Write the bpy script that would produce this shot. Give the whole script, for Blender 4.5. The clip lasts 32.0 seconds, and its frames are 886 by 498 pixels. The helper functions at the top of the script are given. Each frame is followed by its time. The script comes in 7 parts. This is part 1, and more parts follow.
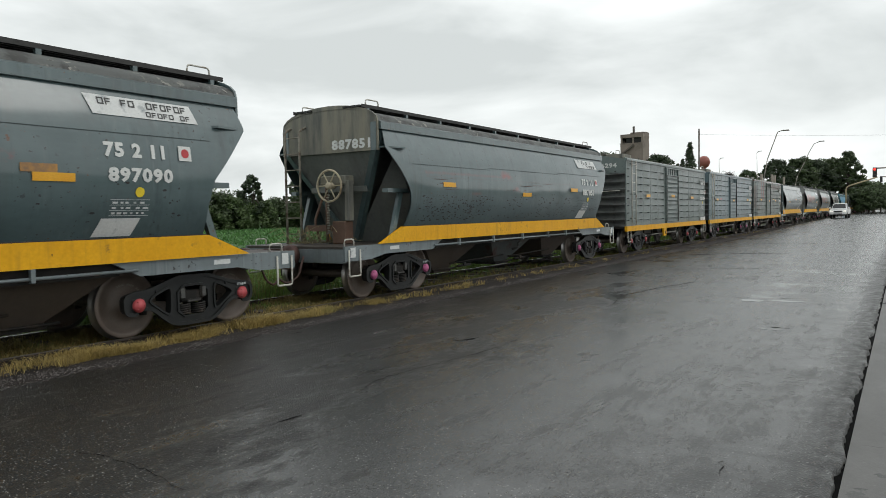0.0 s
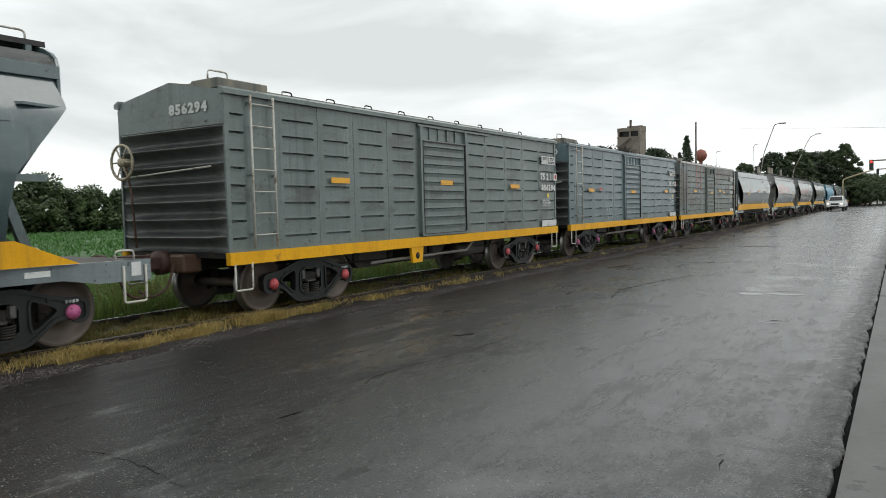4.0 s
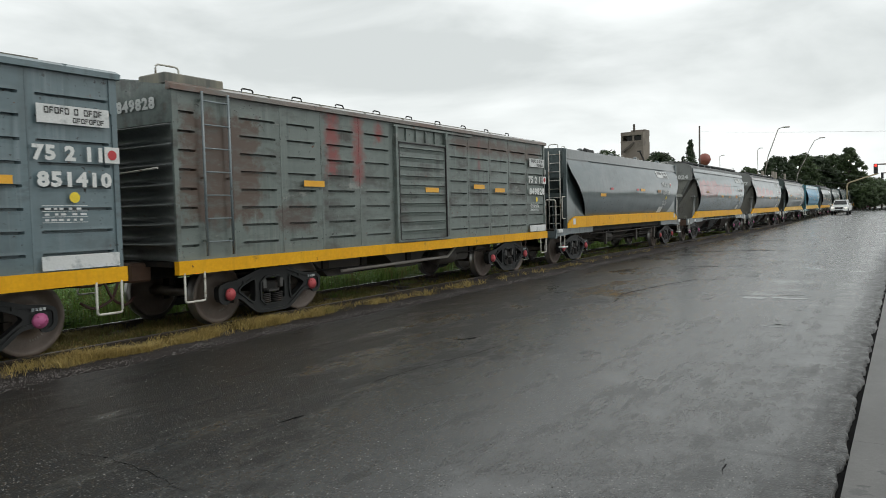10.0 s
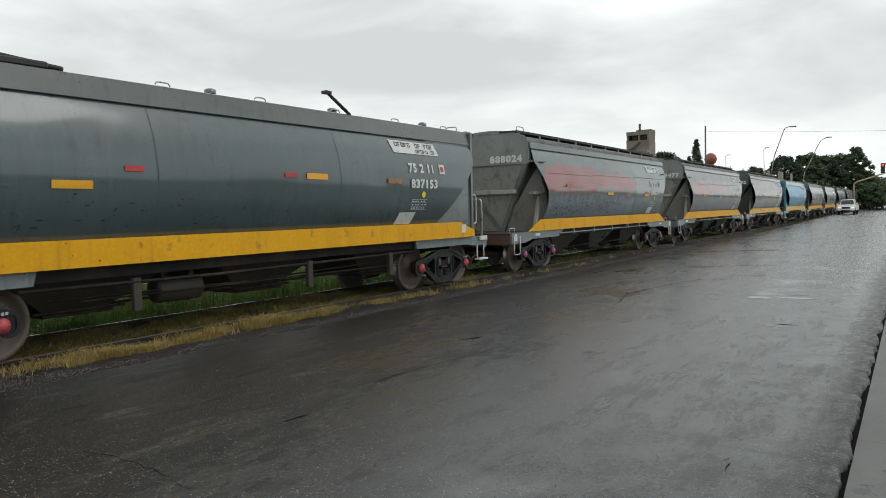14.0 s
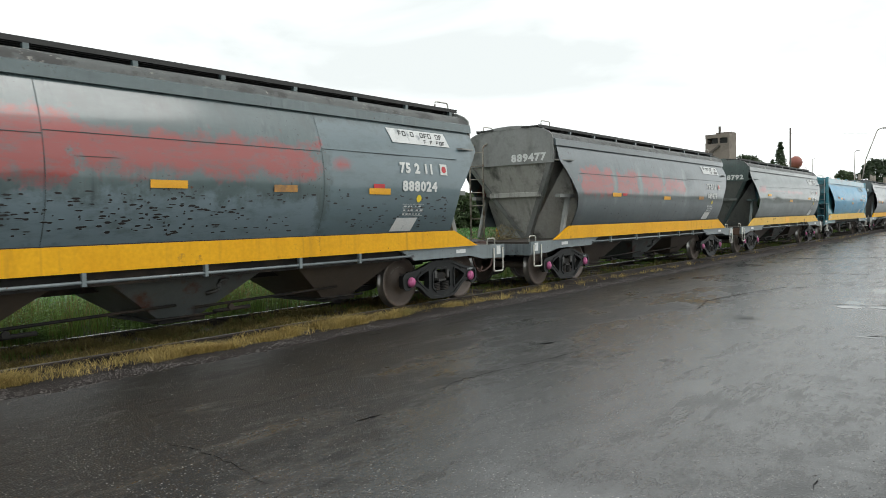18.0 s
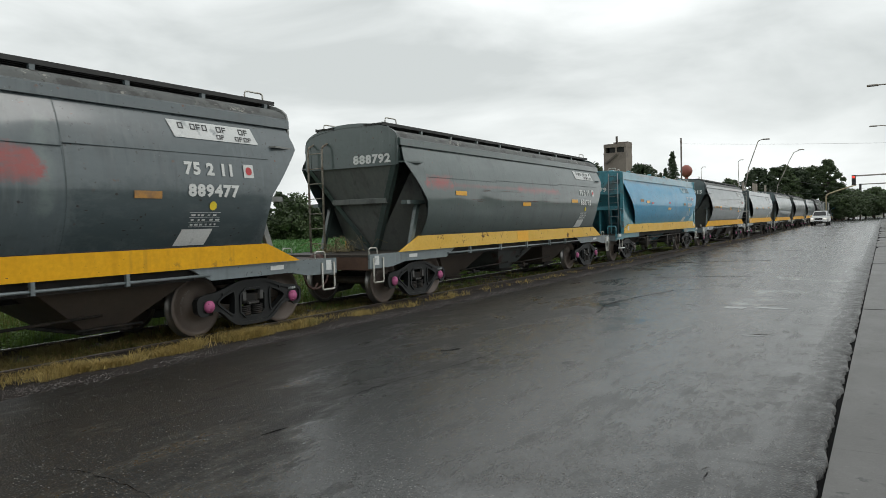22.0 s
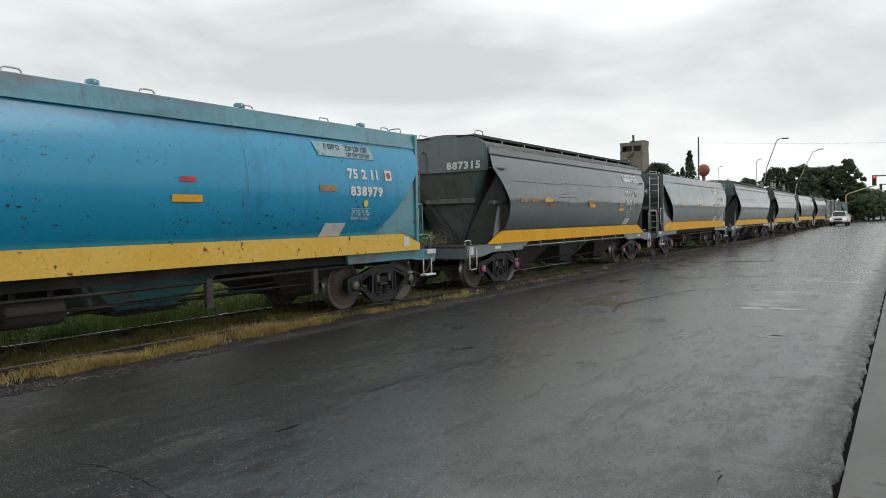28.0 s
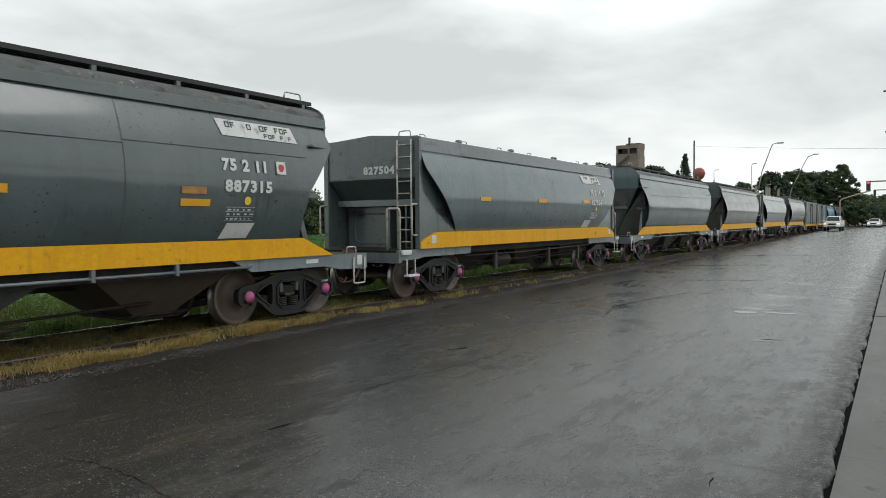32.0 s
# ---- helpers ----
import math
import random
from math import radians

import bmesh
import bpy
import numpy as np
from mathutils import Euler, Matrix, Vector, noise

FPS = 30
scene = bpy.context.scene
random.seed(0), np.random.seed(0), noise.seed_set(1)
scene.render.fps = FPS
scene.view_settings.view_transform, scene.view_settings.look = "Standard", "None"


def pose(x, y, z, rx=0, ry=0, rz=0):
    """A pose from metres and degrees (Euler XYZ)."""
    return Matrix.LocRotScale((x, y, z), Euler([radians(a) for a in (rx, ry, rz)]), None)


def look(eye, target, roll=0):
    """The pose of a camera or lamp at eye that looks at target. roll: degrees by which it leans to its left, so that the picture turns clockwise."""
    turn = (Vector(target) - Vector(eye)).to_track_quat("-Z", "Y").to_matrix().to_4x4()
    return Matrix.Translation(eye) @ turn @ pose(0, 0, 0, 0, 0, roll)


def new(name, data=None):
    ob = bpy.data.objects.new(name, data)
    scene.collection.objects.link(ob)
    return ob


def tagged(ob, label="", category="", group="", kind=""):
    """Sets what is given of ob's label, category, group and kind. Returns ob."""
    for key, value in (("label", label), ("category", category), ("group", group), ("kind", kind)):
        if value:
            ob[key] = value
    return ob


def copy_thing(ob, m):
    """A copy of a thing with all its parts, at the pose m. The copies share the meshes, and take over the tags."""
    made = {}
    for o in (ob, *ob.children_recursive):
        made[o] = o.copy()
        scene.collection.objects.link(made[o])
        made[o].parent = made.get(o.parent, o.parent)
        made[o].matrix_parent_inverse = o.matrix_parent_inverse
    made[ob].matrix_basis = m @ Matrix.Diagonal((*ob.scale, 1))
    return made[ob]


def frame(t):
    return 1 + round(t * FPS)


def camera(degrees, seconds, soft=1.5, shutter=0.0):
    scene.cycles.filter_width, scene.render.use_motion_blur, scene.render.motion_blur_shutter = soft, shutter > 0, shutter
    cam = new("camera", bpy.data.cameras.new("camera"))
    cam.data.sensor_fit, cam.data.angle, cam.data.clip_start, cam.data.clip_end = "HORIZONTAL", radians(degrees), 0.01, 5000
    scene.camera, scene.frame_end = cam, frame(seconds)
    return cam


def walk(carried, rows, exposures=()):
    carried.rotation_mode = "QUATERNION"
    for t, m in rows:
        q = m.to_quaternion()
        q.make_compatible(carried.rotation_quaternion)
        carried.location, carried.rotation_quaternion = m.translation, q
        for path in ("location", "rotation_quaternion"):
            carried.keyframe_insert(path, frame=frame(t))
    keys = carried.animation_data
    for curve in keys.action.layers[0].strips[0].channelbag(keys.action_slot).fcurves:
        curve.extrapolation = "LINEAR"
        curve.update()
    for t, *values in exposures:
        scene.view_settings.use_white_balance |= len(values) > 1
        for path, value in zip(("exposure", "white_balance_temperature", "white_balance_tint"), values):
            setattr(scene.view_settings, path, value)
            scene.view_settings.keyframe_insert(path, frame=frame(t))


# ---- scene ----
# ---- camera ----
cam = camera(63.32, 32.0, 0.75, 0.1)
PATH = [
    (0.0, -0.007, 0.005, 1.715, 87.141, 1.017, -57.294),
    (0.5, -0.007, 0.008, 1.715, 87.307, 1.097, -56.859),
    (1.0, -0.009, 0.013, 1.715, 87.154, 1.149, -56.185),
    (1.5, -0.015, 0.020, 1.718, 87.072, 1.283, -55.079),
    (2.0, -0.016, 0.019, 1.718, 86.888, 1.153, -55.238),
    (2.5, -0.015, 0.018, 1.719, 86.887, 0.991, -55.437),
    (3.0, -0.013, 0.015, 1.722, 86.832, 1.174, -56.248),
    (3.5, -0.011, 0.015, 1.720, 86.819, 1.266, -57.087),
    (4.0, -0.009, 0.015, 1.721, 86.730, 1.361, -57.510),
    (4.5, -0.010, 0.014, 1.717, 86.427, 1.202, -58.291),
    (6.5, -0.004, 0.011, 1.719, 87.081, 1.447, -57.343),
    (7.0, -0.004, 0.006, 1.716, 87.185, 1.469, -57.144),
    (7.5, -0.004, 0.005, 1.713, 87.244, 1.695, -57.082),
    (8.0, 0.001, -0.001, 1.719, 87.206, 1.525, -57.314),
    (8.5, 0.004, -0.003, 1.717, 87.217, 1.536, -57.302),
    (9.0, 0.004, -0.001, 1.713, 87.142, 1.500, -57.195),
    (9.5, 0.006, 0.004, 1.713, 87.111, 1.566, -57.127),
    (10.0, 0.005, 0.008, 1.715, 87.076, 1.401, -57.231),
    (10.5, 0.015, 0.008, 1.719, 87.098, 1.334, -57.806),
    (11.0, 0.013, 0.013, 1.720, 87.100, 1.152, -57.813),
    (11.5, 0.007, 0.008, 1.719, 86.943, 1.193, -57.594),
    (12.0, 0.005, 0.006, 1.713, 86.967, 1.210, -57.495),
    (12.5, 0.011, -0.003, 1.716, 87.024, 1.366, -57.581),
    (13.0, 0.009, -0.004, 1.718, 87.067, 1.072, -57.753),
    (13.5, 0.005, -0.012, 1.715, 87.150, 1.286, -57.240),
    (14.0, -0.004, -0.012, 1.712, 87.089, 1.441, -56.803),
    (14.5, -0.004, -0.005, 1.707, 87.181, 1.390, -56.277),
    (16.5, -0.006, 0.020, 1.699, 86.845, -0.413, -50.770),
    (17.0, -0.003, 0.020, 1.699, 87.134, 0.278, -50.199),
    (17.5, -0.001, 0.020, 1.697, 87.204, 1.202, -50.733),
    (18.0, 0.002, 0.010, 1.701, 87.546, 1.153, -51.106),
    (18.5, -0.011, 0.009, 1.704, 87.686, 0.818, -51.161),
    (19.0, -0.007, 0.004, 1.706, 87.309, 1.051, -53.152),
    (19.5, -0.005, -0.002, 1.707, 87.697, 1.401, -55.852),
    (20.0, 0.002, -0.005, 1.709, 88.015, 1.711, -56.813),
    (20.5, -0.003, -0.012, 1.708, 88.263, 1.713, -57.300),
    (21.0, -0.001, -0.013, 1.704, 88.374, 1.660, -58.659),
    (21.5, -0.003, -0.011, 1.705, 87.994, 1.496, -58.361),
    (22.0, -0.001, -0.010, 1.708, 87.972, 1.512, -58.474),
    (22.5, -0.006, -0.007, 1.707, 87.685, 1.449, -58.019),
    (23.0, 0.002, -0.008, 1.712, 87.781, 1.643, -57.439),
    (23.5, 0.006, -0.009, 1.716, 87.586, 1.753, -58.103),
    (24.0, 0.010, -0.007, 1.720, 87.148, 1.528, -58.315),
    (24.5, 0.004, -0.009, 1.713, 86.852, 1.932, -58.367),
    (25.0, -0.002, -0.013, 1.719, 86.977, 1.900, -57.913),
    (25.5, 0.013, -0.017, 1.715, 87.250, 1.592, -58.340),
    (27.5, 0.008, -0.019, 1.713, 87.736, 1.166, -57.725),
    (28.0, 0.010, -0.017, 1.713, 87.845, 1.177, -57.272),
    (28.5, 0.006, -0.016, 1.711, 87.694, 1.082, -57.012),
    (29.0, 0.007, -0.016, 1.714, 87.735, 1.021, -56.935),
    (29.5, 0.007, -0.012, 1.716, 87.758, 0.784, -57.388),
    (30.0, 0.008, -0.003, 1.715, 87.713, 0.500, -57.251),
    (30.5, -0.000, 0.001, 1.716, 87.748, 0.317, -57.191),
    (31.0, 0.004, -0.010, 1.710, 87.943, 0.700, -57.261),
    (31.5, 0.005, -0.014, 1.713, 87.973, 0.447, -57.515),
    (32.0, 0.008, -0.016, 1.712, 87.845, 0.455, -57.639),
]
EXPOSURES = [(0.0, 0.08), (1.0, 0.06), (2.0, 0.28), (3.0, 0.25), (4.0, 0.18), (4.5, 0.14), (6.5, 0.1), (12.5, 0.09), (14.5, 0.05), (16.5, 0.34), (17.0, 0.44), (18.0, 0.48), (18.6, 0.36), (19.0, 0.24), (19.4, 0.12), (20.0, 0.02), (24.0, 0.02), (25.0, 0.09), (27.5, 0.05), (32.0, 0.04)]
walk(cam, [(t, pose(*p)) for t, *p in PATH], EXPOSURES)
# way of the train in metres
ROLL = [
    (0.0, 0.000),
    (0.5, 2.228),
    (1.0, 4.462),
    (1.5, 6.716),
    (2.0, 8.995),
    (2.5, 11.289),
    (3.0, 13.581),
    (3.5, 15.862),
    (4.0, 18.133),
    (4.5, 20.393),
    (6.5, 29.269),
    (7.0, 31.528),
    (7.5, 33.796),
    (8.0, 36.062),
    (8.5, 38.314),
    (9.0, 40.561),
    (9.5, 42.806),
    (10.0, 45.054),
    (10.5, 47.333),
    (11.0, 49.583),
    (11.5, 51.797),
    (12.0, 54.015),
    (12.5, 56.233),
    (13.0, 58.438),
    (13.5, 60.632),
    (14.0, 62.830),
    (14.5, 65.055),
    (16.5, 73.953),
    (17.0, 76.196),
    (17.5, 78.426),
    (18.0, 80.622),
    (18.5, 82.780),
    (19.0, 84.975),
    (19.5, 87.198),
    (20.0, 89.431),
    (20.5, 91.649),
    (21.0, 93.868),
    (21.5, 96.086),
    (22.0, 98.302),
    (22.5, 100.514),
    (23.0, 102.732),
    (23.5, 104.940),
    (24.0, 107.140),
    (24.5, 109.339),
    (25.0, 111.563),
    (25.5, 113.847),
    (27.5, 122.837),
    (28.0, 125.076),
    (28.5, 127.296),
    (29.0, 129.501),
    (29.5, 131.701),
    (30.0, 133.902),
    (30.5, 136.099),
    (31.0, 138.317),
    (31.5, 140.550),
    (32.0, 142.794),
]
CAR_WAY = [(0.0, 246.0, -2.0, 0.0), (29.0, 168.0, 0.9, -2.0), (30.5, 153.0, 2.2, -4.0), (32.0, 134.0, 3.2, -4.0)]

# ---- world, sun, exposure ----
world = bpy.data.worlds.new("overcast_sky")
scene.world = world
world.use_nodes = True
wn, wl = world.node_tree.nodes, world.node_tree.links
wn.clear()
SUN_EL, SUN_AZ = radians(48), radians(150)
sky = wn.new("ShaderNodeTexSky")
sky.sky_type, sky.sun_disc = "NISHITA", False
sky.sun_elevation, sky.sun_rotation = SUN_EL, SUN_AZ
sky.air_density, sky.dust_density, sky.ozone_density = 1.0, 4.0, 1.0
wtc = wn.new("ShaderNodeTexCoord")
wmap = wn.new("ShaderNodeMapping")
wmap.inputs["Scale"].default_value = (1.0, 1.0, 3.2)
wl.new(wtc.outputs["Generated"], wmap.inputs["Vector"])
wno = wn.new("ShaderNodeTexNoise")
wno.inputs["Scale"].default_value, wno.inputs["Detail"].default_value, wno.inputs["Roughness"].default_value = 2.6, 6.0, 0.5
wno.inputs["Distortion"].default_value = 0.35
wl.new(wmap.outputs["Vector"], wno.inputs["Vector"])
wcr = wn.new("ShaderNodeValToRGB")
wcr.color_ramp.elements[0].position, wcr.color_ramp.elements[1].position = 0.34, 0.64
wcr.color_ramp.elements[0].color = (6.6, 7.0, 6.95, 1)
wcr.color_ramp.elements[1].color = (10.6, 11.0, 10.9, 1)
wl.new(wno.outputs["Fac"], wcr.inputs["Fac"])
wmx = wn.new("ShaderNodeMix")
wmx.data_type = "RGBA"
wmx.inputs["Factor"].default_value = 0.96
wl.new(sky.outputs["Color"], wmx.inputs["A"])
wl.new(wcr.outputs["Color"], wmx.inputs["B"])
wbg = wn.new("ShaderNodeBackground")
wbg.inputs["Strength"].default_value = 0.1
wl.new(wmx.outputs["Result"], wbg.inputs["Color"])
wout = wn.new("ShaderNodeOutputWorld")
wl.new(wbg.outputs["Background"], wout.inputs["Surface"])
sun = new("sun", bpy.data.lights.new("sun", "SUN"))
sun.data.energy, sun.data.angle, sun.data.color = 0.6, radians(25), (1.0, 0.97, 0.93)
sun.matrix_world = look((0, 0, 50), (0 - 50 * math.sin(SUN_AZ), 0 - 50 * math.cos(SUN_AZ), 50 - 50 * math.tan(SUN_EL)))


# ---- materials ----
def mat(name, c1, c2=None, rough=0.6, metal=0.0, scale=3.0, detail=6.0, bump=0.0, bscale=60.0, mix=0.5, stain=None, stain_pos=(0.55, 0.7), stain_scale=1.5, streak=False, spec=0.5, rvar=0.1, island=0.0, patch=None, stretch=(1, 1, 1), coat=0.0, wear=None, drips=None, specks=None, fade=None, shift=0.0):
    """Grainy surface: two colours mixed at a coarse scale, grain at a fine one, optional stains with an edge of their own."""
    m = bpy.data.materials.new(name)
    m.use_nodes = True
    n, l = m.node_tree.nodes, m.node_tree.links
    b = n["Principled BSDF"]
    tc = n.new("ShaderNodeTexCoord")
    mp = n.new("ShaderNodeMapping")
    mp.inputs["Scale"].default_value = stretch
    own = tc.outputs["Object"]
    if shift:
        # every object takes its own stretch of the pattern
        oi = n.new("ShaderNodeObjectInfo")
        ofs = n.new("ShaderNodeVectorMath")
        ofs.operation = "MULTIPLY_ADD"
        ofs.inputs[1].default_value = (shift, shift * 0.7, 0.0)
        l.new(oi.outputs["Random"], ofs.inputs[0])
        l.new(own, ofs.inputs[2])
        own = ofs.outputs[0]
    l.new(own, mp.inputs["Vector"])
    vec = mp.outputs["Vector"]

    def noise_tex(sc, det, vector=vec, rough_=0.55):
        t = n.new("ShaderNodeTexNoise")
        t.inputs["Scale"].default_value, t.inputs["Detail"].default_value, t.inputs["Roughness"].default_value = sc, det, rough_
        l.new(vector, t.inputs["Vector"])
        return t.outputs["Fac"]

    def ramp(fac, p0, p1, a=(0, 0, 0, 1), b_=(1, 1, 1, 1)):
        r = n.new("ShaderNodeValToRGB")
        r.color_ramp.elements[0].position, r.color_ramp.elements[1].position = p0, p1
        r.color_ramp.elements[0].color, r.color_ramp.elements[1].color = a, b_
        l.new(fac, r.inputs["Fac"])
        return r.outputs["Color"]

    def mixc(f, a, c):
        x = n.new("ShaderNodeMix")
        x.data_type = "RGBA"
        for sock, v in (("Factor", f), ("A", a), ("B", c)):
            if hasattr(v, "links"):
                l.new(v, x.inputs[sock])
            else:
                x.inputs[sock].default_value = v
        return x.outputs["Result"]

    c2 = c2 or tuple(min(1, v * 1.35) for v in c1)
    col = mixc(ramp(noise_tex(scale, detail), 0.5 - mix * 0.4, 0.5 + mix * 0.4), (*c1, 1), (*c2, 1))
    fine = noise_tex(scale * 14, 4.0)
    col = mixc(ramp(fine, 0.3, 0.75, (0, 0, 0, 1), (0.35, 0.35, 0.35, 1)), col, (*[v * 0.6 for v in c1], 1))
    if streak:
        sm = n.new("ShaderNodeMapping")
        sm.inputs["Scale"].default_value = (2.4, 2.4, 0.3)
        l.new(own, sm.inputs["Vector"])
        s = ramp(noise_tex(1.6, 5.0, sm.outputs["Vector"], 0.6), 0.52, 0.8, (0, 0, 0, 1), (0.4, 0.4, 0.4, 1))
        col = mixc(s, col, (*[v * 0.5 for v in streak], 1))
    if stain:
        s = ramp(noise_tex(stain_scale, 7.0, vec, 0.65), stain_pos[0], stain_pos[1])
        col = mixc(s, col, (*stain, 1))
    if wear:
        # worn-through spots with ragged edges: (colour, from, to, scale)
        s = ramp(noise_tex(wear[3], 9.0, vec, 0.72), wear[1], wear[2], (0, 0, 0, 1), (0.8, 0.8, 0.8, 1))
        col = mixc(s, col, (*wear[0], 1))
    def times(a, c):
        x = n.new("ShaderNodeMath")
        x.operation = "MULTIPLY"
        l.new(a, x.inputs[0])
        l.new(c, x.inputs[1])
        return x.outputs[0]

    if fade:
        # chalky fading in broad clouds: (colour, most)
        s = ramp(noise_tex(0.55, 5.0, own, 0.6), 0.42, 0.66, (0, 0, 0, 1), (fade[1],) * 3 + (1,))
        col = mixc(s, col, (*fade[0], 1))
    for dc, most, wide in drips or ():
        # thin runs of dirt that hang down the sheet
        dm = n.new("ShaderNodeMapping")
        dm.inputs["Scale"].default_value = (wide, wide, 0.32)
        l.new(own, dm.inputs["Vector"])
        a = ramp(noise_tex(1.0, 4.0, dm.outputs["Vector"], 0.6), 0.54, 0.72, (0, 0, 0, 1), (most,) * 3 + (1,))
        col = mixc(times(a, ramp(noise_tex(0.9, 4.0, own), 0.40, 0.62)), col, (*dc, 1))
    for sc, lo, size in specks or ():
        # chips and pin-holes that crowd in places
        a = ramp(noise_tex(size, 3.0, own, 0.6), lo, lo + 0.03)
        col = mixc(times(a, ramp(noise_tex(1.1, 4.0, own, 0.6), 0.46, 0.58)), col, (*sc, 1))
    if patch:
        # sprayed patches inside given boxes, with ragged edges: (colour, x0, x1, z0, z1)
        sep = n.new("ShaderNodeSeparateXYZ")
        l.new(tc.outputs["Object"], sep.inputs[0])
        edge = noise_tex(3.2, 8.0, tc.outputs["Object"], 0.68)
        for pc, x0, x1, z0, z1 in patch:
            def inside(src, lo, hi, soft):
                ce, ha = (lo + hi) / 2, (hi - lo) / 2
                soft = min(soft, ha * 0.55)
                d = n.new("ShaderNodeMath"); d.operation = "SUBTRACT"; l.new(src, d.inputs[0]); d.inputs[1].default_value = ce
                a = n.new("ShaderNodeMath"); a.operation = "ABSOLUTE"; l.new(d.outputs[0], a.inputs[0])
                e = n.new("ShaderNodeMath"); e.operation = "MULTIPLY_ADD"; l.new(edge, e.inputs[0]); e.inputs[1].default_value = -soft * 4; e.inputs[2].default_value = ha + soft * 2
                g = n.new("ShaderNodeMath"); g.operation = "SUBTRACT"; l.new(e.outputs[0], g.inputs[0]); l.new(a.outputs[0], g.inputs[1])
                k = n.new("ShaderNodeMath"); k.operation = "MULTIPLY"; k.use_clamp = True; l.new(g.outputs[0], k.inputs[0]); k.inputs[1].default_value = 6.0
                return k.outputs[0]
            mu = n.new("ShaderNodeMath"); mu.operation = "MULTIPLY"
            l.new(inside(sep.outputs["X"], x0, x1, 0.3), mu.inputs[0])
            l.new(inside(sep.outputs["Z"], z0, z1, 0.22), mu.inputs[1])
            m2 = n.new("ShaderNodeMath"); m2.operation = "MULTIPLY"; l.new(mu.outputs[0], m2.inputs[0])
            l.new(ramp(noise_tex(5.0, 6.0, vec, 0.7), 0.32, 0.52, (0.4, 0.4, 0.4, 1), (0.95, 0.95, 0.95, 1)), m2.inputs[1])
            col = mixc(m2.outputs[0], col, (*pc, 1))
    if island:
        g = n.new("ShaderNodeNewGeometry")
        hs = n.new("ShaderNodeHueSaturation")
        vm = n.new("ShaderNodeMath"); vm.operation = "MULTIPLY_ADD"
        l.new(g.outputs["Random Per Island"], vm.inputs[0])
        vm.inputs[1].default_value, vm.inputs[2].default_value = island, 1 - island / 2
        l.new(vm.outputs[0], hs.inputs["Value"])
        l.new(col, hs.inputs["Color"])
        col = hs.outputs["Color"]
    l.new(col, b.inputs["Base Color"])
    rr = n.new("ShaderNodeMath"); rr.operation = "MULTIPLY_ADD"
    l.new(noise_tex(scale * 2.3, 5.0), rr.inputs[0])
    rr.inputs[1].default_value, rr.inputs[2].default_value = rvar * 2, rough - rvar
    l.new(rr.outputs[0], b.inputs["Roughness"])
    b.inputs["Metallic"].default_value = metal
    b.inputs["Coat Weight"].default_value, b.inputs["Coat Roughness"].default_value = coat, 0.12
    b.inputs["Specular IOR Level"].default_value = spec
    if bump:
        bp = n.new("ShaderNodeBump")
        bp.inputs["Strength"].default_value, bp.inputs["Distance"].default_value = bump, 0.01
        l.new(noise_tex(bscale, 5.0, vec, 0.65), bp.inputs["Height"])
        l.new(bp.outputs["Normal"], b.inputs["Normal"])
    return m


RED_SPRAY = (0.27, 0.036, 0.031)
RUST = (0.11, 0.045, 0.022)
GREY = (0.057, 0.091, 0.096)
def paint(name, c=GREY, patch=None, **k):
    grey = sum(c) / 3
    opt = dict(rough=0.36, rvar=0.14, scale=0.8, mix=0.6, streak=(0.10, 0.085, 0.07), stain=tuple(v * 0.6 for v in c), stain_pos=(0.6, 0.74), stain_scale=1.1, bump=0.28, bscale=1.5, patch=patch, coat=0.8, stretch=(0.55, 1.0, 1.5),
               shift=40.0, fade=(tuple(v * 1.2 + grey * 0.3 + 0.008 for v in c), 0.5),
               drips=((tuple(v * 0.40 for v in c), 0.75, 7.0), (tuple(v * 1.2 + grey * 0.7 for v in c), 0.45, 13.0)),
               specks=(((0.02, 0.018, 0.017), 0.645, 16.0), (tuple(v * 1.5 + 0.05 for v in c), 0.70, 24.0), (RUST, 0.69, 9.0)))
    opt.update(k)
    return mat(name, c, tuple(v * 1.25 for v in c), **opt)
M_GREY = paint("grey_wagon_paint")
M_GREY_DARK = paint("dark_grey_wagon_paint", (0.06, 0.07, 0.07))
M_GREY_B = paint("green_grey_wagon_paint", (0.080, 0.103, 0.106), wear=((0.03, 0.026, 0.024), 0.585, 0.62, 1.7))
M_BOX = paint("grey_boxcar_paint", (0.112, 0.143, 0.137), rough=0.42, coat=0.25, stain=(0.05, 0.052, 0.047), stain_pos=(0.54, 0.68), stain_scale=1.5, wear=((0.30, 0.32, 0.32), 0.61, 0.70, 1.7))
M_BOX_BLUE = paint("blue_grey_boxcar_paint", (0.098, 0.143, 0.158), rough=0.42, coat=0.3, stain=(0.05, 0.062, 0.066), stain_pos=(0.56, 0.68), stain_scale=1.4, wear=((0.22, 0.25, 0.26), 0.63, 0.70, 1.5))
M_BLUE = paint("blue_wagon_paint", (0.003, 0.215, 0.43), fade=((0.01, 0.27, 0.46), 0.6), drips=(((0.004, 0.10, 0.22), 0.6, 7.0),), streak=(0.02, 0.2, 0.34), stain=(0.02, 0.13, 0.24), stain_pos=(0.62, 0.8), rough=0.32, coat=0.6)
M_BLUE_PALE = paint("faded_blue_paint", (0.045, 0.21, 0.26), fade=((0.09, 0.28, 0.33), 0.6), drips=(((0.02, 0.09, 0.12), 0.7, 7.0),), stain=(0.10, 0.05, 0.035), stain_pos=(0.54, 0.66), rough=0.42, wear=((0.03, 0.03, 0.032), 0.58, 0.64, 2.5))
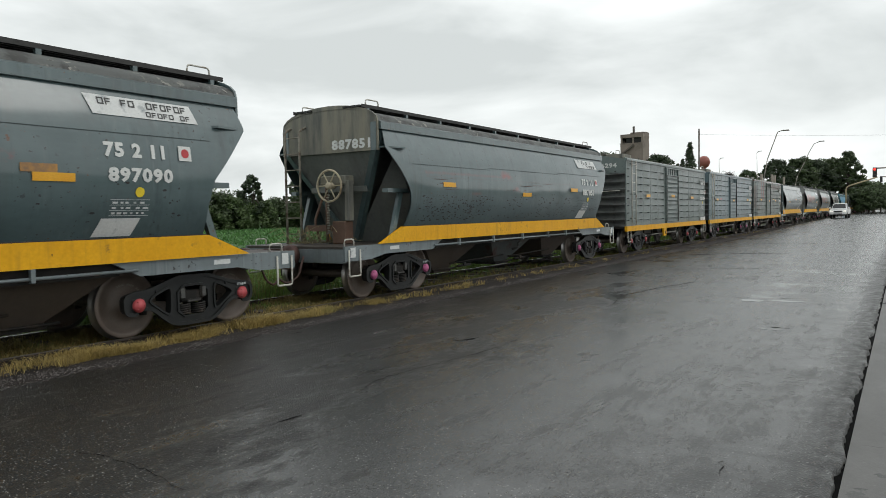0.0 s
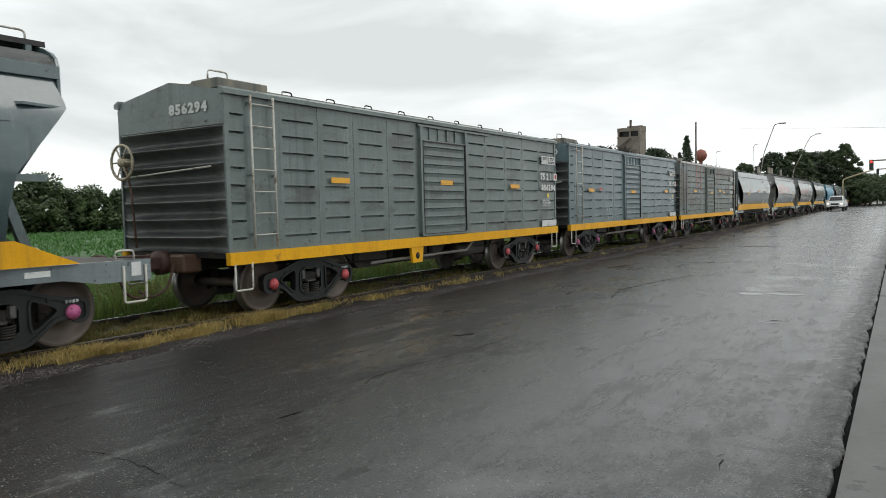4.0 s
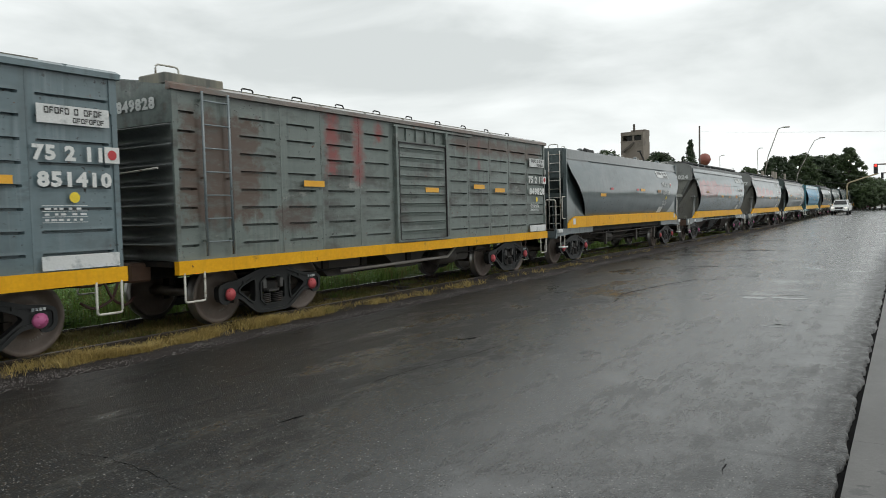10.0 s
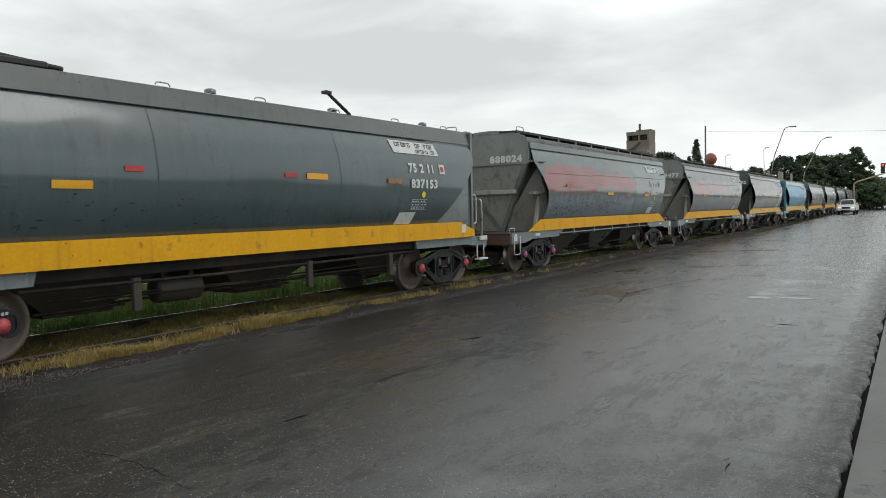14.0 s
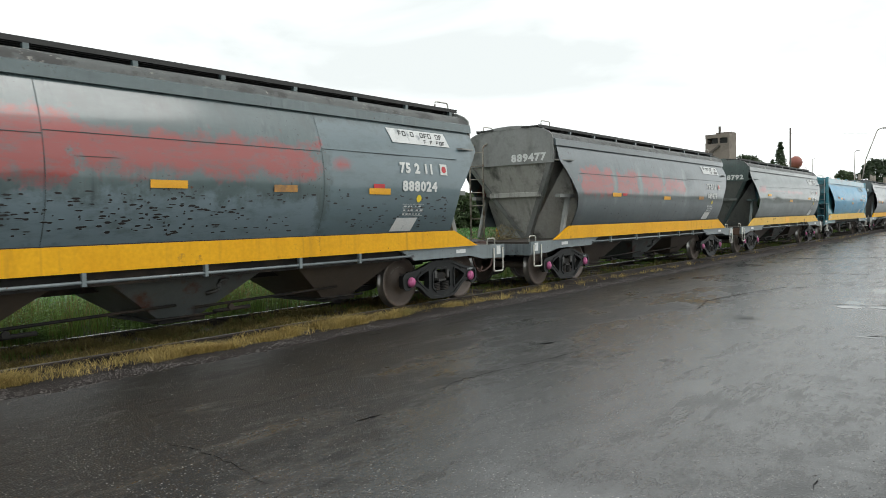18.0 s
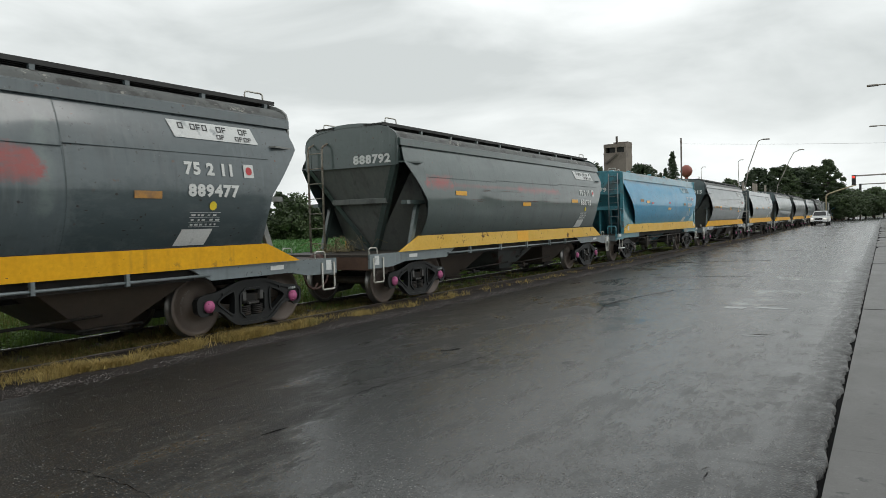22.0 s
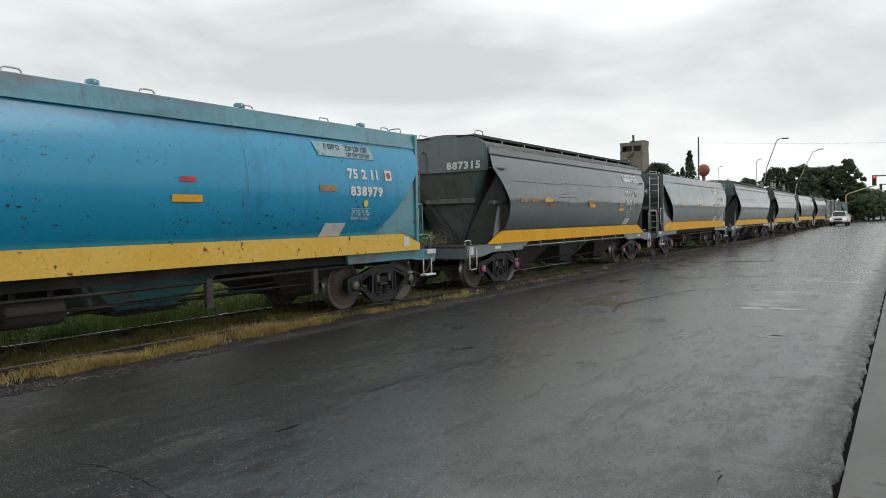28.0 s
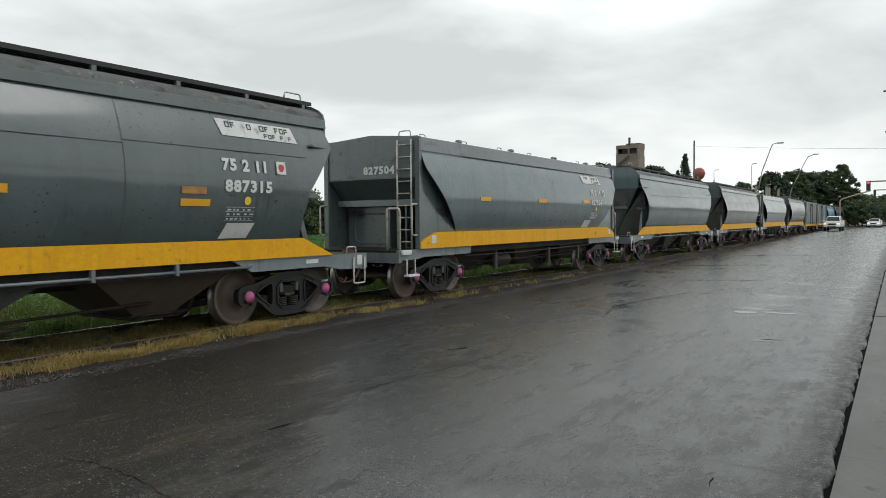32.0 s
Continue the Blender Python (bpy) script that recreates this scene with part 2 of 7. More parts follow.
M_SILL = paint("pale_grey_sill_paint", (0.13, 0.16, 0.17), rough=0.45)
M_YEL = mat("yellow_sill_paint", (0.74, 0.365, 0.008), (0.80, 0.42, 0.012), rough=0.5, spec=0.22, scale=1.5, stain=(0.30, 0.15, 0.03), stain_pos=(0.63, 0.72), stain_scale=3.0, streak=(0.8, 0.40, 0.02), bump=0.05, bscale=3, shift=30.0, drips=(((0.30, 0.17, 0.03), 0.5, 9.0),), specks=(((0.06, 0.035, 0.02), 0.69, 14.0),))
M_YEL_PALE = mat("faded_yellow_paint", (0.70, 0.42, 0.06), (0.76, 0.50, 0.12), rough=0.5, scale=1.5, stain=(0.13, 0.065, 0.025), stain_pos=(0.61, 0.65), stain_scale=4.5, bump=0.05, bscale=3, spec=0.25, shift=30.0, specks=(((0.10, 0.05, 0.02), 0.66, 12.0),))
M_WHITE = mat("worn_white_lettering", (0.62, 0.64, 0.62), (0.7, 0.71, 0.69), rough=0.55, scale=4, stain=(0.25, 0.27, 0.27), stain_pos=(0.60, 0.72), stain_scale=9)
M_PALE = mat("worn_white_panel", (0.60, 0.62, 0.61), (0.68, 0.69, 0.68), rough=0.55, scale=3, stain=(0.22, 0.25, 0.26), stain_pos=(0.56, 0.72), stain_scale=5)
M_BLACKMARK = mat("black_lettering", (0.035, 0.035, 0.035), rough=0.6, scale=6)
M_SIGN_YEL = mat("yellow_reflective_tag", (0.75, 0.36, 0.02), (0.8, 0.42, 0.03), rough=0.35, scale=4, stain=(0.35, 0.2, 0.06), stain_pos=(0.68, 0.76), stain_scale=9)
M_SIGN_RED = mat("red_tag", (0.42, 0.03, 0.035), rough=0.4, scale=4)
M_SIGN_ORANGE = mat("faded_orange_tag", (0.55, 0.27, 0.05), (0.14, 0.10, 0.08), rough=0.5, scale=9)
M_DOT = mat("yellow_dot_paint", (0.72, 0.55, 0.03), rough=0.45, scale=4)
M_LADDER = mat("grimy_ladder_paint", (0.24, 0.22, 0.18), (0.34, 0.32, 0.27), rough=0.6, scale=4, stain=(0.10, 0.06, 0.035), stain_pos=(0.48, 0.62), stain_scale=5)
M_WHITE_TUBE = mat("off_white_handrail_paint", (0.46, 0.45, 0.40), (0.56, 0.55, 0.50), rough=0.5, scale=5, stain=(0.17, 0.11, 0.065), stain_pos=(0.54, 0.66), stain_scale=6)
M_UNDER = mat("sooty_underframe_steel", (0.012, 0.012, 0.0115), (0.022, 0.020, 0.018), rough=0.7, spec=0.25, scale=3, stain=(0.05, 0.036, 0.026), stain_pos=(0.5, 0.7), bump=0.2, bscale=25)
M_CHUTE = mat("dusty_chute_steel", (0.045, 0.04, 0.035), (0.07, 0.06, 0.05), rough=0.6, spec=0.3, scale=1.6, stain=(0.035, 0.032, 0.03), stain_pos=(0.5, 0.7), bump=0.1, bscale=12)
M_FRAME = mat("black_cast_bogie_steel", (0.009, 0.0105, 0.011), (0.018, 0.019, 0.019), rough=0.5, spec=0.35, scale=4, stain=(0.035, 0.033, 0.03), stain_pos=(0.58, 0.74), stain_scale=3.5, bump=0.25, bscale=30)
M_WHEEL = mat("brown_wheel_steel", (0.10, 0.08, 0.066), (0.145, 0.112, 0.092), rough=0.55, metal=0.1, scale=3, stain=(0.055, 0.042, 0.035), stain_pos=(0.55, 0.75), bump=0.12, bscale=20)
M_CASTGREY = mat("worn_grey_cast_steel", (0.06, 0.06, 0.058), (0.10, 0.10, 0.095), rough=0.5, metal=0.2, scale=6, stain=(0.03, 0.025, 0.022), stain_pos=(0.5, 0.65), stain_scale=8, bump=0.2, bscale=30)
M_TREAD = mat("polished_wheel_tread", (0.32, 0.31, 0.30), rough=0.32, metal=0.9, scale=6)
M_CAP_RED = mat("red_axle_cap_paint", (0.42, 0.05, 0.06), (0.5, 0.09, 0.1), rough=0.5, scale=9, stain=(0.1, 0.03, 0.03), stain_pos=(0.6, 0.75), stain_scale=10)
M_CAP_PINK = mat("pink_axle_cap_paint", (0.40, 0.075, 0.20), (0.48, 0.12, 0.27), rough=0.5, scale=9, stain=(0.12, 0.05, 0.06), stain_pos=(0.6, 0.75), stain_scale=10)
M_CAP_GREY = mat("greasy_axle_cap_steel", (0.12, 0.10, 0.09), rough=0.5, metal=0.4, scale=9)
M_ROOFWALK = mat("black_grating_steel", (0.018, 0.018, 0.018), (0.03, 0.03, 0.028), rough=0.6, scale=5)
M_RUSTY = mat("rusty_steel", (0.09, 0.05, 0.035), (0.14, 0.08, 0.05), rough=0.7, scale=4, bump=0.2, bscale=30)
M_HANDWHEEL = mat("beige_handwheel_paint", (0.40, 0.35, 0.25), rough=0.5, scale=5, stain=(0.2, 0.12, 0.06))
M_DUST = mat("grain_dust_stained_paint", (0.235, 0.22, 0.165), (0.17, 0.17, 0.15), rough=0.6, scale=1.5, stain=(0.07, 0.075, 0.07), stain_pos=(0.45, 0.7), stretch=(2.5, 2.5, 0.4))

M_COUPLER = mat("dark_rusty_coupler_steel", (0.045, 0.024, 0.019), (0.085, 0.036, 0.028), rough=0.65, scale=5, bump=0.3, bscale=30)
M_SEAM = mat("dark_weld_seam", (0.036, 0.052, 0.055), rough=0.5, scale=4)
M_CHIP_DARK = mat("dark_chips_lips_gap_shade", (0.022, 0.02, 0.02), rough=0.6, scale=8)
M_STRAW = mat("dry_straw", (0.22, 0.18, 0.10), (0.30, 0.25, 0.14), rough=0.8, scale=5, island=0.6)
M_END_PALE = mat("dusty_pale_end_paint", (0.20, 0.208, 0.20), (0.25, 0.256, 0.245), rough=0.55, scale=1.2, stain=(0.10, 0.105, 0.10), stain_pos=(0.5, 0.68), streak=(0.16, 0.14, 0.11))

M_CHUTE_BROWN = mat("brown_dusty_chute_steel", (0.06, 0.048, 0.039), (0.085, 0.067, 0.054), rough=0.6, scale=1.2, stain=(0.06, 0.05, 0.042), stain_pos=(0.5, 0.7), bump=0.08, bscale=12)
M_CHUTE_GREY = mat("grey_chute_plate_with_rust", (0.08, 0.092, 0.092), (0.10, 0.11, 0.11), rough=0.5, scale=1.2, stain=(0.075, 0.028, 0.018), stain_pos=(0.56, 0.68), stain_scale=2.2, bump=0.08, bscale=12)
M_YEL_NEW = mat("fresh_yellow_repaint", (0.84, 0.42, 0.008), (0.88, 0.46, 0.012), rough=0.4, scale=2)
M_SCRAWL = mat("worn_white_scrawl", (0.42, 0.45, 0.45), (0.55, 0.57, 0.56), rough=0.6, scale=5, stain=(0.12, 0.15, 0.16), stain_pos=(0.48, 0.6), stain_scale=9)
M_BRUSH = mat("dead_dark_leaves", (0.02, 0.02, 0.014), (0.045, 0.04, 0.025), rough=0.8, scale=6, island=0.8)
M_PIPE = mat("pale_pipe_steel", (0.24, 0.22, 0.20), (0.30, 0.28, 0.25), rough=0.5, scale=4)
# dusty paint, lifted far above the end plates to stand in for ground bounce
M_END_UNDER = mat("dusty_underside_paint_with_bounce", (0.34, 0.34, 0.31), (0.42, 0.415, 0.38), rough=0.6, scale=1.2, stain=(0.07, 0.072, 0.066), stain_pos=(0.56, 0.70), streak=(0.12, 0.10, 0.08), shift=30.0, drips=(((0.05, 0.046, 0.04), 0.8, 6.0), ((0.36, 0.35, 0.31), 0.5, 11.0)))
M_END_MID = mat("grimy_grey_underside_paint", (0.11, 0.122, 0.115), (0.15, 0.158, 0.148), rough=0.55, scale=1.2, stain=(0.06, 0.064, 0.06), stain_pos=(0.56, 0.70), streak=(0.12, 0.10, 0.08), shift=30.0, drips=(((0.035, 0.033, 0.03), 0.8, 6.0), ((0.2, 0.195, 0.17), 0.4, 11.0)))
M_ROOF = mat("grimy_mottled_roof_paint", (0.065, 0.072, 0.07), (0.10, 0.106, 0.10), rough=0.6, scale=2.0, stain=(0.028, 0.028, 0.026), stain_pos=(0.50, 0.60), stain_scale=3.0, shift=30.0, specks=(((0.24, 0.235, 0.21), 0.60, 9.0), ((0.02, 0.02, 0.019), 0.60, 20.0)))


def translucent(m, share):
    """Thin leaves let part of the light through."""
    n, l = m.node_tree.nodes, m.node_tree.links
    b, out = n["Principled BSDF"], n["Material Output"]
    t = n.new("ShaderNodeBsdfTranslucent")
    l.new(b.inputs["Base Color"].links[0].from_socket, t.inputs["Color"])
    x = n.new("ShaderNodeMixShader")
    x.inputs[0].default_value = share
    l.new(b.outputs[0], x.inputs[1])
    l.new(t.outputs[0], x.inputs[2])
    l.new(x.outputs[0], out.inputs["Surface"])
    return m


M_FADED_BOARD = mat("faded_pale_blue_board", (0.22, 0.36, 0.42), (0.34, 0.44, 0.47), rough=0.5, scale=3, stain=(0.06, 0.22, 0.33), stain_pos=(0.5, 0.62), stain_scale=5)
M_CHALK = mat("faint_chalk", (0.20, 0.175, 0.15), (0.26, 0.235, 0.21), rough=0.8, scale=9)
M_SCRATCH = mat("dark_red_scratch", (0.05, 0.02, 0.018), (0.09, 0.03, 0.026), rough=0.6, scale=6)


# ---- mesh helpers ----
def link(name, bm, material, parent=None, label="", smooth=False):
    me = bpy.data.meshes.new(name)
    bm.normal_update()
    if smooth:
        for f in bm.faces:
            f.smooth = True
    bm.to_mesh(me)
    bm.free()
    for m in (material if isinstance(material, (list, tuple)) else [material]):
        me.materials.append(m)
    ob = new(name, me)
    if parent:
        ob.parent = parent
    if label:
        ob["label"] = label
    return ob


def part(name, bm, material, parent, label="", smooth=False):
    return link(name, bm, material, parent, label, smooth)


def thing(name, label, category, group="", kind=""):
    return tagged(new(name), label, category, group, kind)


def box(bm, x0, x1, y0, y1, z0, z1, mi=0, bevel=0.0):
    v = [bm.verts.new(p) for p in ((x0, y0, z0), (x1, y0, z0), (x1, y1, z0), (x0, y1, z0), (x0, y0, z1), (x1, y0, z1), (x1, y1, z1), (x0, y1, z1))]
    fs = [bm.faces.new([v[i] for i in q]) for q in ((3, 2, 1, 0), (4, 5, 6, 7), (0, 1, 5, 4), (1, 2, 6, 5), (2, 3, 7, 6), (3, 0, 4, 7))]
    for f in fs:
        f.material_index = mi
    if bevel:
        es = {e for f in fs for e in f.edges}
        bmesh.ops.bevel(bm, geom=list(es), offset=bevel, segments=1, affect="EDGES")
    return bm


def prism(bm, pts, lo, hi, axis="y", mi=0):
    """A polygon in a plane across the axis, drawn out along it from lo to hi."""
    def at(a, b, c):
        return {"y": (a, c, b), "x": (c, a, b), "z": (a, b, c)}[axis]
    v0 = [bm.verts.new(at(a, b, lo)) for a, b in pts]
    v1 = [bm.verts.new(at(a, b, hi)) for a, b in pts]
    n = len(pts)
    fs = [bm.faces.new(v0), bm.faces.new(v1[::-1])]
    for i in range(n):
        j = (i + 1) % n
        fs.append(bm.faces.new((v0[j], v0[i], v1[i], v1[j])))
    for f in fs:
        f.material_index = mi
    bmesh.ops.recalc_face_normals(bm, faces=fs)
    return bm


def tube(bm, pts, r, sides=8, mi=0, closed=False):
    pts = [Vector(p) for p in pts]
    n = len(pts)
    rings = []
    for i, p in enumerate(pts):
        if closed:
            d = pts[(i + 1) % n] - pts[i - 1]
        else:
            d = pts[min(i + 1, n - 1)] - pts[max(i - 1, 0)]
        d.normalize()
        a = Vector((0, 0, 1)) if abs(d.z) < 0.9 else Vector((1, 0, 0))
        u = d.cross(a).normalized()
        w = d.cross(u)
        rings.append([bm.verts.new(p + r * (math.cos(k * math.tau / sides) * u + math.sin(k * math.tau / sides) * w)) for k in range(sides)])
    for i in range(n if closed else n - 1):
        a, b = rings[i], rings[(i + 1) % n]
        for k in range(sides):
            f = bm.faces.new((a[k], a[(k + 1) % sides], b[(k + 1) % sides], b[k]))
            f.smooth, f.material_index = True, mi
    if not closed:
        for ring in (rings[0][::-1], rings[-1]):
            bm.faces.new(ring).material_index = mi
    return bm


def bend(pts, r=0.06, k=4):
    """Rounds the corners of a polyline."""
    pts = [Vector(p) for p in pts]
    out = [pts[0]]
    for a, b, c in zip(pts, pts[1:], pts[2:]):
        p, q = b + (a - b).normalized() * r, b + (c - b).normalized() * r
        for i in range(k + 1):
            t = i / k
            out.append(p * (1 - t) ** 2 + b * 2 * t * (1 - t) + q * t * t)
    return out + [pts[-1]]


def lathe(bm, prof, segs=28, axis="y", at=(0, 0, 0), mi=0, caps=True):
    """Turns a profile of (radius, along) about an axis."""
    rings = []
    for r, h in prof:
        ring = []
        for k in range(segs):
            a = k * math.tau / segs
            c, s = r * math.cos(a), r * math.sin(a)
            p = {"y": (c, h, s), "x": (h, c, s), "z": (c, s, h)}[axis]
            ring.append(bm.verts.new((p[0] + at[0], p[1] + at[1], p[2] + at[2])))
        rings.append(ring)
    fs = []
    for a, b in zip(rings, rings[1:]):
        for k in range(segs):
            fs.append(bm.faces.new((a[k], a[(k + 1) % segs], b[(k + 1) % segs], b[k])))
    for f in fs:
        f.smooth = True
    if caps:
        for ring in (rings[0], rings[-1]):
            fs.append(bm.faces.new(ring))
    for f in fs:
        f.material_index = mi
    bmesh.ops.recalc_face_normals(bm, faces=fs)
    return bm


def bars(bm, pts, w, y0, y1, closed=False):
    """A flat bar of width w along a polyline of (x, z)."""
    pts = [Vector((a, b)) for a, b in pts]
    n = len(pts)
    ring = []
    for i, p in enumerate(pts):
        d0 = (p - pts[i - 1]).normalized() if i or closed else (pts[1] - p).normalized()
        d1 = (pts[(i + 1) % n] - p).normalized() if i < n - 1 or closed else d0
        d = (d0 + d1).normalized()
        m = Vector((-d.y, d.x)) * (w / 2 / max(0.5, d.dot(d1)))
        ring.append([bm.verts.new((q.x, y, q.y)) for q in (p + m, p - m) for y in (y0, y1)])
    for i in range(n if closed else n - 1):
        a, b = ring[i], ring[(i + 1) % n]
        for i0, i1 in ((0, 1), (1, 3), (3, 2), (2, 0)):
            bm.faces.new((a[i0], a[i1], b[i1], b[i0]))
    if not closed:
        for a in (ring[0], ring[-1]):
            bm.faces.new((a[0], a[1], a[3], a[2]))
    bmesh.ops.recalc_face_normals(bm, faces=bm.faces)
    return bm


def grid(bm, rows, mi=0, smooth=True):
    vs = [[bm.verts.new(p) for p in r] for r in rows]
    for a, b in zip(vs, vs[1:]):
        for i in range(len(a) - 1):
            f = bm.faces.new((a[i], a[i + 1], b[i + 1], b[i]))
            f.smooth, f.material_index = smooth, mi
    return bm


def letters(text, size, bold=0.012):
    """Flat bmesh of a text in the x-z plane, its lower left corner at the origin."""
    cu = bpy.data.curves.new("letters", "FONT")
    cu.body, cu.size, cu.offset, cu.resolution_u, cu.space_character = text, size, bold * size / 0.25, 2, 1.15
    ob = bpy.data.objects.new("letters", cu)
    me = ob.to_mesh()
    bm = bmesh.new()
    bm.from_mesh(me)
    ob.to_mesh_clear()
    bpy.data.objects.remove(ob)
    bpy.data.curves.remove(cu)
    for v in bm.verts:
        v.co = Vector((v.co.x, 0, v.co.y))
    return bm


def islands(bm):
    """The loose pieces of a flat bmesh, each as a bmesh of its own."""
    out, seen = [], set()
    for f0 in bm.faces:
        if f0 in seen:
            continue
        stack, group = [f0], []
        seen.add(f0)
        while stack:
            f = stack.pop()
            group.append(f)
            for v in f.verts:
                for g in v.link_faces:
                    if g not in seen:
                        seen.add(g)
                        stack.append(g)
        b = bmesh.new()
        ids = {}
        for f in group:
            for v in f.verts:
                if v not in ids:
                    ids[v] = b.verts.new(v.co)
            b.faces.new([ids[v] for v in f.verts])
        out.append(b)
    bm.free()
    return out


def lay(bm, x, z, width):
    """Lays a flat bmesh of the x-z plane on a wagon's near side of half width width(z)."""
    for v in bm.verts:
        v.co.x += x
        v.co.z += z
        v.co.y = -width(v.co.z) - 0.012
    return bm


def patch_quad(x0, x1, z0, z1, skew=0.0, n=4):
    bm = bmesh.new()
    return grid(bm, [[(x0 + skew * k / n, 0, z0 + (z1 - z0) * k / n), (x1 + skew * k / n, 0, z0 + (z1 - z0) * k / n)] for k in range(n + 1)], smooth=False)


def disc(x, z, r, n=16):
    bm = bmesh.new()
    bm.faces.new([bm.verts.new((x + r * math.cos(k * math.tau / n), 0, z + r * math.sin(k * math.tau / n))) for k in range(n)])
    return bm


# ---- wagons: x along the train, y across (the road is at -y), z from the rail top ----
WHEEL_R = 0.457
SPIN = []          # wheelsets that turn


def b_():
    return bmesh.new()


def wheel_mesh():
    bm = b_()
    for s in (-1, 1):
        y = s * 0.80
        lathe(bm, [(0.02, y + s * 0.075), (0.13, y + s * 0.075), (0.15, y + s * 0.03), (0.37, y + s * 0.005), (0.39, y + s * 0.068), (0.445, y + s * 0.07), (0.457, y + s * 0.06)], 40, mi=0, caps=False)
        lathe(bm, [(0.457, y + s * 0.06), (0.462, y - s * 0.03), (0.487, y - s * 0.045), (0.485, y - s * 0.065), (0.42, y - s * 0.066)], 40, mi=1, caps=False)
        lathe(bm, [(0.42, y - s * 0.066), (0.38, y - s * 0.03), (0.14, y - s * 0.03), (0.12, y - s * 0.07), (0.08, y - s * 0.07)], 40, mi=0, caps=False)
        bmesh.ops.recalc_face_normals(bm, faces=bm.faces)
        for k in range(14):  # chalk marks and small bolts on the face
            a = 0.5 + k * 0.115
            if k % 5 == 4:
                continue
            r = 0.27
            c, sn = math.cos(a), math.sin(a)
            q = [(r * c + dx * sn + dz * c, y + s * 0.034, r * sn - dx * c + dz * sn) for dx, dz in ((-0.007, -0.014), (0.007, -0.014), (0.007, 0.014), (-0.007, 0.014))]
            f = bm.faces.new([bm.verts.new(p) for p in q])
            f.material_index = 2
    lathe(bm, [(0.085, -0.72), (0.075, 0), (0.085, 0.72)], 16, mi=0)
    return bm


def smooth_ring(pts, times=2):
    """Cuts the corners of a closed outline."""
    for _ in range(times):
        pts = [q for (ax, az), (bx, bz) in zip(pts, pts[1:] + pts[:1]) for q in ((ax * 0.8 + bx * 0.2, az * 0.8 + bz * 0.2), (ax * 0.2 + bx * 0.8, az * 0.2 + bz * 0.8))]
    return pts


def side_frame_mesh(s):
    """Cast frame: a bowed outline with two rounded windows and an open middle for the springs."""
    bm = b_()
    half = [(0.0, 0.785), (0.26, 0.785), (0.52, 0.70), (0.74, 0.635), (0.98, 0.615), (1.08, 0.57), (1.08, 0.40), (1.03, 0.34), (0.93, 0.33), (0.90, 0.40), (0.78, 0.40), (0.66, 0.38), (0.46, 0.21), (0.32, 0.125), (0.0, 0.115)]
    outline = smooth_ring(half[:-1] + [(-x, z) for x, z in half[:0:-1]], 1)
    window = [(0.365, 0.665), (0.50, 0.625), (0.68, 0.545), (0.715, 0.49), (0.66, 0.44), (0.46, 0.295), (0.375, 0.27)]
    rings = [outline, smooth_ring(window), smooth_ring([(-x, z) for x, z in window]), smooth_ring([(-0.26, 0.66), (0.26, 0.66), (0.26, 0.22), (-0.26, 0.22)], 1)]
    y0, y1 = s * 1.0, s * 1.115
    edges = []
    for ring in rings:
        vs = [bm.verts.new((x, y0, z)) for x, z in ring]
        edges += [bm.edges.new((p, q)) for p, q in zip(vs, vs[1:] + vs[:1])]
    bmesh.ops.triangle_fill(bm, use_beauty=True, edges=edges)
    made = bmesh.ops.extrude_face_region(bm, geom=bm.faces[:])
    bmesh.ops.translate(bm, vec=(0, y1 - y0, 0), verts=[g for g in made["geom"] if isinstance(g, bmesh.types.BMVert)])
    # rolled flange round the outline and the windows
    for ring, w in zip(rings, (0.05, 0.028, 0.028, 0.03)):
        bars(bm, ring, w, y1 - s * 0.01, y1 + s * 0.024, closed=True)
    bmesh.ops.recalc_face_normals(bm, faces=bm.faces)
    for sx in (-1, 1):
        box(bm, sx * 0.89 - 0.115, sx * 0.89 + 0.115, min(s * 0.96, s * 1.13), max(s * 0.96, s * 1.13), 0.37, 0.565, bevel=0.03)
        box(bm, sx * 0.60 - 0.02, sx * 0.60 + 0.02, min(y1, y1 + s * 0.02), max(y1, y1 + s * 0.02), 0.595, 0.66)
    for k in range(4):  # chalk code beside the axle box
        box(bm, 0.80 + 0.045 * k, 0.83 + 0.045 * k, min(y1 + s * 0.024, y1 + s * 0.028), max(y1 + s * 0.024, y1 + s * 0.028), 0.572 + 0.006 * (k % 2), 0.612, mi=1)
    return bm


def spring_mesh(s):
    bm = b_()
    tube(bm, [(0.098 * math.cos(k * 0.7), s * 1.05 + 0.098 * math.sin(k * 0.7), 0.235 + 0.0034 * k) for k in range(47)], 0.017, 6)
    return bm


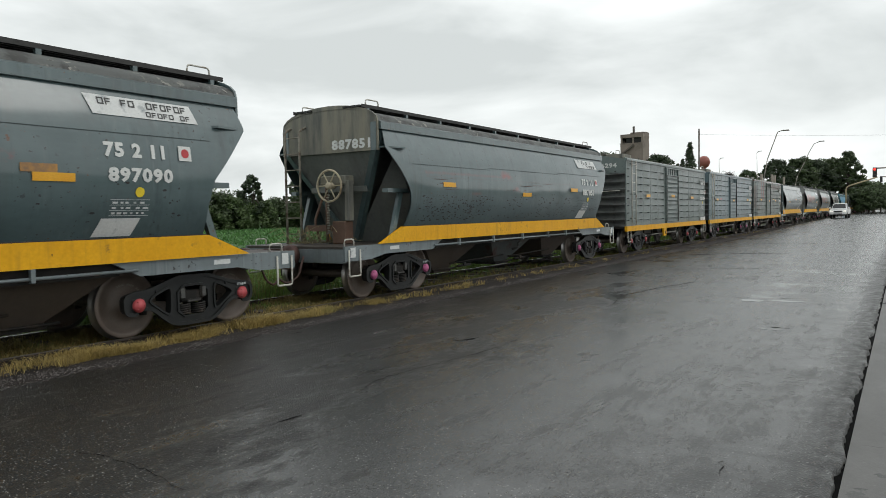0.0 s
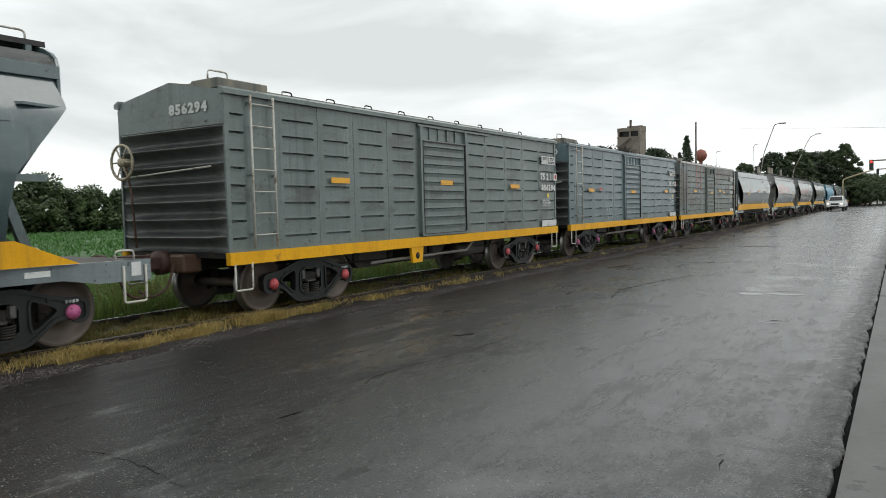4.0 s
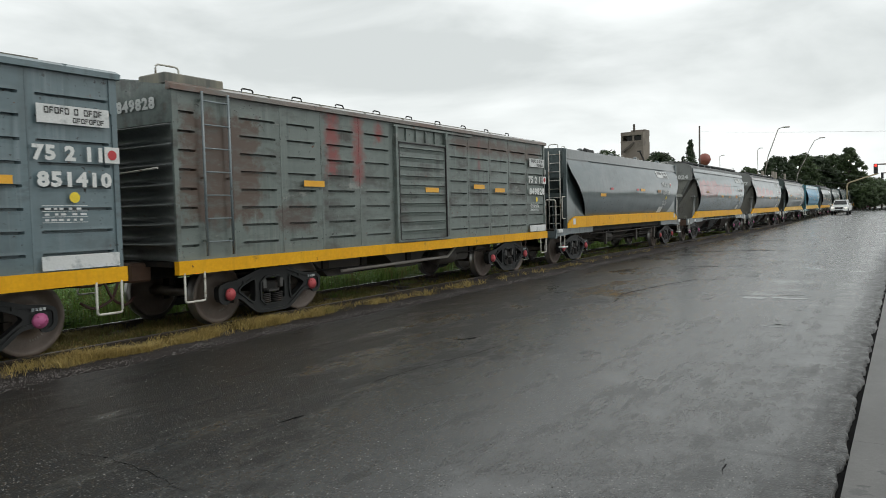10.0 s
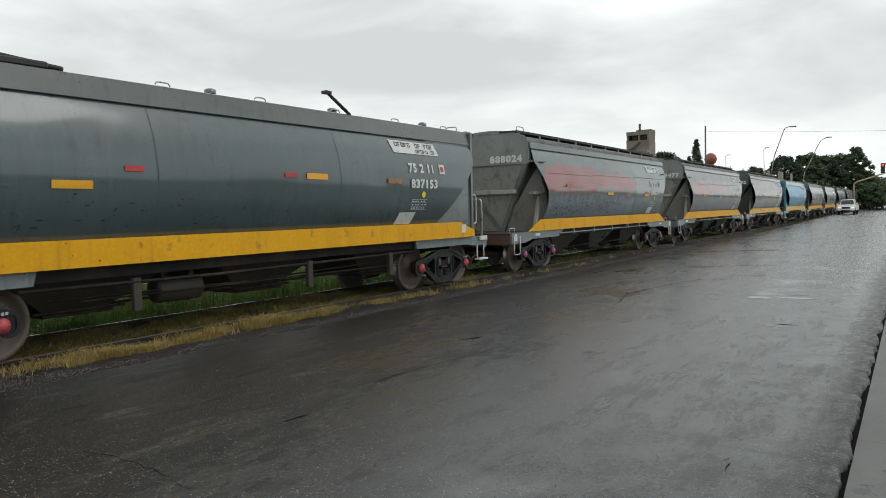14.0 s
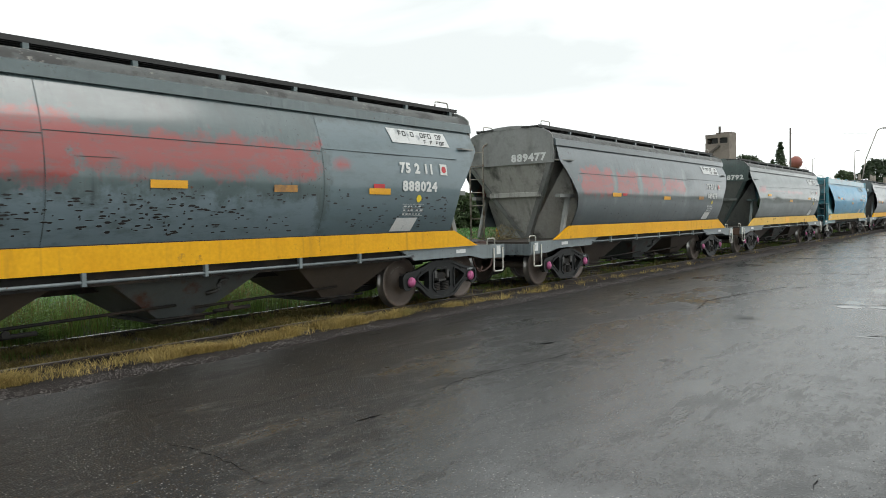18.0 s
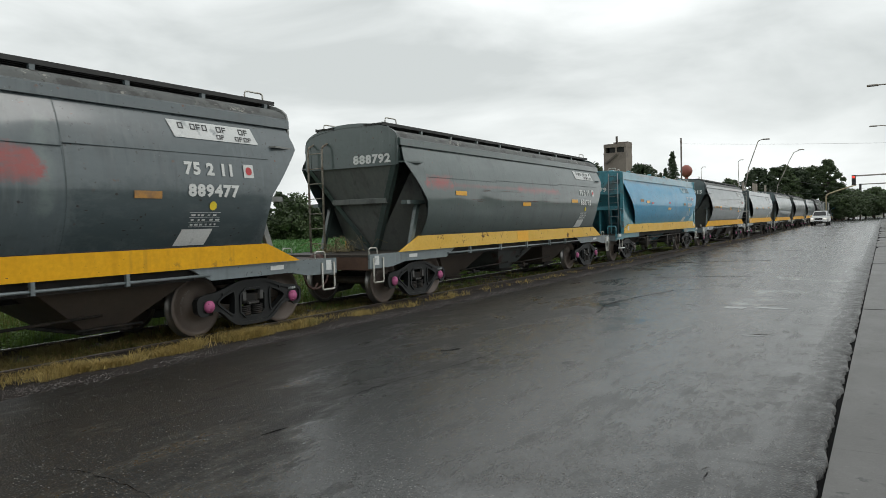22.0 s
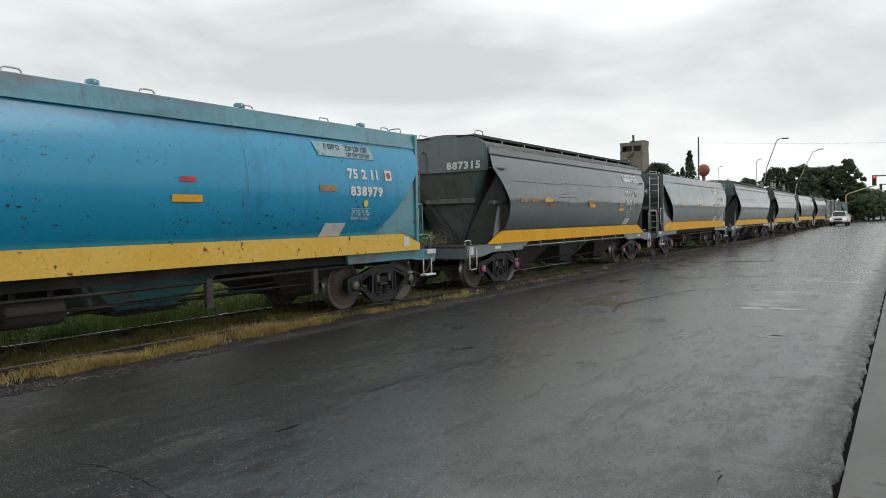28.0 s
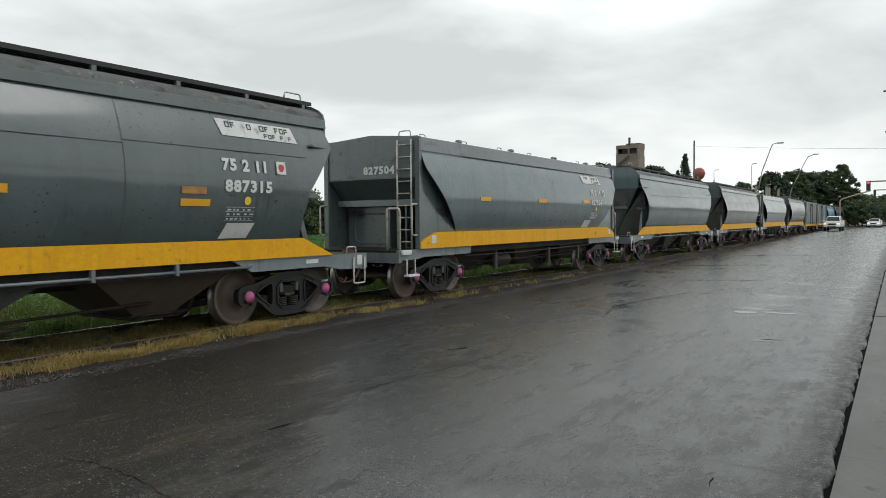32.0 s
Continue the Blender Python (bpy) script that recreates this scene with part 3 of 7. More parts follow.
def bolster_mesh():
    bm = b_()
    box(bm, -0.2, 0.2, -1.10, 1.10, 0.41, 0.58, bevel=0.03)
    for sy in (-1, 1):
        box(bm, -0.235, -0.13, sy * 1.11 - 0.03, sy * 1.11 + 0.03, 0.46, 0.64, mi=1, bevel=0.02)
        box(bm, 0.13, 0.235, sy * 1.11 - 0.03, sy * 1.11 + 0.03, 0.46, 0.64, mi=1, bevel=0.02)
        box(bm, -0.12, 0.12, sy * 1.13 - 0.02, sy * 1.13 + 0.02, 0.405, 0.46, mi=1, bevel=0.015)
    box(bm, -0.27, 0.27, -0.45, 0.45, 0.70, 0.80, bevel=0.02)
    for sx in (-1, 1):
        box(bm, sx * 0.62 - 0.05, sx * 0.62 + 0.05, -0.95, 0.95, 0.36, 0.46)
        for sy in (-1, 1):
            box(bm, sx * 0.60 - 0.07, sx * 0.60 + 0.02, sy * 0.80 - 0.06, sy * 0.80 + 0.06, 0.28, 0.62)
    return bm


def cap_mesh(s):
    bm = b_()
    lathe(bm, [(0.09, s * 1.13), (0.095, s * 1.155), (0.085, s * 1.165), (0.085, s * 1.17), (0.055, s * 1.175), (0.05, s * 1.185), (0.01, s * 1.185)], 18, mi=0)
    for k in range(3):
        a = k * math.tau / 3
        lathe(bm, [(0.016, s * 1.165), (0.016, s * 1.183), (0.002, s * 1.184)], 6, at=(0.06 * math.cos(a), 0, 0.06 * math.sin(a)))
    return bm


MESHES = {}
def shared(key, make, mats):
    if key not in MESHES:
        bm = make()
        me = bpy.data.meshes.new(key)
        bm.normal_update()
        bm.to_mesh(me)
        bm.free()
        for m in mats:
            me.materials.append(m)
        MESHES[key] = me
    return MESHES[key]


def sub(name, key, make, mats, parent, at=(0, 0, 0), label=""):
    ob = new(name, shared(key, make, mats))
    ob.parent = parent
    ob.location = at
    if label:
        ob["label"] = label
    return ob


def bogie(wagon, x, cap):
    bo = sub("bogie", "bolster", bolster_mesh, [M_UNDER, M_CASTGREY], wagon, (x, 0, 0), "black cast two-axle bogie")
    for s, k in ((-1, "near"), (1, "far")):
        sub("side_frame", "frame_" + k, lambda: side_frame_mesh(s), [M_FRAME, M_SCRAWL], bo)
        for sx in (-0.13, 0.13):
            sub("spring", "spring_" + k, lambda: spring_mesh(s), [M_UNDER], bo, (sx, 0, 0))
        for wx in (-0.89, 0.89):
            sub("axle_cap", "cap_%s_%s" % (k, cap.name), lambda: cap_mesh(s), [cap], bo, (wx, 0, WHEEL_R), "painted axle cap with three bolts")
    for wx in (-0.89, 0.89):
        w = sub("wheelset", "wheelset", wheel_mesh, [M_WHEEL, M_TREAD, M_CHALK], bo, (wx, 0, WHEEL_R), "brown steel wheelset with bright treads")
        SPIN.append(w)
    return bo


def coupler_mesh(s):
    bm = b_()
    box(bm, 0, 0.45, -0.1, 0.1, 0.78, 0.98, bevel=0.02)
    lathe(bm, [(0.08, 0), (0.19, 0.0), (0.19, 0.14), (0.10, 0.16)], 16, "x", (0.02, 0, 0.88))
    prism(bm, [(0.40, -0.19), (0.40, 0.17), (0.58, 0.19), (0.63, 0.06), (0.54, 0.02), (0.56, -0.11), (0.50, -0.19)], 0.72, 1.02, "z")
    tube(bm, bend([(0.1, -0.35, 0.86), (0.25, -0.36, 0.5), (0.5, -0.3, 0.38), (0.66, -0.25, 0.5)], 0.1), 0.02, 8)
    for v in bm.verts:
        v.co.x *= s
    bmesh.ops.recalc_face_normals(bm, faces=bm.faces)
    return bm


def stirrup(wagon, x, y, z0=0.86, z1=0.42, w=0.32):
    bm = b_()
    tube(bm, bend([(x - w / 2, y, z0), (x - w / 2, y, z1), (x + w / 2, y, z1), (x + w / 2, y, z0)], 0.04, 3), 0.016, 8)
    part("step", bm, M_WHITE_TUBE, wagon, "white tubular stirrup step")


def loop(wagon, a, b, up, r=0.014, name="handrail", material=None, label="white tubular grab rail"):
    bm = b_()
    a, b, up = Vector(a), Vector(b), Vector(up)
    tube(bm, bend([a, a + up, b + up, b], min(0.06, (b - a).length * 0.45), 3), r, 8)
    part(name, bm, material or M_WHITE_TUBE, wagon, label)


def ladder(wagon, p0, p1, across, rungs, r=0.018, material=None, hook=None):
    """Two rails from p0 up to p1 and rungs; across: from one rail to the other."""
    p0, p1, ac = Vector(p0), Vector(p1), Vector(across)
    for k in (0, 1):
        bm = b_()
        pts = [p0 + ac * k, p1 + ac * k] + ([p1 + ac * k + Vector(hook)] if hook else [])
        tube(bm, bend(pts, 0.08, 4) if hook else pts, r, 8)
        part("ladder_rail", bm, material or M_WHITE_TUBE, wagon, "off-white ladder rail")
    for k in range(rungs):
        q = p0.lerp(p1, (k + 0.6) / rungs)
        bm = b_()
        tube(bm, [q, q + ac], 0.012, 6)
        part("ladder_rung", bm, material or M_WHITE_TUBE, wagon)


def text_on(wagon, s, x, z, size, width, total, material=None, name="lettering"):
    bm = letters(s, size * 1.38)
    xs = [v.co.x for v in bm.verts]
    zs = [v.co.z for v in bm.verts]
    k, kz = total / (max(xs) - min(xs)), size / (max(zs) - min(zs))
    for v in bm.verts:
        v.co.x, v.co.z = (v.co.x - min(xs)) * k, (v.co.z - min(zs)) * kz
    for b in islands(lay(bm, x, z, width)):
        part("digit", b, material or M_WHITE, wagon, "white stencilled digit")


def end_text(wagon, s, x, y, z, size, total, face=-1):
    """Number on an end wall at x, read from the end; y is where it starts as one reads."""
    bm = letters(s, size * 1.38)
    xs = [v.co.x for v in bm.verts]
    zs = [v.co.z for v in bm.verts]
    k, kz = total / (max(xs) - min(xs)), size / (max(zs) - min(zs))
    for v in bm.verts:
        v.co = Vector((x + face * 0.012, y + face * (v.co.x - min(xs)) * k, z + (v.co.z - min(zs)) * kz))
    for b in islands(bm):
        part("digit", b, M_WHITE, wagon, "white stencilled digit")


def decal(name, bm, x, z, width, material, wagon, label="", lift=0.0):
    lay(bm, x, z, lambda q: width(q) + lift)
    return part(name, bm, material, wagon, label)


def company_board(wagon, x, z, width, w=1.55, h=0.25, worn=0.3, skew=-0.08, faded=False):
    decal("name_board", patch_quad(0, w, 0, h, skew), x, z, width, M_FADED_BOARD if faded else M_PALE, wagon, "white painted board with worn dark bars")
    rnd = random.Random(int(x * 100 + worn * 1000))
    bm = b_()
    def glyphs(x0, z0, n, gw, gh):
        for k in range(n):
            if rnd.random() < worn * 0.5:
                continue
            a = x0 + k * gw * 1.18
            for q in ((0, 0.24, 0, 1), (0.24, 0.9, 0.78, 1), (0.24, 0.8, 0.4, 0.58)) if k % 2 else ((0.24, 0.76, 0, 0.2), (0.76, 1, 0, 1), (0, 0.24, 0, 1), (0.24, 0.76, 0.8, 1)):
                v = [bm.verts.new((a + gw * u, 0, z0 + gh * t)) for u, t in ((q[0], q[2]), (q[1], q[2]), (q[1], q[3]), (q[0], q[3]))]
                bm.faces.new(v)
    glyphs(0.09, h * 0.52, 5, w * 0.058, h * 0.36)
    glyphs(w * 0.5, h * 0.52, 6, w * 0.058, h * 0.36)
    glyphs(w * 0.48, h * 0.1, 8, w * 0.048, h * 0.28)
    o = decal("board_lettering", bm, x, z, width, M_BLACKMARK, wagon, "worn dark bars of paint", 0.004)
    o["kind"] = "stuff"


def data_table(wagon, x, z, width, w=0.55, h=0.2):
    bm = b_()
    rnd = random.Random(7)
    for r in range(4):
        v = [bm.verts.new(p) for p in ((0, 0, r * h / 3), (w, 0, r * h / 3), (w, 0, r * h / 3 + 0.006), (0, 0, r * h / 3 + 0.006))]
        bm.faces.new(v)
    for r in range(3):
        a = 0.03
        while a < w - 0.05:
            l = 0.03 + rnd.random() * 0.05
            v = [bm.verts.new((p, 0, r * h / 3 + q)) for p, q in ((a, 0.02), (a + l, 0.02), (a + l, 0.045), (a, 0.045))]
            bm.faces.new(v)
            a += l + 0.02 + rnd.random() * 0.06
    decal("data_table", bm, x, z, width, M_PALE, wagon, "small worn white table of unreadable bars")


def markings(wagon, numbers, width, x0=3.66, z=2.08, red=True, seed=0, tags=(), board_x=3.60, board_z=2.92, panel=(3.56, 1.40), board=True, dz=0.31, panel_size=(0.54, 0.23), slant=0.09, disc_dx=1.08):
    text_on(wagon, numbers[0], x0, z + dz, 0.19, width, 0.86)
    text_on(wagon, numbers[1], x0 + 0.04, z, 0.19, width, 0.93)
    if red:
        decal("red_disc_label", patch_quad(0, 0.2, 0, 0.2), x0 + disc_dx, z + dz, width, M_WHITE, wagon, "white square label")
        decal("red_disc", disc(0.1, 0.1, 0.062), x0 + disc_dx, z + dz, width, M_SIGN_RED, wagon, "red disc on a white label", 0.004)
    decal("dot", disc(0, 0, 0.065), x0 + 0.48, z - 0.12, width, M_DOT, wagon, "yellow painted dot")
    data_table(wagon, x0 + 0.08, z - 0.42, width)
    decal("white_patch", patch_quad(0, panel_size[0], 0, panel_size[1], slant), panel[0], panel[1], width, M_PALE, wagon, "slanted white paint patch")
    if board:
        company_board(wagon, board_x, board_z, width, worn=0.2 + 0.5 * random.Random(seed).random(), faded=seed == 8)
    for tx, tz, kind in tags:
        m = {"y": M_SIGN_YEL, "r": M_SIGN_RED, "o": M_SIGN_ORANGE}[kind]
        decal("reflective_tag", patch_quad(0, {"y": 0.5, "o": 0.42, "r": 0.26}[kind], 0, 0.07 if kind == "r" else 0.10), tx - (0.13 if kind == "r" else 0.25), tz - 0.05, width, m, wagon, {"y": "yellow reflective tag", "r": "red painted tag", "o": "worn orange tag"}[kind], 0.002)


def wA(z):
    return 1.52 - (0.27 * ((z - 2.2) / 1.1) ** 2 if z > 2.2 else 0.22 * ((2.2 - z) / 0.8) ** 2)


EDGE_A = [(1.36, 5.27), (1.75, 5.25), (2.12, 5.32), (2.55, 5.68), (2.92, 6.0), (3.1, 5.95), (3.27, 5.9)]
EDGE_C = [(1.38, 4.5), (1.7, 4.87), (2.1, 5.3), (2.45, 5.65), (2.72, 5.9), (2.9, 5.95), (3.14, 5.92)]
def edge_at(z, table):
    return float(np.interp(z, [a for a, _ in table], [b for _, b in table]))


def dent(x, z, seed, deep):
    """How far a sheet is knocked in."""
    a = noise.noise((x * 0.55, z * 1.3, seed * 3.7)) + 0.5 * noise.noise((x * 1.4, z * 2.6, seed * 5.1))
    return deep * (0.30 * max(0.0, a) + 0.5 * max(0.0, a - 0.32))


def belly(width, table, n=26, cols=72, seed=0, deep=0.03):
    """Both curved side sheets, with their slanted ends, as one shell of some thickness for each side."""
    out = []
    for s in (-1, 1):
        bm = b_()
        z0, z1 = table[0][0], table[-1][0]
        for off in (0.0, 0.02):
            rows = []
            for k in range(n + 1):
                z = z0 + (z1 - z0) * k / n
                e = edge_at(z, table)
                rows.append([(-e + 2 * e * i / cols, s * (width(z) - off - dent(-e + 2 * e * i / cols, z, seed, deep) * math.sqrt(max(0.0, math.sin(math.pi * k / n)))), z) for i in range(cols + 1)])
            grid(bm, rows)
        bmesh.ops.recalc_face_normals(bm, faces=bm.faces)
        out.append(bm)
    return out


def seam_lines(wagon, width, xs, z0, z1, material, horizontals=()):
    for x in xs:
        bm = b_()
        grid(bm, [[(x - 0.004, -width(z0 + (z1 - z0) * k / 10) - 0.006, z0 + (z1 - z0) * k / 10), (x + 0.004, -width(z0 + (z1 - z0) * k / 10) - 0.006, z0 + (z1 - z0) * k / 10)] for k in range(11)])
        part("weld_seam", bm, material, wagon)
    for xa, xb, z in horizontals:
        bm = b_()
        box(bm, xa, xb, -width(z) - 0.007, -width(z) + 0.01, z - 0.004, z + 0.004)
        part("weld_seam", bm, material, wagon)


def chute(wagon, x, half, bottom, zb, material, zt=1.08):
    bm = b_()
    a = [(x - half, -1.12, zt), (x + half, -1.12, zt), (x + half, 1.12, zt), (x - half, 1.12, zt)]
    c = [(x - bottom, -0.62, zb), (x + bottom, -0.62, zb), (x + bottom, 0.62, zb), (x - bottom, 0.62, zb)]
    va, vc = [bm.verts.new(p) for p in a], [bm.verts.new(p) for p in c]
    for i in range(4):
        bm.faces.new((va[i], va[(i + 1) % 4], vc[(i + 1) % 4], vc[i]))
    bm.faces.new(vc)
    bmesh.ops.recalc_face_normals(bm, faces=bm.faces)
    part("discharge_chute", bm, material, wagon, "dusty steel discharge chute")
    bm = b_()
    box(bm, x - bottom - 0.06, x + bottom + 0.06, -0.7, 0.7, zb - 0.05, zb, bevel=0.01)
    tube(bm, [(x - bottom - 0.2, -0.74, zb + 0.02), (x + bottom + 0.2, -0.74, zb + 0.02)], 0.02, 6)
    part("chute_gate", bm, M_UNDER, wagon)


def underframe(wagon, hl, material=None):
    bm = b_()
    box(bm, -hl + 0.05, hl - 0.05, -0.22, 0.22, 0.72, 1.0)
    part("centre_sill", bm, M_UNDER, wagon)
    for s in (-1, 1):
        co = sub("coupler", "coupler%d" % s, lambda: coupler_mesh(s), [M_COUPLER], wagon, (s * hl - s * 0.02, 0, 0), "dark rusty knuckle coupler with air hose")


def brake_gear(wagon, xs):
    """Air cylinder, reservoir, rods and hangers between the bogies."""
    bm = b_()
    lathe(bm, [(0.05, -0.42), (0.16, -0.40), (0.18, -0.36), (0.18, 0.3), (0.16, 0.34), (0.05, 0.36)], 18, "x", (xs, -0.85, 0.62))
    box(bm, xs - 0.3, xs - 0.22, -0.9, -0.8, 0.7, 1.0)
    box(bm, xs + 0.16, xs + 0.24, -0.9, -0.8, 0.7, 1.0)
    part("air_reservoir", bm, M_CHUTE, wagon, "dusty air brake cylinder")
    bm = b_()
    tube(bm, [(-3.6, -1.0, 0.66), (-0.6, -1.0, 0.62), (3.6, -0.95, 0.70)], 0.016, 6)
    tube(bm, [(-3.4, -0.6, 0.5), (3.4, -0.6, 0.52)], 0.02, 6)
    part("brake_rod", bm, M_UNDER, wagon)


def rib_plate(bm, a, b, s, sy):
    """A flat rib of two flanges from a down to b."""
    a, b = Vector(a), Vector(b)
    for u, t in ((Vector((0, -sy * 0.13, 0)), Vector((-s * 0.014, 0, 0))), (Vector((-s * 0.13, 0, 0)), Vector((0, -sy * 0.014, 0)))):
        vs = [bm.verts.new(p + q) for p in (a, b) for q in (Vector(), u, u + t, t)]
        for q in ((0, 1, 5, 4), (1, 2, 6, 5), (2, 3, 7, 6), (3, 0, 4, 7), (0, 3, 2, 1), (4, 5, 6, 7)):
            bm.faces.new([vs[i] for i in q])
    bmesh.ops.recalc_face_normals(bm, faces=bm.faces)


def hopper_a(label, numbers, body, sill, cap, yellow=None, tags=((-3.95, 2.30, "y"), (-0.4, 2.06, "y"), (3.05, 2.28, "y")), handwheel=False, end_body=None, marks=True, seed=0, chute_mat=None, scrapes=0, repaint=None, mark_x=3.66):
    w = thing("hopper_wagon", label, "hopper wagon", "wagons of the freight train")
    yellow = yellow or M_YEL
    end_body = end_body or body
    under = M_END_UNDER if end_body is M_END_PALE else M_END_MID
    for s, bm in zip((-1, 1), belly(wA, EDGE_A, *((26, 72) if marks else (10, 14)), seed, 0.07 if handwheel else 0.035)):
        part("side_sheet", bm, body, w, smooth=True)
    # top chords and roof
    for s in (-1, 1):
        bm = b_()
        prism(bm, [(s * 1.22, 3.25), (s * 1.31, 3.26), (s * 1.30, 3.40), (s * 1.20, 3.45)], -5.97, 5.97, "x")
        part("top_chord", bm, body, w)
    bm = b_()
    prof = [(1.24 * math.cos(a), 3.42 + 0.30 * math.sin(a) ** 0.9) for a in [math.pi * k / 14 for k in range(15)]]
    grid(bm, [[(x, y, z) for y, z in prof] for x in (-6.03, -3, 0, 3, 6.03)])
    part("roof", bm, M_ROOF, w, "arched steel roof mottled with grain dust and grime", True)
    for s in (-1, 1):
        # end plate with arched top, slope sheet under it, corner posts and gussets
        bm = b_()
        prof = [(-1.26, 2.86)] + [(-1.25 * math.cos(a), 3.42 + 0.38 * math.sin(a) ** 0.9) for a in [math.pi * k / 14 for k in range(15)]] + [(1.26, 2.86)]
        prism(bm, prof, s * 5.98, s * 6.02, "x")
        part("end_plate", bm, M_DUST if handwheel and s < 0 else end_body, w)
        # pyramid-shaped end under the plate: a slanted triangle, two flanks and flanged ridges
        A, B, C = [(s * 5.98, -1.20, 2.88), (s * 5.98, 1.20, 2.88), (s * 5.22, 0.0, 1.05)]
        bm = b_()
        va = [bm.verts.new(p) for p in (A, B, C)]
        bm.faces.new(va)
        vb = [bm.verts.new((p[0] - s * 0.03, p[1], p[2])) for p in (A, B, C)]
        bm.faces.new(vb[::-1])
        for i in range(3):
            bm.faces.new((va[i], vb[i], vb[(i + 1) % 3], va[(i + 1) % 3]))
        bmesh.ops.recalc_face_normals(bm, faces=bm.faces)
        part("slope_sheet", bm, under, w)
        for sy in (-1, 1):
            bm = b_()
            a = (s * 5.98, sy * 1.20, 2.88)
            f1 = [bm.verts.new(p) for p in (a, C, (s * 4.55, sy * 1.28, 1.05), (s * 4.95, sy * 1.30, 2.10), (s * 5.5, sy * 1.30, 2.88))]
            bm.faces.new(f1)
            bmesh.ops.solidify(bm, geom=bm.faces[:], thickness=0.02)
            bmesh.ops.recalc_face_normals(bm, faces=bm.faces)
            part("flank_sheet", bm, under, w)
            bm = b_()
            rib_plate(bm, (s * 6.03, sy * 1.22, 3.40), (s * 6.03, sy * 1.22, 2.86), s, sy)
            rib_plate(bm, (s * 6.03, sy * 1.22, 2.88), (s * 5.28, sy * 0.10, 1.05), s, sy)
            part("end_rib", bm, end_body, w)
            bm = b_()  # plate that closes the recess at the top
            prism(bm, [(s * 6.0, sy * 1.18), (s * 5.98, sy * (wA(2.95) - 0.01)), (s * 5.45, sy * (wA(2.5) - 0.01)), (s * 5.25, sy * 1.18)], 2.90, 2.93, "z")
            part("shelf_plate", bm, end_body, w)
            bm = b_()
            prism(bm, [(s * 6.0, 2.93), (s * 5.9, 3.27), (s * 5.2, 3.27), (s * 5.2, 2.93)], sy * 1.24, sy * 1.26)
            part("upper_gusset", bm, end_body, w)
            bm = b_()
            box(bm, min(s * 5.78, s * 4.95), max(s * 5.78, s * 4.95), sy * 1.22 - 0.07, sy * 1.22 + 0.07, 2.05, 2.13)
            part("stiffener", bm, end_body, w)
            bm = b_()
            bars(bm, [(s * 5.25, 2.1), (s * 5.6, 1.08)], 0.11, sy * 1.20 - 0.04, sy * 1.20 + 0.04)
            part("brace", bm, end_body, w)
        bm = b_()
        box(bm, min(s * 5.60, s * 5.76), max(s * 5.60, s * 5.76), -0.74, 0.74, 2.08, 2.20, bevel=0.01)
        part("end_crossbar", bm, under, w)
        # deck, end beam and sills of the platform
        bm = b_()
        box(bm, min(s * 7.1, s * 4.4), max(s * 7.1, s * 4.4), -1.24, 1.24, 1.0, 1.045)
        part("end_deck", bm, M_CHUTE, w)
        bm = b_()
        box(bm, min(s * 7.1, s * 6.98), max(s * 7.1, s * 6.98), -1.24, 1.24, 0.74, 1.0, bevel=0.01)
        part("end_beam", bm, M_RUSTY if seed % 3 == 1 else sill, w)
        for sy in (-1, 1):
            bm = b_()
            prism(bm, [(s * 7.1, 1.05), (s * 3.85, 1.06), (s * 4.25, 0.86), (s * 5.9, 0.86), (s * 6.35, 0.78), (s * 7.1, 0.77)], sy * 1.24, sy * 1.29)
            part("end_sill", bm, sill, w)
            stirrup(w, s * 6.85, sy * 1.31, 0.98, 0.5)
            loop(w, (s * 6.95, sy * 1.15, 1.04), (s * 6.68, sy * 1.15, 1.04), (0, 0, 0.13))
        bm = b_()
        box(bm, s * 6.88 - 0.07, s * 6.88 + 0.07, -1.298, -1.292, 0.84, 1.02)
        part("label_plate", bm, M_PALE, w, "white label on the sill")
        bm = b_()
        box(bm, s * 5.6 - 0.15, s * 5.6 + 0.15, -1.297, -1.292, 0.93, 1.0)
        part("label_plate", bm, M_PALE, w, "white label on the sill")
        ladder(w, (s * 6.2, 0.62, 1.05), (s * 6.2, 0.62, 3.34), (0, 0.40, 0), 7, 0.024, M_LADDER, hook=(-s * 0.22, 0, 0.10))
        bogie(w, s * 5.2, cap)
    for sy in (-1, 1):
        bm = b_()
        far = 1.45 if sy > 0 else 0.0
        prism(bm, [(-6.1 + far, 1.06), (-5.35 + far * 0.5, 1.37), (5.35 - far * 0.5, 1.37), (6.1 - far, 1.06)], sy * 1.26, sy * 1.335)
        part("side_skirt", bm, yellow, w, "yellow painted side skirt")
        bm = b_()
        box(bm, -5.3 + far * 0.5, 5.3 - far * 0.5, min(sy * 1.27, sy * 1.33), max(sy * 1.27, sy * 1.33), 1.372, 1.384)
        part("skirt_lip", bm, M_CHIP_DARK, w, "thin dark lip above the skirt")
        bm = b_()
        box(bm, -4.0, 4.0, sy * 1.18 - 0.03, sy * 1.18 + 0.03, 0.88, 1.055)
        part("side_sill", bm, M_UNDER, w)
    bm = b_()
    tube(bm, [(-4.2, -1.31, 0.945), (4.2, -1.31, 0.945)], 0.022, 8)
    part("pipe", bm, M_SILL, w, "thin grey pipe under the skirt")
    for x in (-3.2, -1.6, 0.0, 1.6, 2.84):
        bm = b_()
        box(bm, x - 0.025, x + 0.025, -1.345, -1.29, 0.9, 1.06)
        part("pipe_hanger", bm, M_SILL, w)
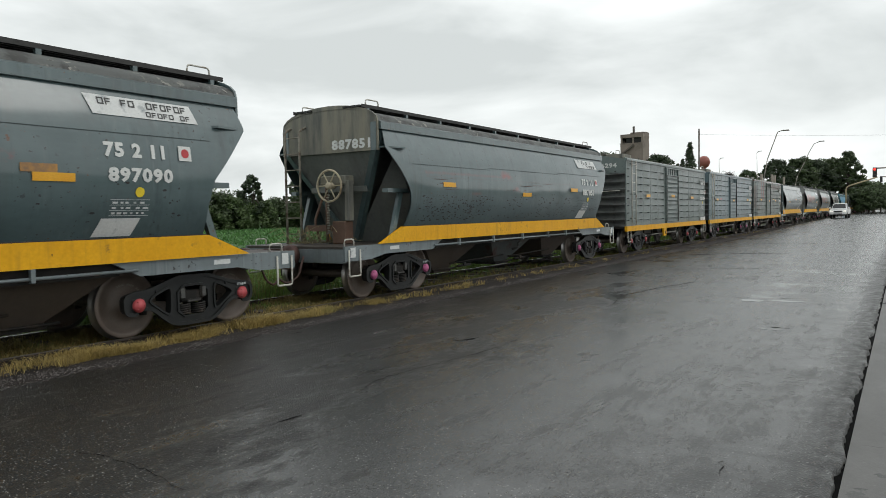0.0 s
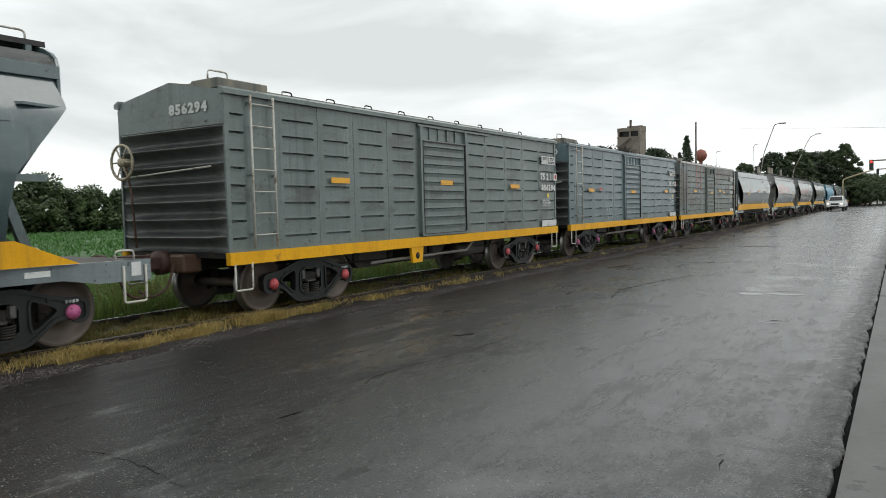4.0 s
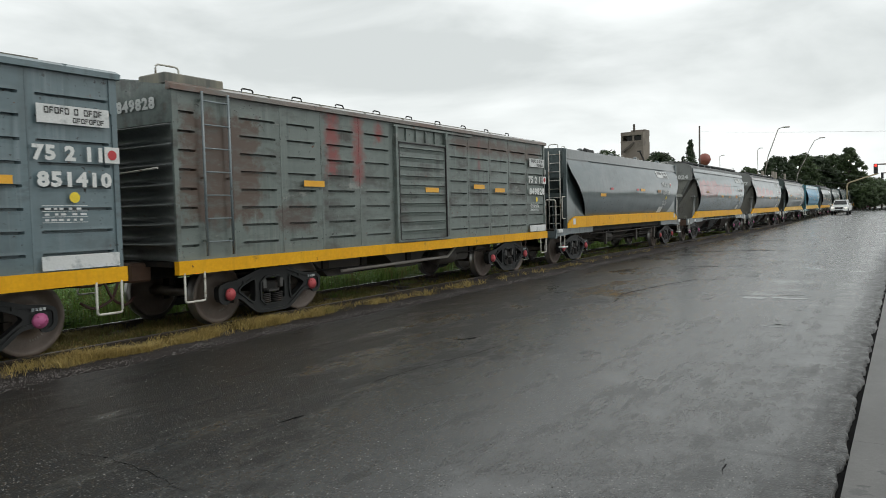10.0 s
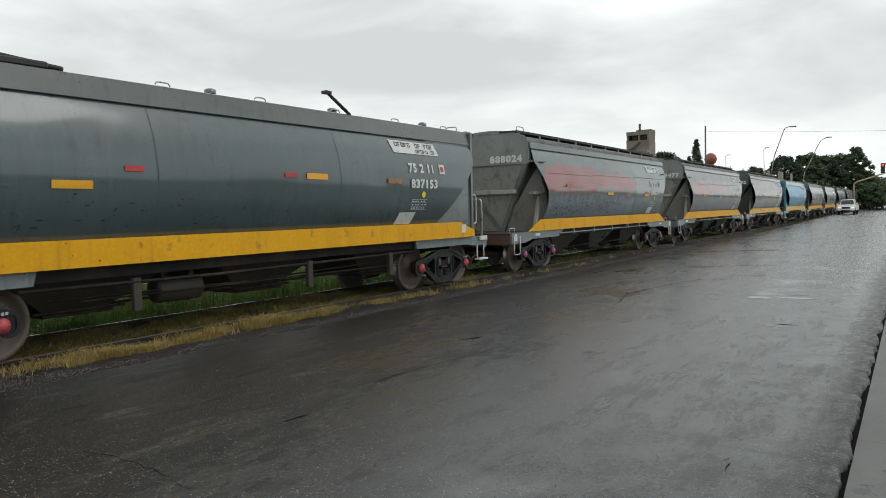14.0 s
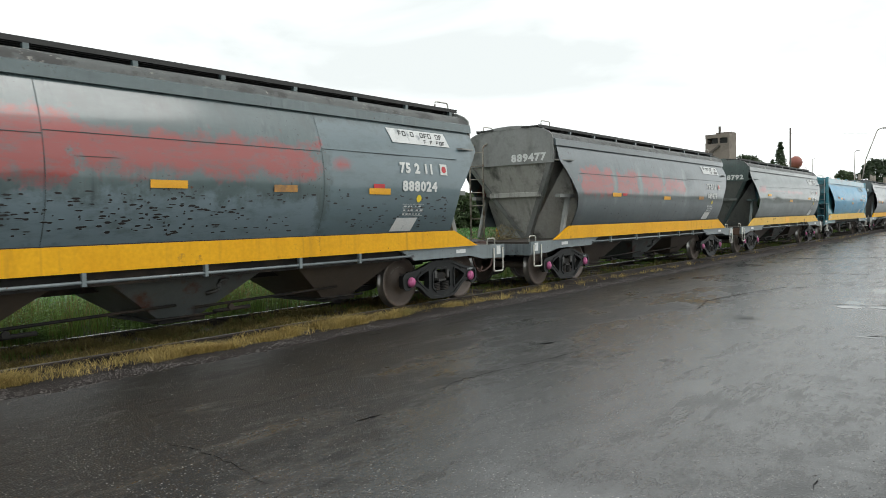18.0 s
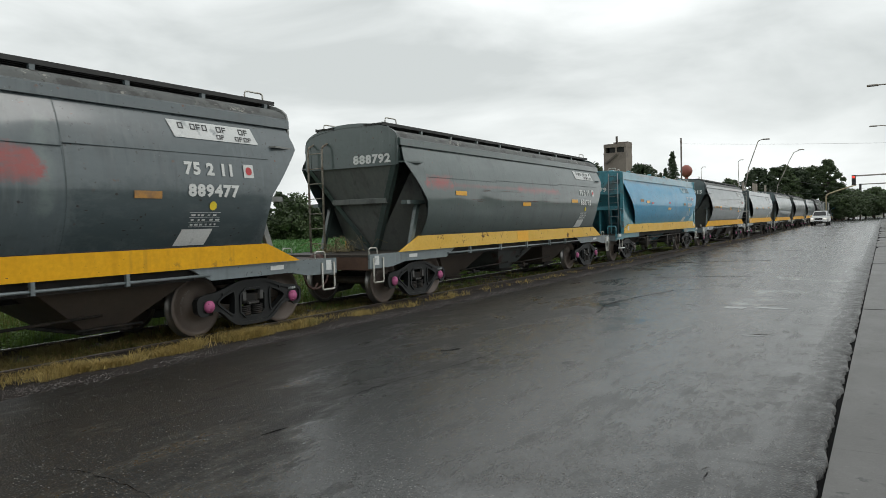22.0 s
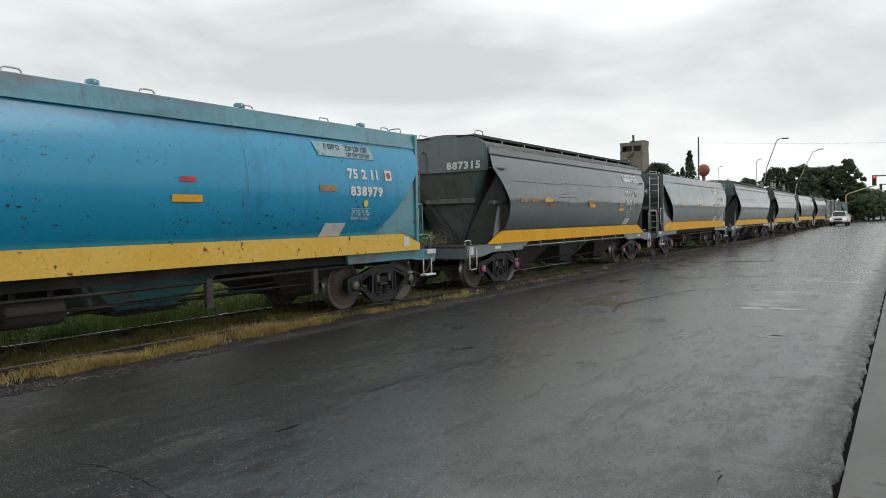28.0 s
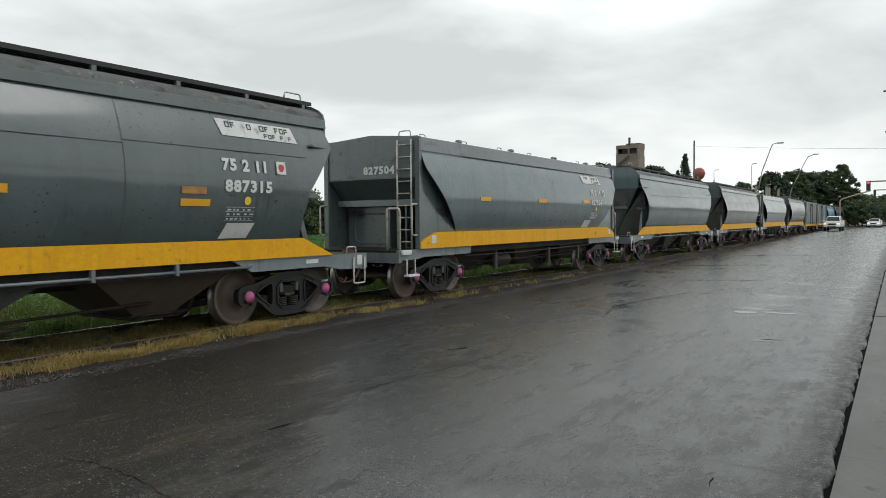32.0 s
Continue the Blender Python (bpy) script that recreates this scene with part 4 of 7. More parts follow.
    for x in (-2.95, 0.0, 2.95):
        chute(w, x, 1.42, 0.3, 0.30, chute_mat or (M_CHUTE_GREY if x == 0.0 else M_CHUTE_BROWN))
    for xa, xb in ((-2.6, -0.35), (0.35, 2.6)):
        bm = b_()
        tube(bm, [(xa - 0.2, -0.80, 0.44), (xb + 0.2, -0.80, 0.50)], 0.022, 6)
        part("gate_rod", bm, M_UNDER, w)
        bm = b_()
        tube(bm, [(xa + 0.05, -0.86, 0.36), (xa + 0.65, -0.86, 0.37)], 0.03, 6)
        lathe(bm, [(0.045, -0.93), (0.045, -0.88), (0.01, -0.87)], 10, at=(xa + 0.3, 0, 0.40))
        part("gate_shaft", bm, M_UNDER, w)
    bm = b_()
    tube(bm, bend([(0.28, -0.86, 0.62), (0.42, -0.95, 0.66), (0.44, -0.96, 0.80), (0.58, -0.96, 0.80)], 0.05, 3), 0.03, 6)
    part("gate_handle", bm, M_CASTGREY, w, "worn cast gate handle")
    underframe(w, 7.1)
    # running boards on the roof
    for sy in (-1, 1):
        for k in range(4):
            y = sy * (0.46 + 0.115 * k)
            bm = b_()
            box(bm, -6.05, 6.05, y - 0.045, y + 0.045, 3.72, 3.755)
            part("running_board", bm, M_ROOFWALK, w, "black steel running board")
        bm = b_()
        box(bm, -6.05, 6.05, sy * 0.90 - 0.012, sy * 0.90 + 0.012, 3.70, 3.765)
        part("board_edge", bm, M_ROOFWALK, w)
        for k in range(10):
            x = -5.85 + 1.3 * k
            bm = b_()
            box(bm, x - 0.035, x + 0.035, sy * 0.88 - 0.03, sy * 0.88 + 0.03, 3.50, 3.73)
            part("board_bracket", bm, body, w)
        loop(w, (5.45, sy * 0.84, 3.76), (5.85, sy * 0.84, 3.76), (0, 0, 0.12))
        loop(w, (-5.85, sy * 0.84, 3.76), (-5.45, sy * 0.84, 3.76), (0, 0, 0.12))
    bm = b_()
    box(bm, -5.6, 5.6, -0.36, 0.36, 3.69, 3.77, bevel=0.02)
    part("hatch_cover", bm, M_DUST, w)
    seam_lines(w, wA, (-2.05, 1.95), 1.38, 3.25, M_SEAM, ((-5.2, -2.06, 2.62), (-2.04, 1.94, 2.66), (1.96, 5.3, 2.70)))
    if handwheel:
        hand_wheel(w, -6.25, -0.2, 2.2, 0.31)
        bm = b_()
        box(bm, -6.2, -5.95, -0.55, -0.2, 1.05, 1.5, bevel=0.02)
        box(bm, -6.2, -6.05, -0.2, 0.5, 1.3, 1.42)
        tube(bm, [(-6.22, -0.1, 2.2), (-6.22, -0.1, 1.1)], 0.03, 8)
        tube(bm, bend([(-6.1, 0.1, 2.0), (-6.15, 0.3, 1.5), (-6.1, 0.2, 1.1)], 0.1), 0.025, 8)
        part("brake_rigging", bm, M_RUSTY, w, "rusty brake chain and levers")
        bm = b_()
        box(bm, -6.18, -5.9, -0.55, 0.1, 2.22, 2.4, bevel=0.02)
        box(bm, -6.16, -6.0, -0.62, -0.5, 1.5, 2.3, bevel=0.02)
        for k in range(16):
            lathe(bm, [(0.02, 0), (0.035, 0.01), (0.02, 0.03)], 8, "z", (-6.3 + 0.012 * (k % 2), -0.2, 1.25 + 0.05 * k))
        part("brake_gearbox", bm, M_DUST, w, "stained gearbox and chain of the hand brake")
    if marks:
        paint_chips(w, wA, 90, seed, long=0.028)
        if seed in (2, 4):
            paint_chips(w, wA, 700, seed + 80, 1.46, 2.0, -5.0, 5.0, 0.045, thin=0.9)
        if seed in (2, 6, 7, 9):
            straw(w, -6.1, 0.35, seed)
        markings(w, numbers, wA, mark_x, seed=seed, tags=tags)
        if scrapes:
            paint_chips(w, wA, scrapes, seed + 50, 2.12, 2.40, -4.6, 1.9, 0.45, M_SCRATCH, thin=0.42)
        if repaint:
            bm = b_()
            box(bm, repaint[0], repaint[1], -1.3365, -1.33, 1.1, 1.345)
            part("repaint_patch", bm, M_YEL_NEW, w, "patch of fresher yellow paint on the skirt")
        end_text(w, numbers[1], -6.02, -0.10, 2.91, 0.20, 0.98)
    return w


def paint_chips(wagon, width, n, seed, zlo=1.5, zhi=2.1, xlo=-4.8, xhi=4.8, long=0.06, material=None, thin=1.0):
    rnd = random.Random(seed)
    bm = b_()
    for _ in range(n):
        x, z = rnd.uniform(xlo, xhi), rnd.uniform(zlo, zhi)
        if noise.noise((x * 0.8, z * 2.0, seed)) < rnd.uniform(-0.35, 0.25):
            continue
        a, h = long * rnd.uniform(0.2, 1.6), 0.014 * thin * rnd.uniform(0.5, 1.6)
        m = 6
        bm.faces.new([bm.verts.new((x + a * math.cos(t) * rnd.uniform(0.6, 1), 0, z + h * math.sin(t) * rnd.uniform(0.6, 1))) for t in [k * math.tau / m for k in range(m)]])
    o = decal("paint_wear", bm, 0, 0, width, material or M_CHIP_DARK, wagon, "dark chips and scrapes in the paint", -0.006)
    o["kind"] = "stuff"


def straw(wagon, x, y, seed, n=90):
    rnd = random.Random(seed)
    bm = b_()
    for _ in range(n):
        px, py = x + rnd.gauss(0, 0.28), y + rnd.gauss(0, 0.22)
        a, l = rnd.random() * math.tau, rnd.uniform(0.15, 0.5)
        up = rnd.random() ** 2 * 0.35
        tube(bm, [(px, py, 1.06), (px + l * 0.5 * math.cos(a), py + l * 0.5 * math.sin(a), 1.09 + up), (px + l * math.cos(a), py + l * math.sin(a), 1.065 + up * 0.7)], 0.006, 3)
    o = part("straw", bm, M_STRAW, wagon, "dry straw heaped on the end deck")
    o["kind"] = "stuff"


def hand_wheel(wagon, x, y, z, r=0.28):
    bm = b_()
    tube(bm, [(x, y + r * math.cos(a), z + r * math.sin(a)) for a in [k * math.tau / 24 for k in range(24)]], 0.022, 8, closed=True)
    for k in range(6):
        a = k * math.tau / 6
        tube(bm, [(x, y, z), (x, y + r * math.cos(a), z + r * math.sin(a))], 0.014, 6)
    lathe(bm, [(0.02, -0.05), (0.07, -0.04), (0.07, 0.12), (0.03, 0.14)], 14, "x", (x, y, z))
    part("hand_wheel", bm, M_HANDWHEEL, wagon, "beige brake hand wheel")


def wC(z):
    return 1.50 - (0.25 * ((z - 2.2) / 0.95) ** 2 if z > 2.2 else 0.22 * ((2.2 - z) / 0.8) ** 2)


def hopper_c(label, numbers, body, pale, cap, yellow=None, tags=(), marks=True, seed=0, dent=False, mark_x=3.4, band=None):
    """Hopper with square ends, a deep top band and flat triangular end panels."""
    w = thing("hopper_wagon", label, "hopper wagon", "wagons of the freight train")
    yellow = yellow or M_YEL
    for s, bm in zip((-1, 1), belly(wC, EDGE_C, *((26, 72) if marks else (10, 14)), seed, 0.06 if seed == 10 else 0.035)):
        part("side_sheet", bm, body, w, smooth=True)
    for s in (-1, 1):
        bm = b_()
        prism(bm, [(s * 1.24, 3.12), (s * 1.30, 3.13), (s * 1.24, 3.42), (s * 1.18, 3.44)], -6.0, 6.0, "x")
        part("top_band", bm, band or pale, w)
    bm = b_()
    prism(bm, [(-1.2, 3.38), (-1.2, 3.43), (0, 3.52), (1.2, 3.43), (1.2, 3.38)], -5.98, 5.98, "x")
    part("roof", bm, pale, w)
    if dent is False and seed == 3:
        bm = b_()
        tube(bm, [(1.95, -1.18, 3.44), (1.38, -1.18, 3.76)], 0.03, 6)
        box(bm, 1.28, 1.42, -1.24, -1.12, 3.74, 3.79)
        part("lid_lever", bm, M_ROOFWALK, w, "dark lever of an open lid")
        bm = b_()
        box(bm, -4.1, -3.5, -1.2, -1.05, 3.43, 3.52, bevel=0.02)
        tube(bm, [(-4.1, -1.12, 3.53), (-3.3, -1.12, 3.47)], 0.035, 6)
        part("lid_latch", bm, M_ROOFWALK, w, "dark lid latch on the roof edge")
    rnd = random.Random(seed)
    for k in range(7):
        x = -5.4 + 1.8 * k
        loop(w, (x - 0.1, -0.95, 3.44), (x + 0.14, -0.95, 3.44), (0, 0, 0.10), 0.012)
    for k in range(4):
        x = -4.2 + 2.8 * k + rnd.uniform(-0.2, 0.2)
        bm = b_()
        box(bm, x - 0.35, x + 0.35, -0.5, 0.5, 3.48, 3.58, bevel=0.03)
        lathe(bm, [(0.09, 3.45), (0.09, 3.56), (0.05, 3.58)], 12, "z", (x + 0.5, -0.85, 0))
        part("roof_hatch", bm, pale, w)
    for s in (-1, 1):
        bm = b_()
        box(bm, min(s * 5.96, s * 6.0), max(s * 5.96, s * 6.0), -1.24, 1.24, 2.58, 3.44)
        part("end_plate", bm, pale, w)
        bm = b_()
        prism(bm, [(s * 5.98, 2.6), (s * 5.98, 2.56), (s * 4.4, 1.05), (s * 4.36, 1.05)], -1.2, 1.2)
        part("slope_sheet", bm, pale, w)
        bm = b_()
        box(bm, min(s * 4.42, s * 4.46), max(s * 4.42, s * 4.46), -1.2, 1.2, 1.05, 1.2)
        part("bulkhead", bm, pale, w)
        bm = b_()
        box(bm, min(s * 5.32, s * 5.36), max(s * 5.32, s * 5.36), -0.25, 1.18, 1.05, 2.0)
        tube(bm, [(s * 5.37, 0.45 + 0.52 * math.copysign(abs(math.cos(a)) ** 0.4, math.cos(a)), 1.48 + 0.34 * math.copysign(abs(math.sin(a)) ** 0.4, math.sin(a))) for a in [k * math.tau / 32 for k in range(32)]], 0.022, 6, closed=True)
        if pale is M_BLUE_PALE:
            bm.free()
        else:
            part("bulkhead_panel", bm, pale, w, "flat end panel with a rounded pressed ring")
        bm = b_()
        box(bm, min(s * 5.30, s * 5.75), max(s * 5.30, s * 5.75), -1.16, 1.16, 1.98, 2.12)
        part("cross_beam", bm, pale, w)
        for y in (-0.72, -0.27):
            bm = b_()
            prism(bm, [(s * 4.6, 1.05), (s * 5.7, 1.05), (s * 5.7, 2.0), (s * 5.4, 2.0)], y - 0.02, y + 0.02)
            part("web_plate", bm, pale, w)
        for sy in (-1, 1):
            bm = b_()
            box(bm, s * 6.0 - 0.045, s * 6.0 + 0.045, sy * 1.26 - 0.06, sy * 1.26 + 0.06, 1.05, 3.42, bevel=0.008)
            part("corner_post", bm, pale, w)
            bm = b_()
            prism(bm, [(s * 6.0, 1.06), (s * 4.2, 1.06), (s * 4.2, 3.2), (s * 6.0, 3.2)], sy * 1.25, sy * 1.275)
            part("end_side_panel", bm, pale, w, "flat panel beside the curved tank")
            bm = b_()
            prism(bm, [(s * 6.72, 1.05), (s * 3.8, 1.06), (s * 3.85, 0.88), (s * 5.8, 0.88), (s * 6.1, 0.84), (s * 6.72, 0.84)], sy * 1.2, sy * 1.26)
            part("end_sill", bm, M_SILL if pale is not M_BLUE_PALE else M_BLUE_PALE, w)
            stirrup(w, s * 6.35, sy * 1.30, 0.86, 0.52, 0.3)
            bm = b_()
            box(bm, s * 6.35 - 0.2, s * 6.35 + 0.2, sy * 1.30 - 0.09, sy * 1.30 + 0.05, 0.50, 0.545, bevel=0.01)
            part("step_tread", bm, M_PALE, w, "pale steel step tread")
        # rails by the end posts, and the ladder
        rail_paint, rail_label = (M_BLUE_PALE, "pale blue tubular grab rail") if pale is M_BLUE_PALE else (M_WHITE_TUBE, "white tubular grab rail")
        loop(w, (s * 6.05, -1.26, 1.35), (s * 6.05, -1.26, 2.0), (s * 0.2, 0, 0), 0.02, material=rail_paint, label=rail_label)
        loop(w, (s * 6.05, 1.26, 1.35), (s * 6.05, 1.26, 2.0), (s * 0.2, 0, 0), 0.02, material=rail_paint, label=rail_label)
        loop(w, (s * 6.6, -1.2, 1.04), (s * 6.6, -0.88, 1.04), (0, 0, 0.30 if pale is M_BLUE_PALE else 0.86), 0.026, material=rail_paint, label=rail_label)
        ladder(w, (s * 6.06, -1.12, 1.05), (s * 6.06, -1.12, 3.36), (0, 0.36, 0), 9, 0.02, M_WHITE_TUBE if pale is not M_BLUE_PALE else M_SILL)
        loop(w, (s * 5.9, -1.0, 3.43), (s * 5.9, -0.7, 3.43), (0, 0, 0.14))
        bm = b_()
        box(bm, min(s * 6.72, s * 4.3), max(s * 6.72, s * 4.3), -1.2, 1.2, 1.0, 1.045)
        part("end_deck", bm, M_UNDER, w)
        bm = b_()
        box(bm, min(s * 6.72, s * 6.6), max(s * 6.72, s * 6.6), -1.25, 1.25, 0.78, 1.0, bevel=0.01)
        part("end_beam", bm, M_SILL, w)
        bm = b_()
        box(bm, s * 6.5 - 0.16, s * 6.5 + 0.16, -1.32, -1.265, 0.95, 1.05, bevel=0.01)
        part("label_plate", bm, M_PALE, w, "white plate on the end sill")
        bm = b_()
        box(bm, s * 5.55 - 0.09, s * 5.55 + 0.09, -1.352, -1.346, 1.16, 1.34)
        part("label_plate", bm, M_PALE, w, "white label on the yellow skirt")
        bogie(w, s * 5.05, cap)
    for sy in (-1, 1):
        bm = b_()
        prism(bm, [(-6.03, 1.06), (-6.03, 1.2), (-5.42, 1.40), (5.42, 1.40), (6.03, 1.2), (6.03, 1.06)], sy * 1.28, sy * 1.345)
        part("side_skirt", bm, yellow, w, "yellow painted side skirt")
        bm = b_()
        box(bm, -4.3, 4.3, sy * 1.15 - 0.03, sy * 1.15 + 0.03, 0.9, 1.055)
        part("side_sill", bm, M_UNDER, w)
    for x, m in ((-3.0, M_CHUTE), (0.1, pale if pale is M_BLUE_PALE else M_CHUTE), (3.2, M_CHUTE)):
        chute(w, x, 1.3, 0.42, 0.46, m)
    bm = b_()
    tube(bm, [(-4.0, -1.22, 0.82), (-1.2, -1.22, 0.80), (4.0, -1.20, 0.84)], 0.025, 8)
    tube(bm, [(-3.2, -1.1, 0.62), (3.6, -1.1, 0.60)], 0.014, 6)
    part("pipe", bm, M_UNDER, w)
    for x in (-2.5, 0.75, 3.0):
        bm = b_()
        box(bm, x - 0.06, x + 0.06, -1.24, -1.16, 0.42, 0.86, bevel=0.01)
        part("hanger", bm, M_CHUTE, w)
    brake_gear(w, -1.6)
    underframe(w, 6.72)
    seam_lines(w, wC, (-2.3, 1.3), 1.42, 3.12, M_SEAM if pale is not M_BLUE_PALE else M_BLUE_PALE, ())
    if marks:
        paint_chips(w, wC, 60, seed, 1.5, 1.95, long=0.04)
        markings(w, numbers, wC, mark_x, 2.11, seed=seed, tags=tags, board_x=2.95, board_z=2.80, panel=(3.0, 1.41))
        end_text(w, numbers[1], -6.0, 0.2, 2.66, 0.18, 0.85)
    return w


def wB(z):
    return 1.31


RIBS_L = ((-5.95, -5.66), (-4.85, -4.11), (-3.86, -3.2), (-2.9, -2.18), (-1.86, -1.12))
RIBS_R = ((1.12, 1.82), (1.97, 2.83), (2.98, 3.80), (4.0, 4.83), (5.02, 5.92))
def pressed(bm, x0, x1, z0, z1, r0, r1, tops, y, s, out, h=0.0):
    """One sheet with pressed slots under a sharp lip, or with ribs of height h."""
    xs = [x0, r0, r0 + 0.035, (r0 + r1) / 2, r1 - 0.035, r1, x1]
    zs = [(z0, 0.0)]
    for z in sorted(tops):
        if h:
            zs += [(z - h * 0.75, 0.0), (z - 0.03, 0.55), (z - 0.014, -0.8), (z - 0.002, -1.0), (z + 0.003, 0.25), (z + 0.03, 0.0)]
        else:
            zs += [(z - 0.08, 0.0), (z - 0.037, 0.10), (z - 0.033, -2.4), (z - 0.003, -2.4), (z, 0.08), (z + 0.035, 0.0)]
    zs.append((z1, 0.0))
    rows = []
    for z, k in zs:
        rows.append([(x, y + s * out * k * (1.0 if 2 <= i <= 4 else 0.0), z) for i, x in enumerate(xs)])
    grid(bm, rows, smooth=False)
    bmesh.ops.recalc_face_normals(bm, faces=bm.faces)


def scrawl(wagon, x0, x1, z0, z1, seed, y=1.30):
    """Worn white strokes that no longer can be read."""
    rnd = random.Random(seed)
    bm = b_()
    for row in range(2):
        a = x0
        while a < x1:
            h, wd = (z1 - z0) * 0.36, rnd.uniform(0.06, 0.13)
            zb = z0 + (z1 - z0) * 0.52 * row
            for _ in range(rnd.choice((1, 2, 3))):
                if rnd.random() < 0.5:
                    u, t = rnd.uniform(0, wd), rnd.uniform(0, 0.3) * h
                    q = (a + u, zb + t, a + u + 0.022, zb + t + h * rnd.uniform(0.3, 0.7))
                else:
                    t = rnd.uniform(0, 0.9) * h
                    q = (a, zb + t, a + wd * rnd.uniform(0.4, 1), zb + t + 0.022)
                k = rnd.uniform(-0.02, 0.02)
                bm.faces.new([bm.verts.new(v) for v in ((q[0], -y, q[1]), (q[2], -y, q[1] + k), (q[2] + k, -y, q[3]), (q[0] + k, -y, q[3]))])
            a += wd + rnd.uniform(0.03, 0.12)
    o = part("scrawl", bm, M_SCRAWL, wagon, "worn white strokes on the side")
    o["kind"] = "stuff"


def brush(wagon, x0, x1, y, z, seed):
    rnd = random.Random(seed)
    bm = b_()
    for _ in range(40):
        p = Vector((rnd.uniform(x0, x1), y + rnd.uniform(-0.15, 0.15), z))
        d = Vector((rnd.uniform(-0.8, 0.4), rnd.uniform(-0.3, 0.3), rnd.uniform(0.02, 0.32)))
        e = p + d * rnd.uniform(0.3, 0.9)
        tube(bm, [p, (p + e) / 2 + Vector((0, 0, 0.08)), e], 0.009, 4)
        for _ in range(9):
            c = p.lerp(e, rnd.uniform(0.3, 1.0)) + Vector((rnd.gauss(0, 0.04), rnd.gauss(0, 0.04), rnd.gauss(0.02, 0.04)))
            l = rnd.uniform(0.03, 0.06)
            bm.faces.new([bm.verts.new(c + Vector(v) * l) for v in ((-1, 0, 0), (0, 0.3, 0.5), (1, rnd.uniform(-0.5, 0.5), rnd.uniform(-0.6, 0.6)), (0, -0.3, -0.5))])
    o = part("dead_branch", bm, M_BRUSH, wagon, "dead leafy branches lying on the roof")
    o["kind"] = "stuff"


def boxcar(label, numbers, body, cap, tags=(), marks=True, seed=0, end_wheel=True, ladder_mat=None, top_box=True):
    w = thing("boxcar", label, "box car", "wagons of the freight train")
    rnd = random.Random(seed)
    # side walls, each pressed panel a part
    edges_l = (-6.03, -5.0, -4.0, -3.05, -2.02, -0.97)
    edges_r = (0.95, 1.9, 2.9, 3.9, 4.92, 6.03)
    for s in (-1, 1):
        y = s * 1.28
        for edges, ribs in ((edges_l, RIBS_L), (edges_r, RIBS_R)):
            for (x0, x1), (r0, r1) in zip(zip(edges, edges[1:]), ribs):
                bm = b_()
                pressed(bm, x0, x1, 1.03, 3.42, r0, r1, [3.13 - 0.268 * k for k in range(8)], y, s, 0.033 + rnd.uniform(-0.003, 0.004))
                part("side_panel", bm, body, w)
                bm = b_()
                box(bm, x1 - 0.012, x1 + 0.012, min(y, y + s * 0.004), max(y, y + s * 0.004), 1.04, 3.40)
                part("panel_seam", bm, body, w)
        # door with its frame and rail
        bm = b_()
        pressed(bm, -0.86, 0.86, 1.10, 3.02, -0.82, 0.82, [2.93 - 0.185 * k for k in range(10)], y + s * 0.045, s, 0.028, 0.11)
        part("sliding_door", bm, body, w, "ribbed sliding steel door, shut")
        # dark strips round the door hold the shade of its gaps in their colour
        for xa, xb, za, zb in ((-0.885, -0.862, 1.1, 3.05), (0.842, 0.862, 1.1, 3.05), (-0.86, 0.84, 3.022, 3.04), (-0.86, 0.84, 1.085, 1.10)):
            bm = b_()
            box(bm, xa, xb, min(y + s * 0.01, y + s * 0.078), max(y + s * 0.01, y + s * 0.078), za, zb)
            part("door_gap", bm, M_CHIP_DARK, w, "dark strip painted as gap shade round the door")
        bm = b_()
        box(bm, -0.97, 0.95, min(y, y - s * 0.05), max(y, y - s * 0.05), 1.03, 3.42)
        for xx in (-0.92, 0.9):
            box(bm, xx - 0.04, xx + 0.04, min(y, y + s * 0.07), max(y, y + s * 0.07), 1.06, 3.34)
        box(bm, -0.96, 0.94, min(y, y + s * 0.075), max(y, y + s * 0.075), 1.05, 1.10)
        for xx in (-0.55, -0.2, 0.15, 0.5):
            box(bm, xx - 0.015, xx + 0.015, min(y, y + s * 0.03), max(y, y + s * 0.03), 3.06, 3.33)
        box(bm, -0.96, 0.94, min(y, y + s * 0.05), max(y, y + s * 0.05), 3.02, 3.07)
        part("door_frame", bm, body, w)
        bm = b_()
        box(bm, -1.0, 2.0, min(y, y + s * 0.055), max(y, y + s * 0.055), 3.33, 3.37)
        part("door_rail", bm, body, w)
        bm = b_()
        box(bm, -6.06, 6.06, min(s * 1.24, s * 1.34), max(s * 1.24, s * 1.34), 0.84, 1.03)
        part("side_sill", bm, M_YEL, w, "yellow painted side sill")
        if seed == 2:
            bm = b_()
            prism(bm, [(-1.35, 0.84), (-0.9, 0.84), (-0.96, 0.52), (-1.29, 0.52)], s * 1.26, s * 1.32)
            part("sill_bracket", bm, M_YEL, w)
            # dark disc on the solid bracket, painted as the shade in its hole
            bm = b_()
            lathe(bm, [(0.07, s * 1.318), (0.07, s * 1.324), (0.001, s * 1.325)], 14, at=(-1.125, 0, 0.66))
            part("bracket_hole", bm, M_UNDER, w)
        bm = b_()
        prism(bm, [(s * 1.23, 3.40), (s * 1.34, 3.40), (s * 1.34, 3.47), (s * 1.23, 3.52)], -6.08, 6.08, "x")
        part("eave", bm, M_EAVE if seed == 5 else body, w)
    # roof with raised seams and hand loops
    bm = b_()
    prism(bm, [(-1.28, 3.44), (-1.28, 3.49), (0, 3.70), (1.28, 3.49), (1.28, 3.44)], -6.0, 6.0, "x")
    for k in range(10):
        x = -5.4 + 1.2 * k
